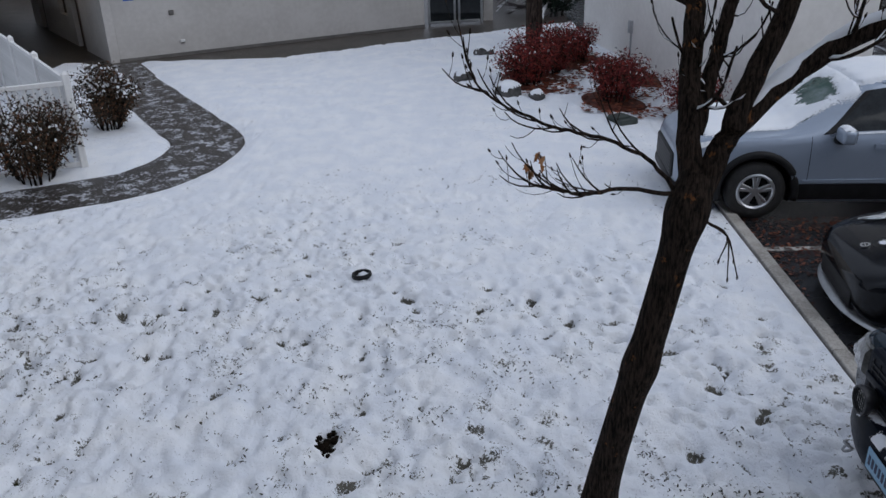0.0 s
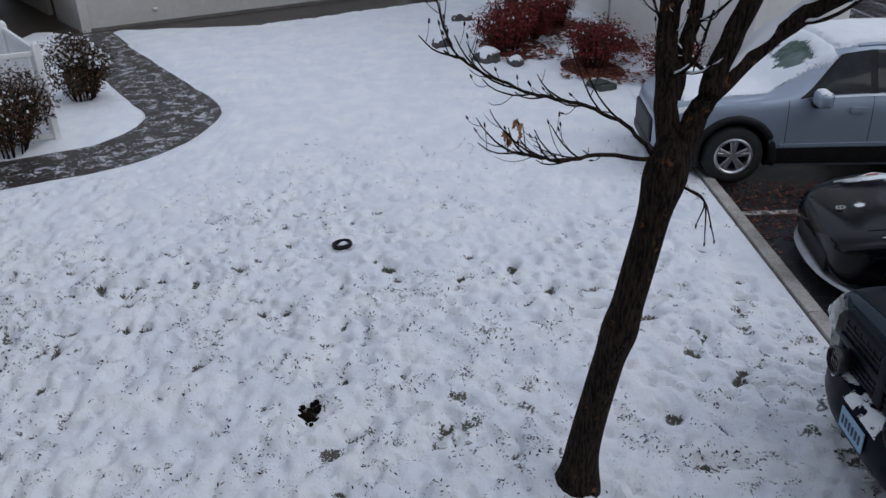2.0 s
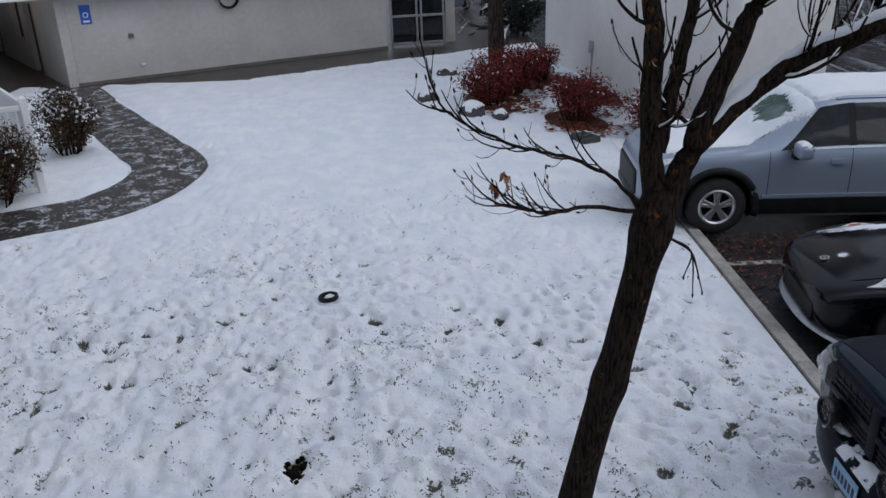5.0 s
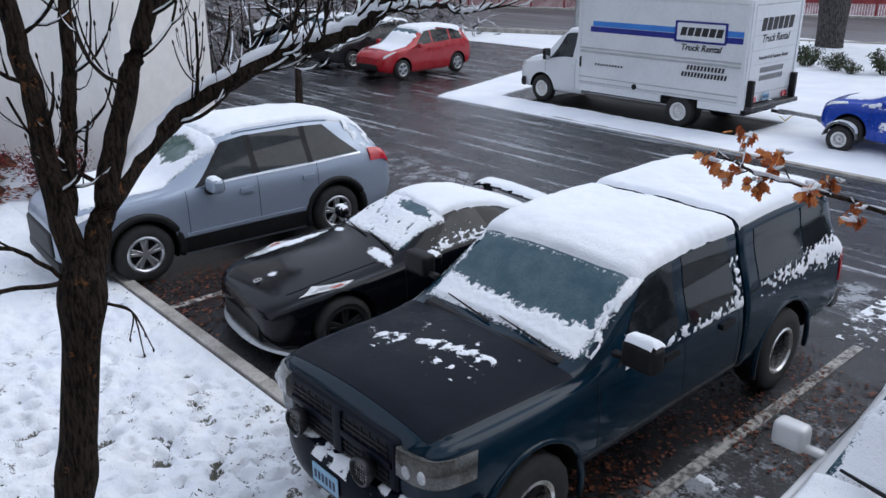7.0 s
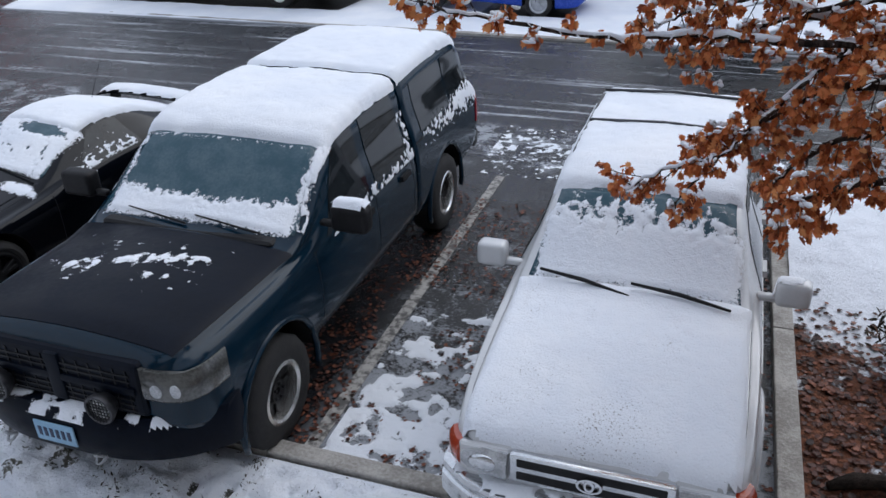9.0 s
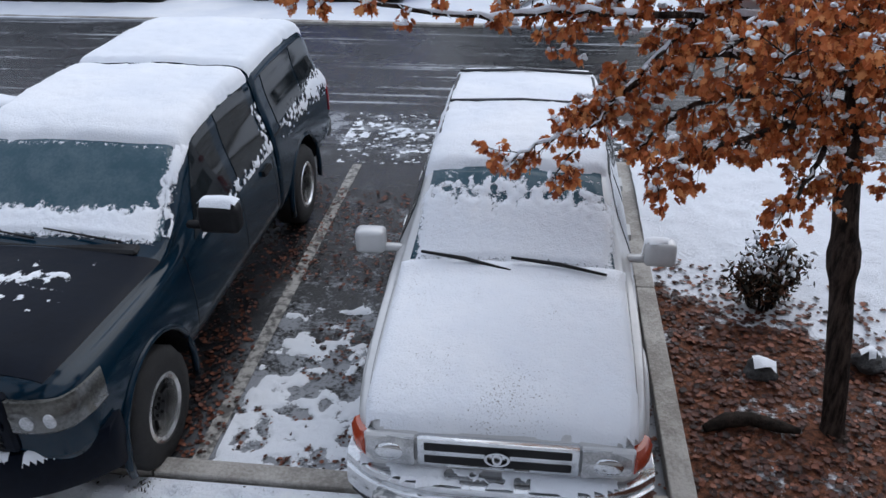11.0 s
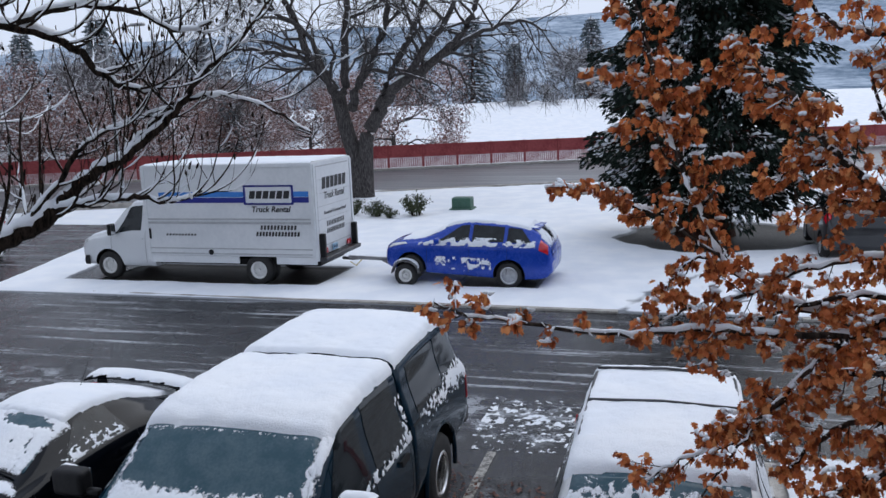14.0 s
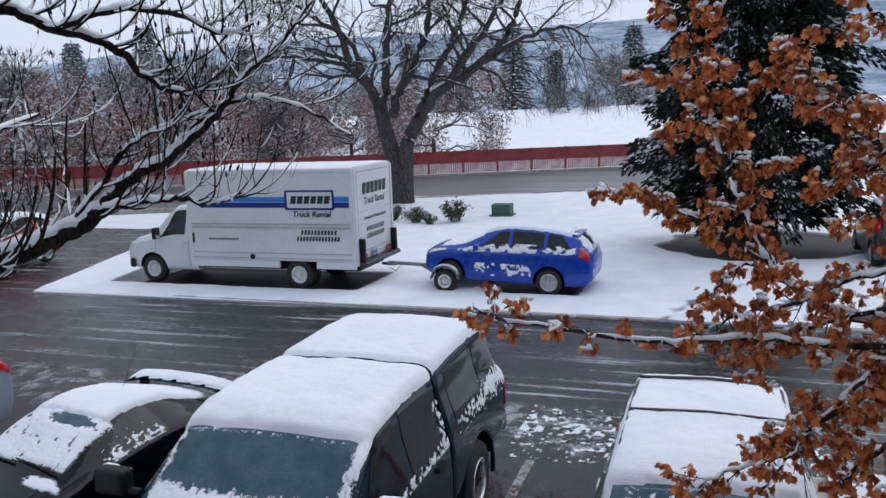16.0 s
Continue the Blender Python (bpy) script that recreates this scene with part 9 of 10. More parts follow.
# oak that keeps its dry leaves, beside the planting bed
def oak():
    rng = random.Random(23)
    top = thing("oak_tree", "young oak with rust-brown dry leaves and snowy limbs", "tree")
    trunk, limbs, snow = Wood(), Wood(), Wood()
    leaves = Leaves(OAK_LEAF, 0.35)
    T = smooth_line([(2.12, 4.42, 0.0), (2.10, 4.43, 0.2), (2.02, 4.48, 0.8), (1.94, 4.56, 1.4), (1.87, 4.68, 2.05), (1.84, 4.80, 2.9), (1.80, 4.9, 4.0), (1.75, 5.0, 5.6)], 6)
    R = [0.14, 0.105, 0.09, 0.084, 0.082] + [0.078] * 60
    R = [R[k] * (1 if p.z < 2 else max(0.25, 1 - 0.2 * (p.z - 2))) * (1 + 0.06 * noise.noise(p * 5)) + 0.03 * math.exp(-((p.z - 1.35) / 0.1) ** 2) for k, p in enumerate(T)]
    trunk.add(T, R, 14)
    # limbs: points, thickness at both ends, twigs per metre, reach of the twigs, snow cover
    main = [
        # long thin limb over the drive
        ([(1.84, 4.78, 2.75), (1.2, 4.62, 2.85), (0.54, 4.45, 2.90), (0.07, 4.42, 2.92), (-0.39, 4.2, 2.93), (-0.85, 3.95, 3.05), (-1.13, 3.75, 3.13), (-1.3, 3.67, 3.22)], 0.026, 0.005, 9, 0.11, 0.9),
        # snow-plastered leader
        ([(1.83, 4.85, 2.6), (1.1, 4.75, 2.9), (0.55, 4.65, 3.02), (0.25, 4.6, 3.23), (0.13, 4.6, 3.42), (0.01, 4.6, 3.69), (-0.09, 4.6, 3.92), (-0.17, 4.6, 4.21)], 0.028, 0.015, 7, 0.15, 1.25),
        ([(-0.16, 4.6, 4.18), (-0.21, 4.6, 4.37), (-0.27, 4.6, 4.59), (-0.34, 4.6, 4.85), (-0.42, 4.6, 5.2)], 0.015, 0.007, 38, 0.17, 1.0),
        ([(-0.02, 4.62, 3.76), (-0.16, 4.66, 3.92), (-0.24, 4.66, 4.08)], 0.009, 0.004, 40, 0.13, 0.8),
        ([(-0.10, 4.6, 3.95), (0.00, 4.62, 4.12), (0.02, 4.62, 4.28)], 0.008, 0.004, 40, 0.11, 0.9),
        ([(0.04, 4.6, 3.62), (-0.08, 4.56, 3.64), (-0.17, 4.55, 3.58)], 0.008, 0.004, 22, 0.10, 0.8),
        ([(0.20, 4.6, 3.28), (-0.10, 4.6, 3.50), (-0.3, 4.6, 3.60), (-0.53, 4.6, 3.67), (-0.80, 4.6, 3.70)], 0.012, 0.004, 26, 0.12, 0.8),
        ([(-0.16, 4.6, 4.2), (-0.30, 4.6, 4.33), (-0.46, 4.6, 4.36), (-0.66, 4.6, 4.33)], 0.009, 0.004, 18, 0.08, 1.0),
        ([(0.06, 4.6, 3.58), (0.18, 4.6, 3.80), (0.22, 4.6, 3.95)], 0.009, 0.004, 24, 0.10, 0.8),
        ([(0.22, 4.6, 3.25), (0.05, 4.55, 3.32), (-0.08, 4.5, 3.22), (-0.16, 4.5, 3.12)], 0.010, 0.004, 28, 0.10, 0.7),
        # right leader
        ([(1.83, 4.86, 3.1), (1.4, 4.7, 3.4), (1.01, 4.6, 3.67), (0.82, 4.6, 3.84), (0.67, 4.6, 4.0), (0.52, 4.6, 4.22), (0.34, 4.6, 4.35), (0.20, 4.6, 4.43)], 0.032, 0.006, 38, 0.16, 0.9),
        ([(0.85, 4.6, 3.80), (0.66, 4.6, 3.84), (0.50, 4.6, 3.79), (0.42, 4.6, 3.66)], 0.010, 0.004, 28, 0.12, 0.9),
        ([(1.05, 4.62, 3.64), (0.86, 4.7, 3.62), (0.70, 4.7, 3.58), (0.55, 4.7, 3.62)], 0.011, 0.004, 40, 0.15, 0.7),
        ([(1.20, 4.66, 3.55), (1.08, 4.75, 3.95), (0.98, 4.75, 4.2), (0.92, 4.75, 4.45)], 0.016, 0.005, 16, 0.13, 0.7),
        ([(1.82, 4.88, 3.6), (1.3, 4.7, 4.4), (0.97, 4.6, 4.52), (0.78, 4.6, 4.56), (0.62, 4.6, 4.68), (0.55, 4.6, 4.85)], 0.024, 0.006, 13, 0.12, 0.9),
        # middle limbs
        ([(1.83, 4.85, 2.9), (1.4, 4.7, 3.2), (1.03, 4.6, 3.32), (0.64, 4.6, 3.25), (0.34, 4.6, 3.19)], 0.026, 0.009, 14, 0.13, 1.0),
        ([(0.60, 4.6, 3.24), (0.30, 4.55, 3.10), (0.10, 4.5, 3.06), (-0.10, 4.45, 2.98), (-0.25, 4.42, 2.90)], 0.013, 0.004, 30, 0.13, 0.9),
        ([(1.84, 4.8, 2.7), (1.4, 4.7, 2.95), (1.0, 4.62, 3.10), (0.6, 4.6, 3.02), (0.3, 4.6, 2.90), (0.12, 4.55, 2.80)], 0.024, 0.006, 26, 0.15, 0.8),
        # low limbs reaching over the off-roader
        ([(1.84, 4.80, 2.75), (1.4, 4.7, 3.05), (1.05, 4.6, 2.98), (0.86, 4.55, 2.88), (0.69, 4.5, 2.72), (0.48, 4.45, 2.50), (0.24, 4.38, 2.26), (-0.05, 4.3, 2.16), (-0.27, 4.25, 2.02)], 0.030, 0.006, 22, 0.15, 1.0),
        ([(0.42, 4.43, 2.44), (0.28, 4.2, 2.34), (0.16, 4.0, 2.26), (0.05, 3.85, 2.16)], 0.010, 0.004, 26, 0.12, 0.6),
        ([(1.86, 4.7, 2.07), (1.4, 4.75, 2.5), (0.95, 4.7, 2.62), (0.66, 4.6, 2.55), (0.45, 4.5, 2.42), (0.3, 4.45, 2.3)], 0.034, 0.008, 26, 0.16, 0.7),
        ([(1.86, 4.68, 2.2), (1.4, 4.3, 2.34), (1.02, 3.96, 2.36), (0.72, 3.65, 2.40), (0.5, 3.45, 2.38)], 0.032, 0.008, 26, 0.16, 0.7),
        ([(1.86, 4.7, 2.2), (1.35, 4.6, 2.4), (0.95, 4.6, 2.36), (0.72, 4.6, 2.2), (0.58, 4.55, 2.05)], 0.028, 0.008, 26, 0.16, 0.6),
        ([(1.84, 4.8, 2.7), (1.5, 4.4, 2.9), (1.15, 4.1, 2.95), (0.85, 3.9, 2.85)], 0.026, 0.007, 26, 0.17, 0.7),
        ([(1.85, 4.75, 2.4), (1.5, 4.5, 2.55), (1.15, 4.3, 2.6), (0.92, 4.15, 2.5)], 0.026, 0.007, 26, 0.17, 0.7),
        ([(1.85, 4.72, 2.3), (1.6, 4.3, 2.3), (1.4, 3.9, 2.2), (1.2, 3.6, 2.1)], 0.026, 0.007, 20, 0.16, 0.6),
        ([(1.84, 4.8, 2.6), (1.55, 5.1, 2.5), (1.25, 5.5, 2.5), (1.05, 5.8, 2.4)], 0.026, 0.007, 18, 0.16, 0.6),
        ([(1.84, 4.8, 2.9), (1.6, 5.2, 3.2), (1.4, 5.5, 3.4), (1.25, 5.7, 3.5)], 0.026, 0.007, 16, 0.16, 0.6),
        ([(1.85, 4.72, 2.5), (1.7, 4.3, 2.75), (1.45, 3.95, 2.75), (1.2, 3.75, 2.65)], 0.026, 0.007, 30, 0.18, 0.5),
        ([(1.85, 4.72, 2.4), (1.85, 4.3, 2.55), (1.8, 3.95, 2.5), (1.7, 3.7, 2.35)], 0.026, 0.007, 30, 0.18, 0.5),
        ([(1.85, 4.72, 2.6), (1.55, 4.2, 2.95), (1.25, 3.7, 3.0), (1.0, 3.4, 2.95)], 0.026, 0.007, 30, 0.19, 0.5),
        ([(1.85, 4.72, 2.7), (1.75, 4.2, 3.0), (1.6, 3.7, 3.0), (1.45, 3.4, 2.9)], 0.026, 0.007, 30, 0.19, 0.5),
        ([(1.85, 4.75, 2.3), (1.6, 4.7, 2.35), (1.35, 4.6, 2.25), (1.2, 4.5, 2.1)], 0.024, 0.007, 28, 0.17, 0.5),
        ([(1.84, 4.8, 2.5), (1.5, 4.95, 2.75), (1.15, 5.0, 2.8), (0.85, 5.0, 2.75)], 0.026, 0.007, 30, 0.18, 0.6),
        ([(1.86, 4.7, 2.15), (1.75, 4.4, 2.15), (1.65, 4.15, 2.0)], 0.022, 0.007, 28, 0.16, 0.4),
        ([(1.84, 4.8, 2.8), (1.6, 4.45, 3.1), (1.4, 4.2, 3.15), (1.2, 4.1, 3.1)], 0.026, 0.007, 26, 0.18, 0.5),
        ([(1.86, 4.7, 2.1), (2.1, 4.2, 2.5), (2.2, 3.8, 2.8)], 0.035, 0.012, 12, 0.2, 0.6),
        ([(1.86, 4.75, 2.3), (2.3, 5.0, 2.8), (2.7, 5.2, 3.4)], 0.035, 0.012, 12, 0.2, 0.6),
    ]
    for pts, r0, r1, density, reach, cover in main:
        line = wiggle(pts, rng, 0.010, 6)
        rad = taper(r0, r1, len(line))
        limbs.add(line, rad, 8)
        snow_along(snow, line, rad, rng, 0.97 * cover, 1.05 * cover)
        for p, r in zip(line, rad):   # wet snow stuck to the windward flank
            if rng.random() < 0.75 * cover:
                q = p + Vector((rng.uniform(-0.7, 0.7) * r, -r * 0.8, rng.uniform(-0.2, 0.8) * r))
                u = Vector((rng.uniform(-1, 1), 0, rng.uniform(-1, 1))) * rng.uniform(0.008, 0.022)
                snow.add([q - u, q, q + u], [0.002, r * rng.uniform(0.35, 0.6), 0.002], 5)
        if cover > 1.1:               # the leader is plastered white on its weather side
            for a in range(0, len(line) - 3, 3):
                run = line[a:a + 4]
                if run[0].x < 0.62 and rng.random() < 0.92:
                    snow.add([p + Vector((-0.35, -0.75, 0.25)) * rad[a] + jitter(rng, 0.004) for p in run], [rad[a] * 0.25, rad[a] * rng.uniform(0.7, 1.0), rad[a] * rng.uniform(0.65, 0.95), rad[a] * 0.25], 7)
        length = sum((b - a).length for a, b in zip(line, line[1:]))
        first = 0.20 if (line[0] - Vector((1.84, 4.8, line[0].z))).length < 0.2 else 0.05
        n = max(3, int(length * density * 0.62))
        for k in range(n):
            j = min(int(len(line) * (first + (0.99 - first) * k / n)), len(line) - 2)
            d = (line[j + 1] - line[j]).normalized()
            side = d.cross(jitter(rng, 1)).normalized()
            tips = []
            twig(limbs, snow, line[j], d * 0.6 + side * 0.9, reach * rng.uniform(0.5, 1.4), 0.004, rng, 1, 0.15, 0.5, tips, 4)
            for p, dd, dep in tips:
                for q in range(rng.randint(6, 10)):
                    lie = Vector((dd.x + rng.uniform(-0.9, 0.9), dd.y + rng.uniform(-0.9, 0.9), rng.uniform(-2.6, -0.2)))
                    leaves.add(p + jitter(rng, 0.026), lie, rng.uniform(0.030, 0.060), rng)
                if rng.random() < 0.36:
                    q = p + Vector((0, 0, 0.020))
                    for _ in range(rng.randint(2, 5)):
                        q = q + Vector((rng.uniform(-0.028, 0.028), rng.uniform(-0.028, 0.028), rng.uniform(-0.010, 0.008)))
                        u = Vector((rng.uniform(-1, 1), rng.uniform(-1, 1), rng.uniform(-0.5, 0.5))) * rng.uniform(0.012, 0.03)
                        snow.add([q - u, q - u * 0.5, q + u * 0.5, q + u], [0.003, rng.uniform(0.006, 0.015), rng.uniform(0.005, 0.013), 0.003], 6)
    tree_parts(top, trunk, limbs, snow, leaves, M_bark_oak, M_bark_oak, M_oak_leaf)


oak()


def grow(wood, snow, p, d, length, r, depth, rng, spread, rise, ends, seg=7, shrink=0.72, forks=2):
    """A forking limb; ends gathers the tips."""
    n = 6
    pts = [p.copy()]
    for k in range(n):
        d = (d + jitter(rng, 0.16) + Vector((0, 0, rise / n))).normalized()
        p = p + d * (length / n)
        pts.append(p.copy())
    rad = taper(r, r * shrink, len(pts))
    wood.add(pts, rad, seg)
    if snow is not None:
        snow_along(snow, pts, rad, rng, 0.75, 0.8)
    if depth == 0:
        ends.append((pts[-1], d))
        return
    for k in range(forks + (rng.random() < 0.45)):
        side = d.cross(jitter(rng, 1)).normalized()
        grow(wood, snow, pts[-1] if k < 2 else pts[rng.randint(2, 4)], d * 0.8 + side * spread * rng.uniform(0.6, 1.15), length * rng.uniform(0.62, 0.86), rad[-1] * (0.86 if k == 0 else 0.68), depth - 1, rng, spread, rise, ends, max(4, seg - 1), shrink, forks)


def big_tree():
    rng = random.Random(4)
    top = thing("bare_shade_tree", "large bare shade tree with snow-lined limbs", "tree", pose(-14.65, 35.7, 0))
    trunk, limbs, snow = Wood(), Wood(), Wood()
    ends = []
    flat = lambda pts: [(x + 14.65, rng.uniform(-0.25, 0.25) + 0.12 * k * rng.choice((-1, 1)), z) for k, (x, z) in enumerate(pts)]
    for pts, r0, r1 in (([(-14.75, -0.1), (-14.80, 0.6), (-15.0, 1.96), (-15.35, 3.58), (-15.65, 4.87)], 0.46, 0.33), ([(-14.45, -0.1), (-14.47, 0.8), (-14.45, 1.95), (-14.22, 3.02), (-13.45, 4.26)], 0.42, 0.31)):
        t = smooth_line([(x + 14.65, 0.1 * k % 0.3, z) for k, (x, z) in enumerate(pts)], 5)
        trunk.add(t, [(r0 + (r1 - r0) * k / (len(t) - 1)) * (1.22 if k == 0 else 1) * (1 + 0.05 * noise.noise(p * 2)) for k, p in enumerate(t)], 14)
        snow_along(snow, t[8:], [0.3] * len(t[8:]), rng, 0.5, 0.5)
    limb = ([(-15.65, 4.8), (-15.95, 5.4), (-16.81, 6.88), (-17.89, 8.73), (-18.4, 10.6), (-18.7, 12.2)], 0.26, 0.08), \
        ([(-15.55, 4.6), (-15.3, 5.5), (-14.95, 7.5), (-14.7, 9.5), (-14.43, 11.25), (-14.2, 13.0)], 0.24, 0.08), \
        ([(-15.6, 4.6), (-16.4, 5.9), (-17.3, 6.75), (-18.62, 6.95), (-20.4, 7.29), (-22.0, 7.1)], 0.17, 0.05), \
        ([(-14.9, 4.2), (-14.5, 5.2), (-13.82, 6.66), (-13.07, 8.39), (-12.68, 10.35), (-12.3, 12.2)], 0.24, 0.08), \
        ([(-13.5, 4.2), (-12.37, 5.35), (-11.25, 5.95), (-9.97, 6.84), (-9.23, 7.95), (-8.7, 9.3), (-8.2, 10.6)], 0.27, 0.08), \
        ([(-12.5, 5.25), (-11.06, 6.75), (-9.9, 8.15), (-9.1, 9.6), (-8.9, 11.4)], 0.18, 0.06), \
        ([(-10.4, 6.5), (-8.43, 7.4), (-6.91, 7.75), (-5.69, 7.3)], 0.13, 0.04), \
        ([(-13.6, 4.1), (-12.9, 5.6), (-12.0, 7.4), (-11.3, 9.2), (-10.9, 11.0)], 0.20, 0.07), \
        ([(-16.2, 5.9), (-17.2, 7.9), (-19.0, 9.2), (-20.4, 10.2)], 0.14, 0.05)
    for pts, r0, r1 in limb:
        line = wiggle(flat(pts), rng, 0.07, 5)
        rad = taper(r0, r1, len(line))
        limbs.add(line, rad, 9)
        snow_along(snow, line, rad, rng, 0.9, 0.85)
        for k in range(10):
            j = min(int(len(line) * (0.25 + 0.75 * k / 10)), len(line) - 2)
            d = (line[j + 1] - line[j]).normalized()
            side = d.cross(jitter(rng, 1)).normalized()
            grow(limbs, snow, line[j], (d * 0.6 + side * 0.9).normalized(), rng.uniform(1.1, 1.9), rad[j] * 0.42 + 0.012, 3, rng, 0.65, -0.10, ends, 6, 0.72)
    for p, d in ends:
        twig(limbs, None, p, d + jitter(rng, 0.5), rng.uniform(0.6, 1.4), 0.016, rng, 1, -0.8, 0, None, 3)
    tree_parts(top, trunk, limbs, snow, None, M_bark_far, M_bark_far)


big_tree()


TWIGLET = [(0, 0), (0.020, 0.30), (0.11, 0.52), (0.016, 0.44), (0.014, 0.62), (0, 1.0), (-0.014, 0.66), (-0.10, 0.82), (-0.018, 0.55), (-0.020, 0.3)]


def leafy_tree(m, height, width, seed, leaf_m, dense=1.0, name="russet_tree", label="bushy russet-leaved tree dusted with snow", outline=TUFT, size=0.17, twiggy=0):
    rng = random.Random(seed)
    top = thing(name, label, "tree", m, group="trees beyond the road")
    trunk, limbs, snow = Wood(), Wood(), Wood()
    leaves = Leaves(outline, 0.3)
    trunk.add([(0, 0, 0), (0.05, 0, height * 0.14), (0.0, 0, height * 0.26)], [0.20, 0.16, 0.14], 8)
    ends = []
    for k in range(8):
        a = k * 0.82 + rng.random()
        low = rng.uniform(0.12, 0.5) if k % 2 else rng.uniform(0.5, 1.2)
        grow(limbs, snow, Vector((0, 0, height * (0.07 + 0.035 * k))), Vector((math.cos(a) * width / height * 1.5, math.sin(a) * width / height * 1.5, low)).normalized(), height * 0.24, 0.085, 4, rng, 0.7, 0.02, ends, 5)
    for p, d in ends:
        for k in range(int(15 * dense)):
            q = p + jitter(rng, 0.85)
            leaves.add(q, (d * 1.2 + jitter(rng, 1) if twiggy else jitter(rng, 1) + Vector((0, 0, -0.3))), size * rng.uniform(0.7, 1.4), rng)
        for _ in range(3):
            q = p + jitter(rng, 0.6)
            u = Vector((rng.uniform(-0.2, 0.2), rng.uniform(-0.2, 0.2), rng.uniform(-0.06, 0.06)))
            snow.add([q - u, q + Vector((0, 0, 0.02)), q + u], [0.01, rng.uniform(0.02, 0.05), 0.01], 4)
    tree_parts(top, trunk, limbs, snow, leaves, M_bark_far, M_bark_far, leaf_m)
    return top


R0 = lambda x, y, z=0.3: ROAD @ Matrix.Translation((x, y, z))
rt = leafy_tree(R0(-2.0, 22.5), 8.6, 9.0, 31, M_russet, 4.2)
rt2 = leafy_tree(R0(-26.5, 22.5), 9.4, 9.0, 37, M_russet, 3.6)
for src, x, y, rz, k in ((rt, -20.0, 24, 130, 1.0), (rt, -8.5, 25, 220, 0.85), (rt2, -14.2, 27, 70, 0.8), (rt2, -33, 23, 190, 1.0), (rt, -39, 22.5, 260, 1.05), (rt2, -45, 23.5, 300, 1.0), (rt2, -53, 25, 20, 1.1), (rt, -61, 24, 80, 1.0)):
    o = copy_thing(src, R0(x, y))
    o.matrix_basis = R0(x, y) @ pose(0, 0, 0, 0, 0, rz) @ Matrix.Diagonal((k, k, k, 1))
bt = leafy_tree(R0(-24, 31), 12.0, 9, 41, M_twigs, 1.9, "tall_bare_tree", "tall twiggy bare tree dusted with snow", TWIGLET, 0.75, 1)
for x, y, rz, k in ((-33, 33, 80, 1.08), (-16, 33, 160, 0.8), (-43, 32, 250, 1.1), (-52, 34, 30, 1.05), (-62, 33, 140, 1.1), (-9, 38, 300, 0.75), (-28, 40, 20, 1.1), (-72, 36, 200, 1.1), (26, 58, 30, 0.9), (15, 50, 100, 0.42), (33, 55, 80, 0.8)):
    o = copy_thing(bt, R0(x, y))
    o.matrix_basis = R0(x, y, 0.3 if y < 45 else 3.0) @ pose(0, 0, 0, 0, 0, rz) @ Matrix.Diagonal((k, k, k, 1))


# Unseen trees past the drive's end, added for branch reflections in car paint
for x, y, k in ((-36, 9, 1.25), (-42, 16, 1.35), (-39, 24, 1.3), (-47, 11, 1.4), (-50, 22, 1.4)):
    o = copy_thing(bt, pose(x, y, 0))
    o.matrix_basis = pose(x, y, 0, 0, 0, 50 * k * x) @ Matrix.Diagonal((k, k, k, 1))


def conifer(m, height, width, seed, leaf_m, n_whorls, per, tuft=0.30, name="conifer", label="", snowy=0.10, low=0.1, lean=-0.35, tufts=16):
    rng = random.Random(seed)
    top = thing(name, label, "tree", m, group="conifers")
    trunk, limbs, snow = Wood(), Wood(), Wood()
    leaves = Leaves(SPRAY, 0.25)
    trunk.add([(0, 0, 0), (0, 0, height * 0.1), (0, 0, height * 0.5), (0, 0, height)], [0.09 * width + 0.12, 0.075 * width + 0.10, 0.03 * width + 0.04, 0.02], 10)
    for w in range(n_whorls):
        z = height * (low + (0.98 - low) * w / n_whorls)
        reach = width * (1 - (z / height)) ** 0.75 * rng.uniform(0.8, 1.1) + 0.15
        for k in range(per):
            a = 6.283 * k / per + rng.uniform(-0.3, 0.3) + w * 0.7
            L = reach * rng.uniform(0.75, 1.1)
            d = Vector((math.cos(a), math.sin(a), 0))
            pts = [Vector((0, 0, z)) + d * L * s + Vector((0, 0, lean * L * s * s + 0.12 * L * s)) for s in (0, 0.3, 0.6, 0.85, 1.0)]
            limbs.add(pts, taper(0.02 + 0.012 * L, 0.006, 5), 4)
            for q in range(tufts):
                s = 0.15 + 0.85 * (q + rng.random()) / tufts
                p = Vector((0, 0, z)) + d * L * s + Vector((0, 0, lean * L * s * s + 0.12 * L * s)) + jitter(rng, 0.16 * L * (0.3 + s * 0.5))
                leaves.add(p, d + jitter(rng, 0.7) + Vector((0, 0, -0.5)), tuft * rng.uniform(0.7, 1.3), rng)
            for _ in range(2 if rng.random() < snowy * 4 else 0):
                s = rng.uniform(0.55, 0.98)
                p = Vector((0, 0, z)) + d * L * s + Vector((0, 0, lean * L * s * s + 0.12 * L * s + 0.10))
                for _ in range(4 if width > 3 else 1):
                    g = p + jitter(rng, 0.13) * L * 0.25
                    u = Vector((rng.uniform(-1, 1), rng.uniform(-1, 1), rng.uniform(-0.6, 0.2))) * rng.uniform(0.05, 0.13)
                    snow.add([g - u, g - u * 0.3 + Vector((0, 0, 0.012)), g + u * 0.4 + Vector((0, 0, 0.015)), g + u], [0.008, rng.uniform(0.02, 0.045), rng.uniform(0.02, 0.035), 0.008], 4)
    tree_parts(top, trunk, limbs, snow, leaves, M_bark_red, M_bark_red, leaf_m)
    return top




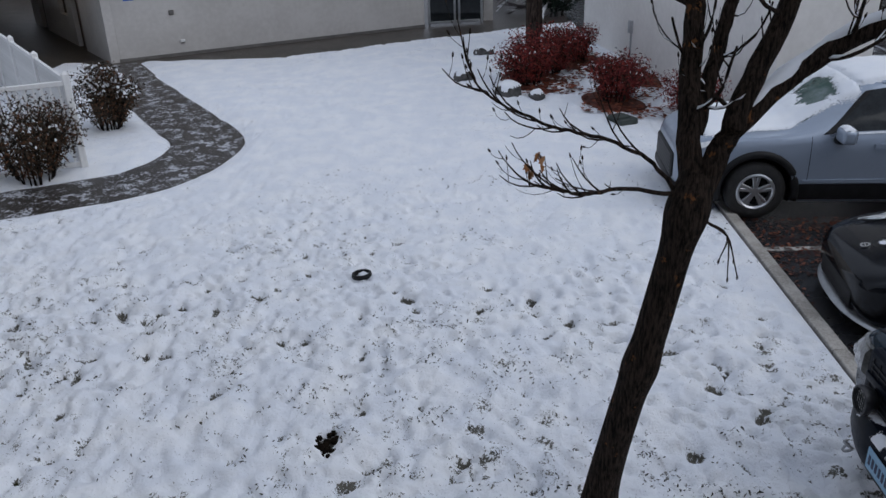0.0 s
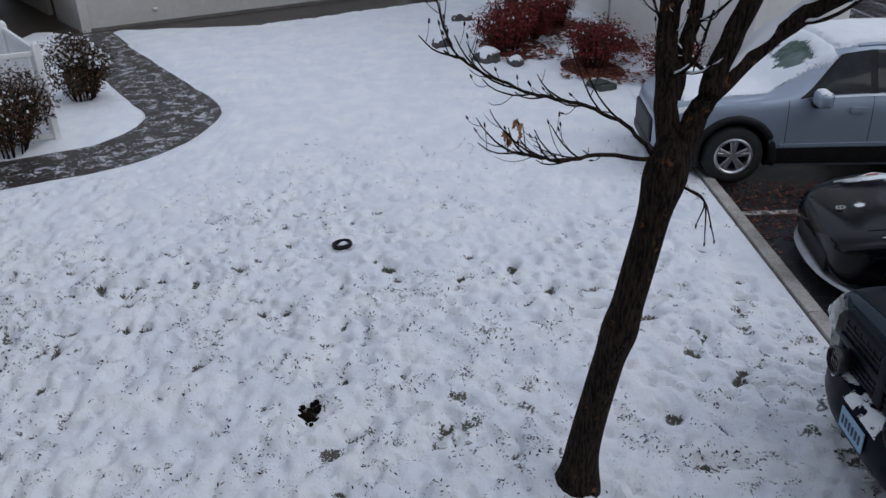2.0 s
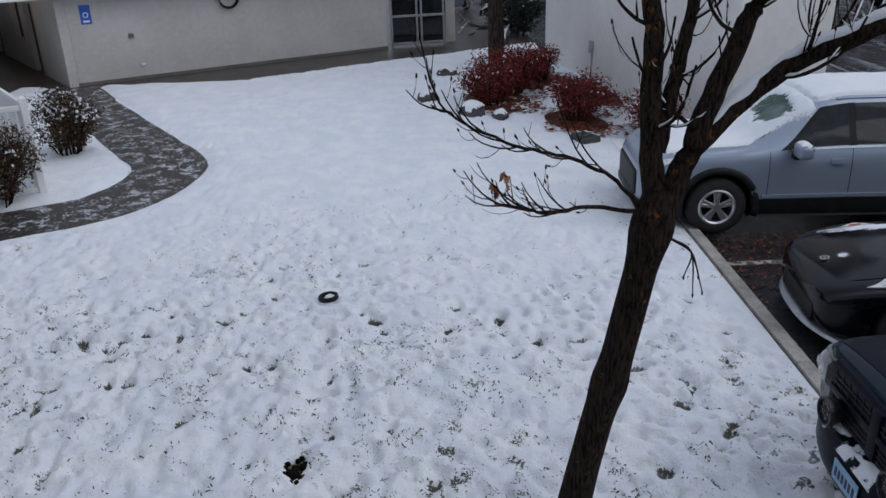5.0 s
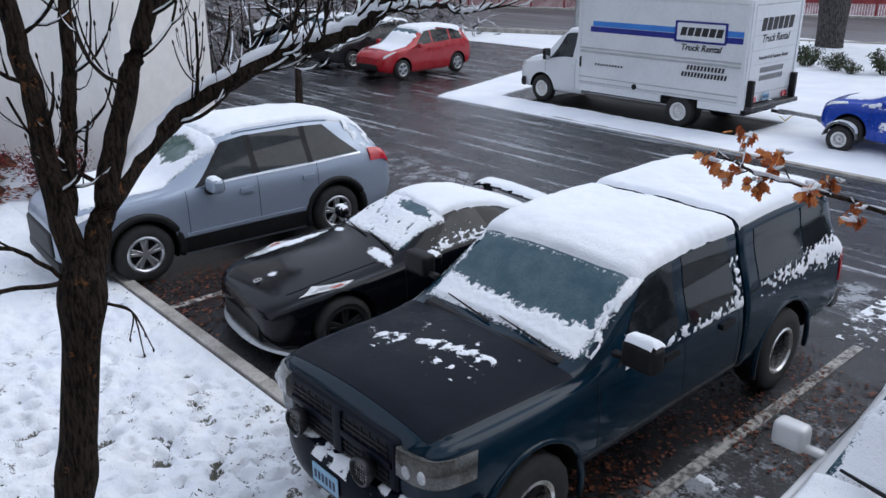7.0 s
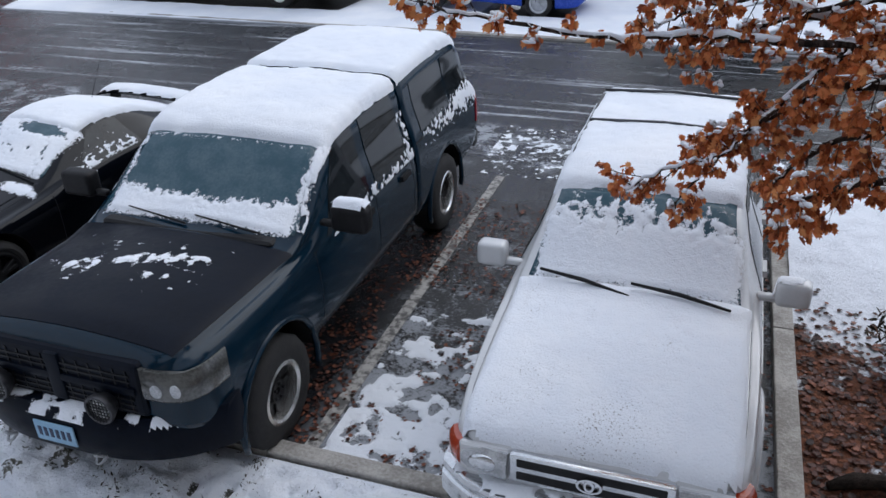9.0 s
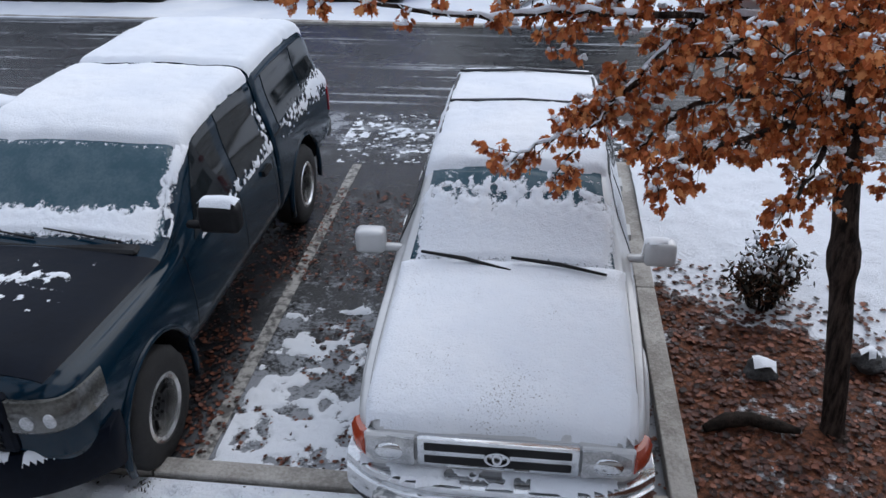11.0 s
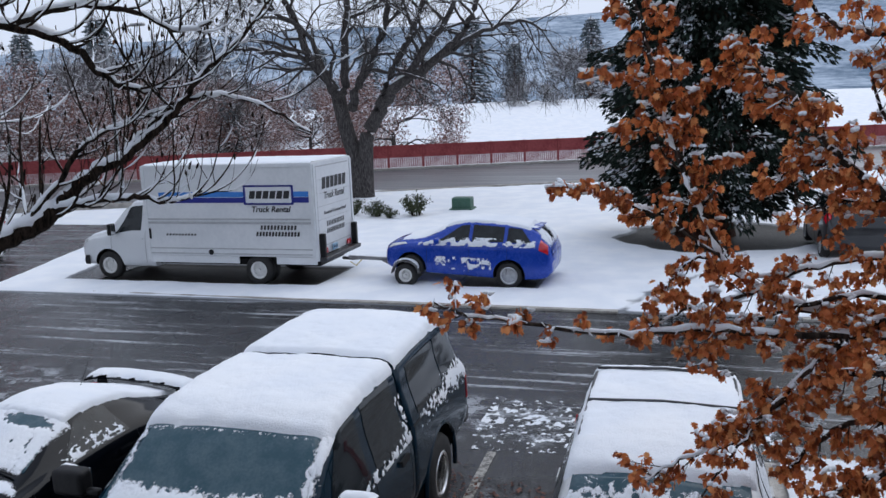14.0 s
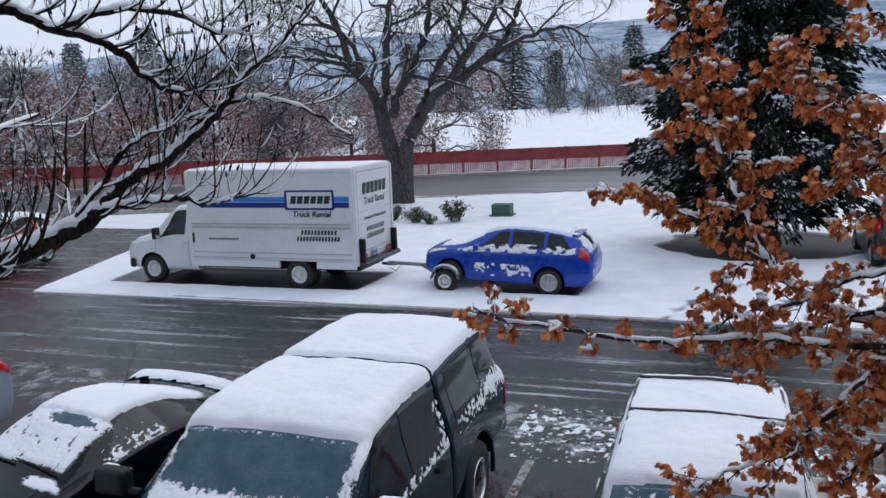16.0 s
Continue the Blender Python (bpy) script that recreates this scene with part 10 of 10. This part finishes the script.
def evergreen():
    """A tall old conifer: drooping boughs in overlapping layers, each a spray of foliage with snow on its back."""
    rng = random.Random(51)
    top = thing("evergreen", "large dark evergreen with clumps of snow", "tree", pose(0.75, 25.9, 0), group="conifers")
    trunk, limbs, snow = Wood(), Wood(), Wood()
    leaves, white = Leaves(SPRAY, 0.25), Leaves(SPRAY, 0.35)
    H, W = 21.0, 3.75
    # trunk swollen at its foot to stand also for the crown's shaded inside
    trunk.add([(0, 0, -0.1), (0, 0, 0.5), (0.05, 0, 2.2), (0, 0, 10), (0, 0, H)], [0.95, 0.80, 0.66, 0.34, 0.03], 14)
    z = 1.4
    while z < 13.0:
        reach = W * (0.70 + 0.30 * min(1, (z - 1.3) / 1.6)) * min(1.0, (1.12 - z / H)) * rng.uniform(0.88, 1.1)
        for k in range(11):
            a = 6.283 * k / 11 + rng.uniform(-0.28, 0.28) + z * 2.3
            if math.sin(a) > 0.55 and z < 9:
                continue                      # the far side is never seen
            L = reach * rng.uniform(0.72, 1.08)
            d = Vector((math.cos(a), math.sin(a), 0))
            across = Vector((-d.y, d.x, 0))
            droop = rng.uniform(0.10, 0.24)
            at = lambda t: Vector((0, 0, z)) + d * L * t + Vector((0, 0, 0.10 * L * t - droop * L * t * t * 1.6))
            limbs.add([at(t) for t in (0, 0.3, 0.6, 0.85, 1.0)], taper(0.05, 0.010, 5), 4)
            capped = rng.random() < 0.62
            c0 = rng.uniform(0.62, 0.85)
            for q in range(170):
                t = 0.16 + 0.86 * rng.random() ** 0.7
                wide = (0.16 + 0.42 * math.sin(3.14159 * min(1, t))) * rng.uniform(-1, 1)
                p = at(t) + across * wide + Vector((0, 0, rng.uniform(-0.34, 0.10) - 0.25 * abs(wide)))
                leaves.add(p, d * 0.8 + across * wide * 1.2 + Vector((0, 0, -0.55)) + jitter(rng, 0.45), rng.uniform(0.18, 0.36), rng)
                if capped and abs(t - c0) < 0.18 and rng.random() < 0.75:
                    white.add(p + Vector((0, 0, 0.11)), d + across * wide + jitter(rng, 0.5) + Vector((0, 0, -0.3)), rng.uniform(0.14, 0.27), rng)
                elif t > 0.8 and rng.random() < 0.05:
                    white.add(p + Vector((0, 0, 0.05)), d + jitter(rng, 0.7), rng.uniform(0.10, 0.2), rng)
            if capped:
                for _ in range(3):
                    g = at(c0) + across * rng.uniform(-0.25, 0.25) + Vector((0, 0, 0.05)) + d * rng.uniform(-0.25, 0.25)
                    u = (across * rng.uniform(-1, 1) + d * rng.uniform(-1, 1)) * rng.uniform(0.08, 0.17)
                    snow.add([g - u, g - u * 0.4 + Vector((0, 0, 0.02)), g + u * 0.4, g + u], [0.01, rng.uniform(0.03, 0.07), rng.uniform(0.03, 0.06), 0.01], 6)
        z += rng.uniform(0.30, 0.42)
    tree_parts(top, trunk, limbs, snow, leaves, M_bark_red, M_bark_red, M_needle)
    o = new("snowy_sprays", white.mesh("snowy_sprays", M_snow))
    o.parent = top
    tagged(o, "snow clinging to the sprays", kind="stuff")


evergreen()
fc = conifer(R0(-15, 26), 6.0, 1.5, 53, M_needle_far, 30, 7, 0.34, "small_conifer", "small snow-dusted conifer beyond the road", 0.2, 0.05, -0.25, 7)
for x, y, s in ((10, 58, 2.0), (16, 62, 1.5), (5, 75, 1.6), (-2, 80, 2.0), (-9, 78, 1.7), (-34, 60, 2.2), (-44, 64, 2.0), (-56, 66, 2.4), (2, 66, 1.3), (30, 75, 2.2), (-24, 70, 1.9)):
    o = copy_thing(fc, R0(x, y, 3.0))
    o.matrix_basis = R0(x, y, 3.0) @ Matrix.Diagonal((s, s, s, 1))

# trunk behind the red shrubs and the small tree on the far side of the drive
def trunk_only(name, label, pts, r0, r1, seed, spread=True):
    rng = random.Random(seed)
    top = thing(name, label, "tree")
    trunk, limbs, snow = Wood(), Wood(), Wood()
    line = smooth_line(pts, 5)
    trunk.add(line, taper(r0, r1, len(line)), 12)
    if spread:
        ends = []
        for k in range(5):
            a = k * 1.26
            grow(limbs, snow, line[-1 - k % 3], Vector((math.cos(a), math.sin(a), 0.8)).normalized(), 1.1, r1 * 0.6, 4, rng, 0.7, 0.03, ends, 5)
    tree_parts(top, trunk, limbs, snow, None, M_bark_oak, M_bark_twig)


trunk_only("bed_tree", "dark tree trunk rising behind red shrubs", [(-21.7, 1.88, 0), (-21.6, 1.85, 1.5), (-21.5, 1.8, 3.2), (-21.4, 1.8, 4.5)], 0.24, 0.15, 61)
trunk_only("lot_tree", "small bare tree at the drive's edge with snow", [(-19.2, 12.4, 0), (-19.15, 12.4, 1.2), (-19.2, 12.4, 2.2)], 0.11, 0.07, 62)


# ---- shrubs ----
def shrub(m, w, h, seed, leaf_m, n, outline, size, name, label, snowy=0.5, group="", stems=14, open_=0.3):
    rng = random.Random(seed)
    top = thing(name, label, "shrub", m, group)
    limbs, snow = Wood(), Wood()
    leaves = Leaves(outline, 0.3)
    for k in range(stems):
        a = rng.uniform(0, 6.283)
        lean = rng.uniform(0.15, 1.0)
        e = Vector((math.cos(a) * w * 0.5 * lean, math.sin(a) * w * 0.5 * lean, h * rng.uniform(0.7, 1.0) * (1.05 - 0.35 * lean)))
        base = Vector((math.cos(a) * w * 0.12, math.sin(a) * w * 0.12, 0))
        line = smooth_line([base, base + (e - base) * 0.5 + Vector((0, 0, h * 0.08)) + jitter(rng, 0.04), e], 5)
        limbs.add(line, taper(0.014, 0.005, len(line)), 5)
        for q in range(n // stems):
            s = rng.random() ** 0.6
            p = line[min(int(s * (len(line) - 1)), len(line) - 1)] + jitter(rng, 0.13 * w * (0.4 + s * open_ * 2))
            if p.z < h * 0.12:
                continue
            leaves.add(p, jitter(rng, 1) + Vector((0, 0, -0.2)), size * rng.uniform(0.7, 1.3), rng)
            if p.z > h * 0.5 and rng.random() < snowy * 0.14:
                u = jitter(rng, 0.035); u.z = 0
                snow.add([p - u, p + Vector((0, 0, 0.02)), p + u], [0.006, rng.uniform(0.018, 0.034), 0.006], 5)
    tree_parts(top, None, limbs, snow, leaves, None, M_bark_twig, leaf_m)
    return top


shrub(pose(-11.35, -6.85, 0.03), 2.0, 1.5, 71, M_shrub, 8000, SLIM_LEAF, 0.065, "fence_shrub", "clipped brown-leaved shrub with bare stems by the fence", 0.16, stems=26)
shrub(pose(-14.3, -6.85, 0.03), 1.5, 1.42, 72, M_shrub, 7500, SLIM_LEAF, 0.065, "path_shrub", "rounded dark shrub capped with snow beside the path", 0.55, stems=24)
nd = shrub(pose(-17.3, 1.45, 0.05), 1.75, 1.12, 73, M_nandina, 5600, SLIM_LEAF, 0.065, "red_shrub", "red-leaved nandina shrub dusted with snow", 0.05, "red shrubs", 30, 0.30)
for x, y, s, rz in ((-18.5, 2.0, 1.1, 100), (-15.6, 3.05, 0.95, 200), (-14.2, 4.35, 0.85, 40), (-19.8, 2.8, 0.9, 20)):
    o = copy_thing(nd, pose(x, y, 0.05, 0, 0, rz))
    o.matrix_basis = pose(x, y, 0.05, 0, 0, rz) @ Matrix.Diagonal((s, s, s, 1))
shrub(pose(1.95, 5.98, 0.08), 0.9, 0.62, 75, M_shrub, 1500, SLIM_LEAF, 0.06, "bed_shrub", "small brown shrub with snow in the planting bed", 0.7, stems=22)
gs = shrub(pose(-9.9, 29.4, 0.05), 1.3, 0.95, 76, simple("dark_green_leaf", (0.02, 0.035, 0.012), (0.06, 0.07, 0.025), 9, 0.6), 900, SLIM_LEAF, 0.13, "verge_shrub", "dark green shrub on the snowy verge", 0.8, "verge shrubs", 18)
for x, y, s, rz in ((-11.4, 29.0, 0.75, 80), (-12.6, 29.4, 0.85, 150), (-10.7, 28.6, 0.5, 240), (-13.4, 30.2, 0.7, 10)):
    o = copy_thing(gs, pose(x, y, 0.05, 0, 0, rz))
    o.matrix_basis = pose(x, y, 0.05, 0, 0, rz) @ Matrix.Diagonal((s, s, s, 1))
shrub(pose(-28.2, 3.0, 0.0), 2.8, 1.9, 77, M_needle, 3600, SLIM_LEAF, 0.13, "hedge_shrub", "dark evergreen shrub behind the bed tree", 0.1, stems=24)
# mulch rings under the red shrubs
M_mulch = simple("red_leaf_mulch", (0.055, 0.016, 0.010), (0.13, 0.036, 0.02), 6, 0.9, bump=0.9, bscale=35)
for k, (x, y, rx, ry) in enumerate(((-17.6, 1.6, 1.2, 0.7), (-15.5, 3.0, 0.9, 0.55), (-19.5, 2.9, 1.3, 0.7), (-17.9, 3.8, 1.2, 0.5))):
    bm = bmesh.new()
    ring = []
    for j in range(28):
        a = 6.283 * j / 28
        f = 1 + 0.18 * noise.noise(Vector((math.cos(a) * 2, math.sin(a) * 2, k)))
        ring.append((rx * f * math.cos(a), ry * f * math.sin(a)))
    prism(bm, ring, 0.035, bevel=0.015)
    tagged(part("mulch_bed", bm, M_mulch, m=pose(x, y, 0.06, 0, 0, 15), smooth=True), "red-brown leaf mulch under the red shrubs", "mulch", kind="stuff")

# ---- fallen leaves ----
def litter(name, label, n, area, seed, size, ground_z, keep=None, material=None):
    rng = random.Random(seed)
    lv = Leaves(OAK_LEAF, 0.2)
    x0, x1, y0, y1 = area
    k = 0
    while k < n:
        x, y = rng.uniform(x0, x1), rng.uniform(y0, y1)
        k += 1
        if keep and not keep(x, y):
            continue
        a = rng.uniform(0, 6.283)
        f = Vector((math.cos(a), math.sin(a), rng.uniform(-0.15, 0.25)))
        side = f.cross(Vector((rng.uniform(-0.3, 0.3), rng.uniform(-0.3, 0.3), 1))).normalized()
        m = np.array([side, f.normalized(), side.cross(f).normalized()]) * size * rng.uniform(0.6, 1.2)
        lv.v.append(lv.o @ m + np.array((x, y, ground_z(x, y) + 0.012)))
        lv.k += 1
    ob = new(name, lv.mesh(name, material or M_litter))
    return tagged(ob, label, "leaves", kind="stuff")


litter("bay_leaves", "wet brown leaves fallen along the parking bays", 9000, (-9.3, -2.3, KERB_Y + 0.08, 7.5), 81, 0.045, lambda x, y: 0.0,
       lambda x, y: vnoise(x, y, 1.2, 82) > 0.36 + 0.10 * (y - 4))
litter("bay_leaves_near", "wet brown leaves between pickup and off-roader", 5200, (-2.9, 0.9, KERB_Y + 0.08, 8.5), 83, 0.040, lambda x, y: 0.002,
       lambda x, y: vnoise(x, y, 1.5, 84) > 0.35)
litter("bed_leaves", "brown oak leaves lying in the planting bed", 9000, (SIDE_X + 0.2, 4.5, 2.0, 8.0), 85, 0.060,
       lambda x, y: float(0.05 + 0.10 * (fbm(x, y, 1.1, 4, 201) - 0.5) + 0.04 * (vnoise(x, y, 9, 202) - 0.5) + 0.1 * step(y + x * 0.4, 6.5, 8)), lambda x, y: y + 0.45 * x < 7.2 + random.Random(int(x * 991 + y * 77)).uniform(-0.8, 0.3))


litter("mulch_leaves", "rust-brown leaves strewn under the red shrubs", 4200, (-21.0, -13.4, 0.9, 5.0), 87, 0.10, lambda x, y: 0.10,
       lambda x, y: min(math.hypot((x - a) / rx, (y - b) / ry) for a, b, rx, ry in ((-17.4, 1.65, 1.5, 0.85), (-15.4, 3.05, 1.15, 0.7), (-19.4, 2.9, 1.6, 0.9), (-17.6, 3.7, 2.4, 0.7), (-14.2, 4.3, 1.0, 0.6))) < 0.75 + 0.5 * vnoise(x, y, 2.2, 88),
       leaf_material("rust_mulch_leaf", ((0.06, 0.016, 0.010), (0.16, 0.042, 0.022), (0.28, 0.085, 0.045))))


# old grass that stands up through the thin snow, in clumps
def grass_tips():
    rng = random.Random(90)
    lv = Leaves(SLIM_LEAF, 0.3)
    r = np.random.default_rng(90)
    x, y = r.uniform(-11.5, 0.8, 190000), r.uniform(-5.5, KERB_Y - 0.12, 190000)
    want = step(fbm(x, y, 0.55, 3, 91), 0.42, 0.66) * 0.55 + 0.9 * np.exp(-(((x + 3.2) / 1.3) ** 2 + ((y - 1.9) / 1.5) ** 2)) + 0.5 * np.exp(-(((x + 4.2) / 1.6) ** 2 + ((y + 1.5) / 1.6) ** 2))
    want *= step(vnoise(x, y, 6.0, 92), 0.50, 0.72) * (0.25 + 0.75 * step(vnoise(x, y, 17.0, 93), 0.45, 0.65))
    want *= (strip_side(x, y) > 0.05) * (0.25 + 0.75 * step(x, -9, -5)) * (poly_dist(x, y, WALK_MID) > WALK_HALF + 0.2)
    ok = r.random(len(x)) < want * 1.2
    x, y = x[ok], y[ok]
    z = lawn_height(x, y)
    for a, b, c in zip(x, y, z):
        lv.add((a, b, c - 0.004), (rng.uniform(-1, 1), rng.uniform(-1, 1), rng.uniform(0.05, 0.8)), rng.uniform(0.014, 0.042), rng)
    o = new("grass", lv.mesh("grass", leaf_material("dead_grass", ((0.012, 0.012, 0.008), (0.03, 0.028, 0.018), (0.085, 0.07, 0.04)))))
    tagged(o, "dark dead grass tips poking through thin snow", "grass", kind="stuff")


grass_tips()
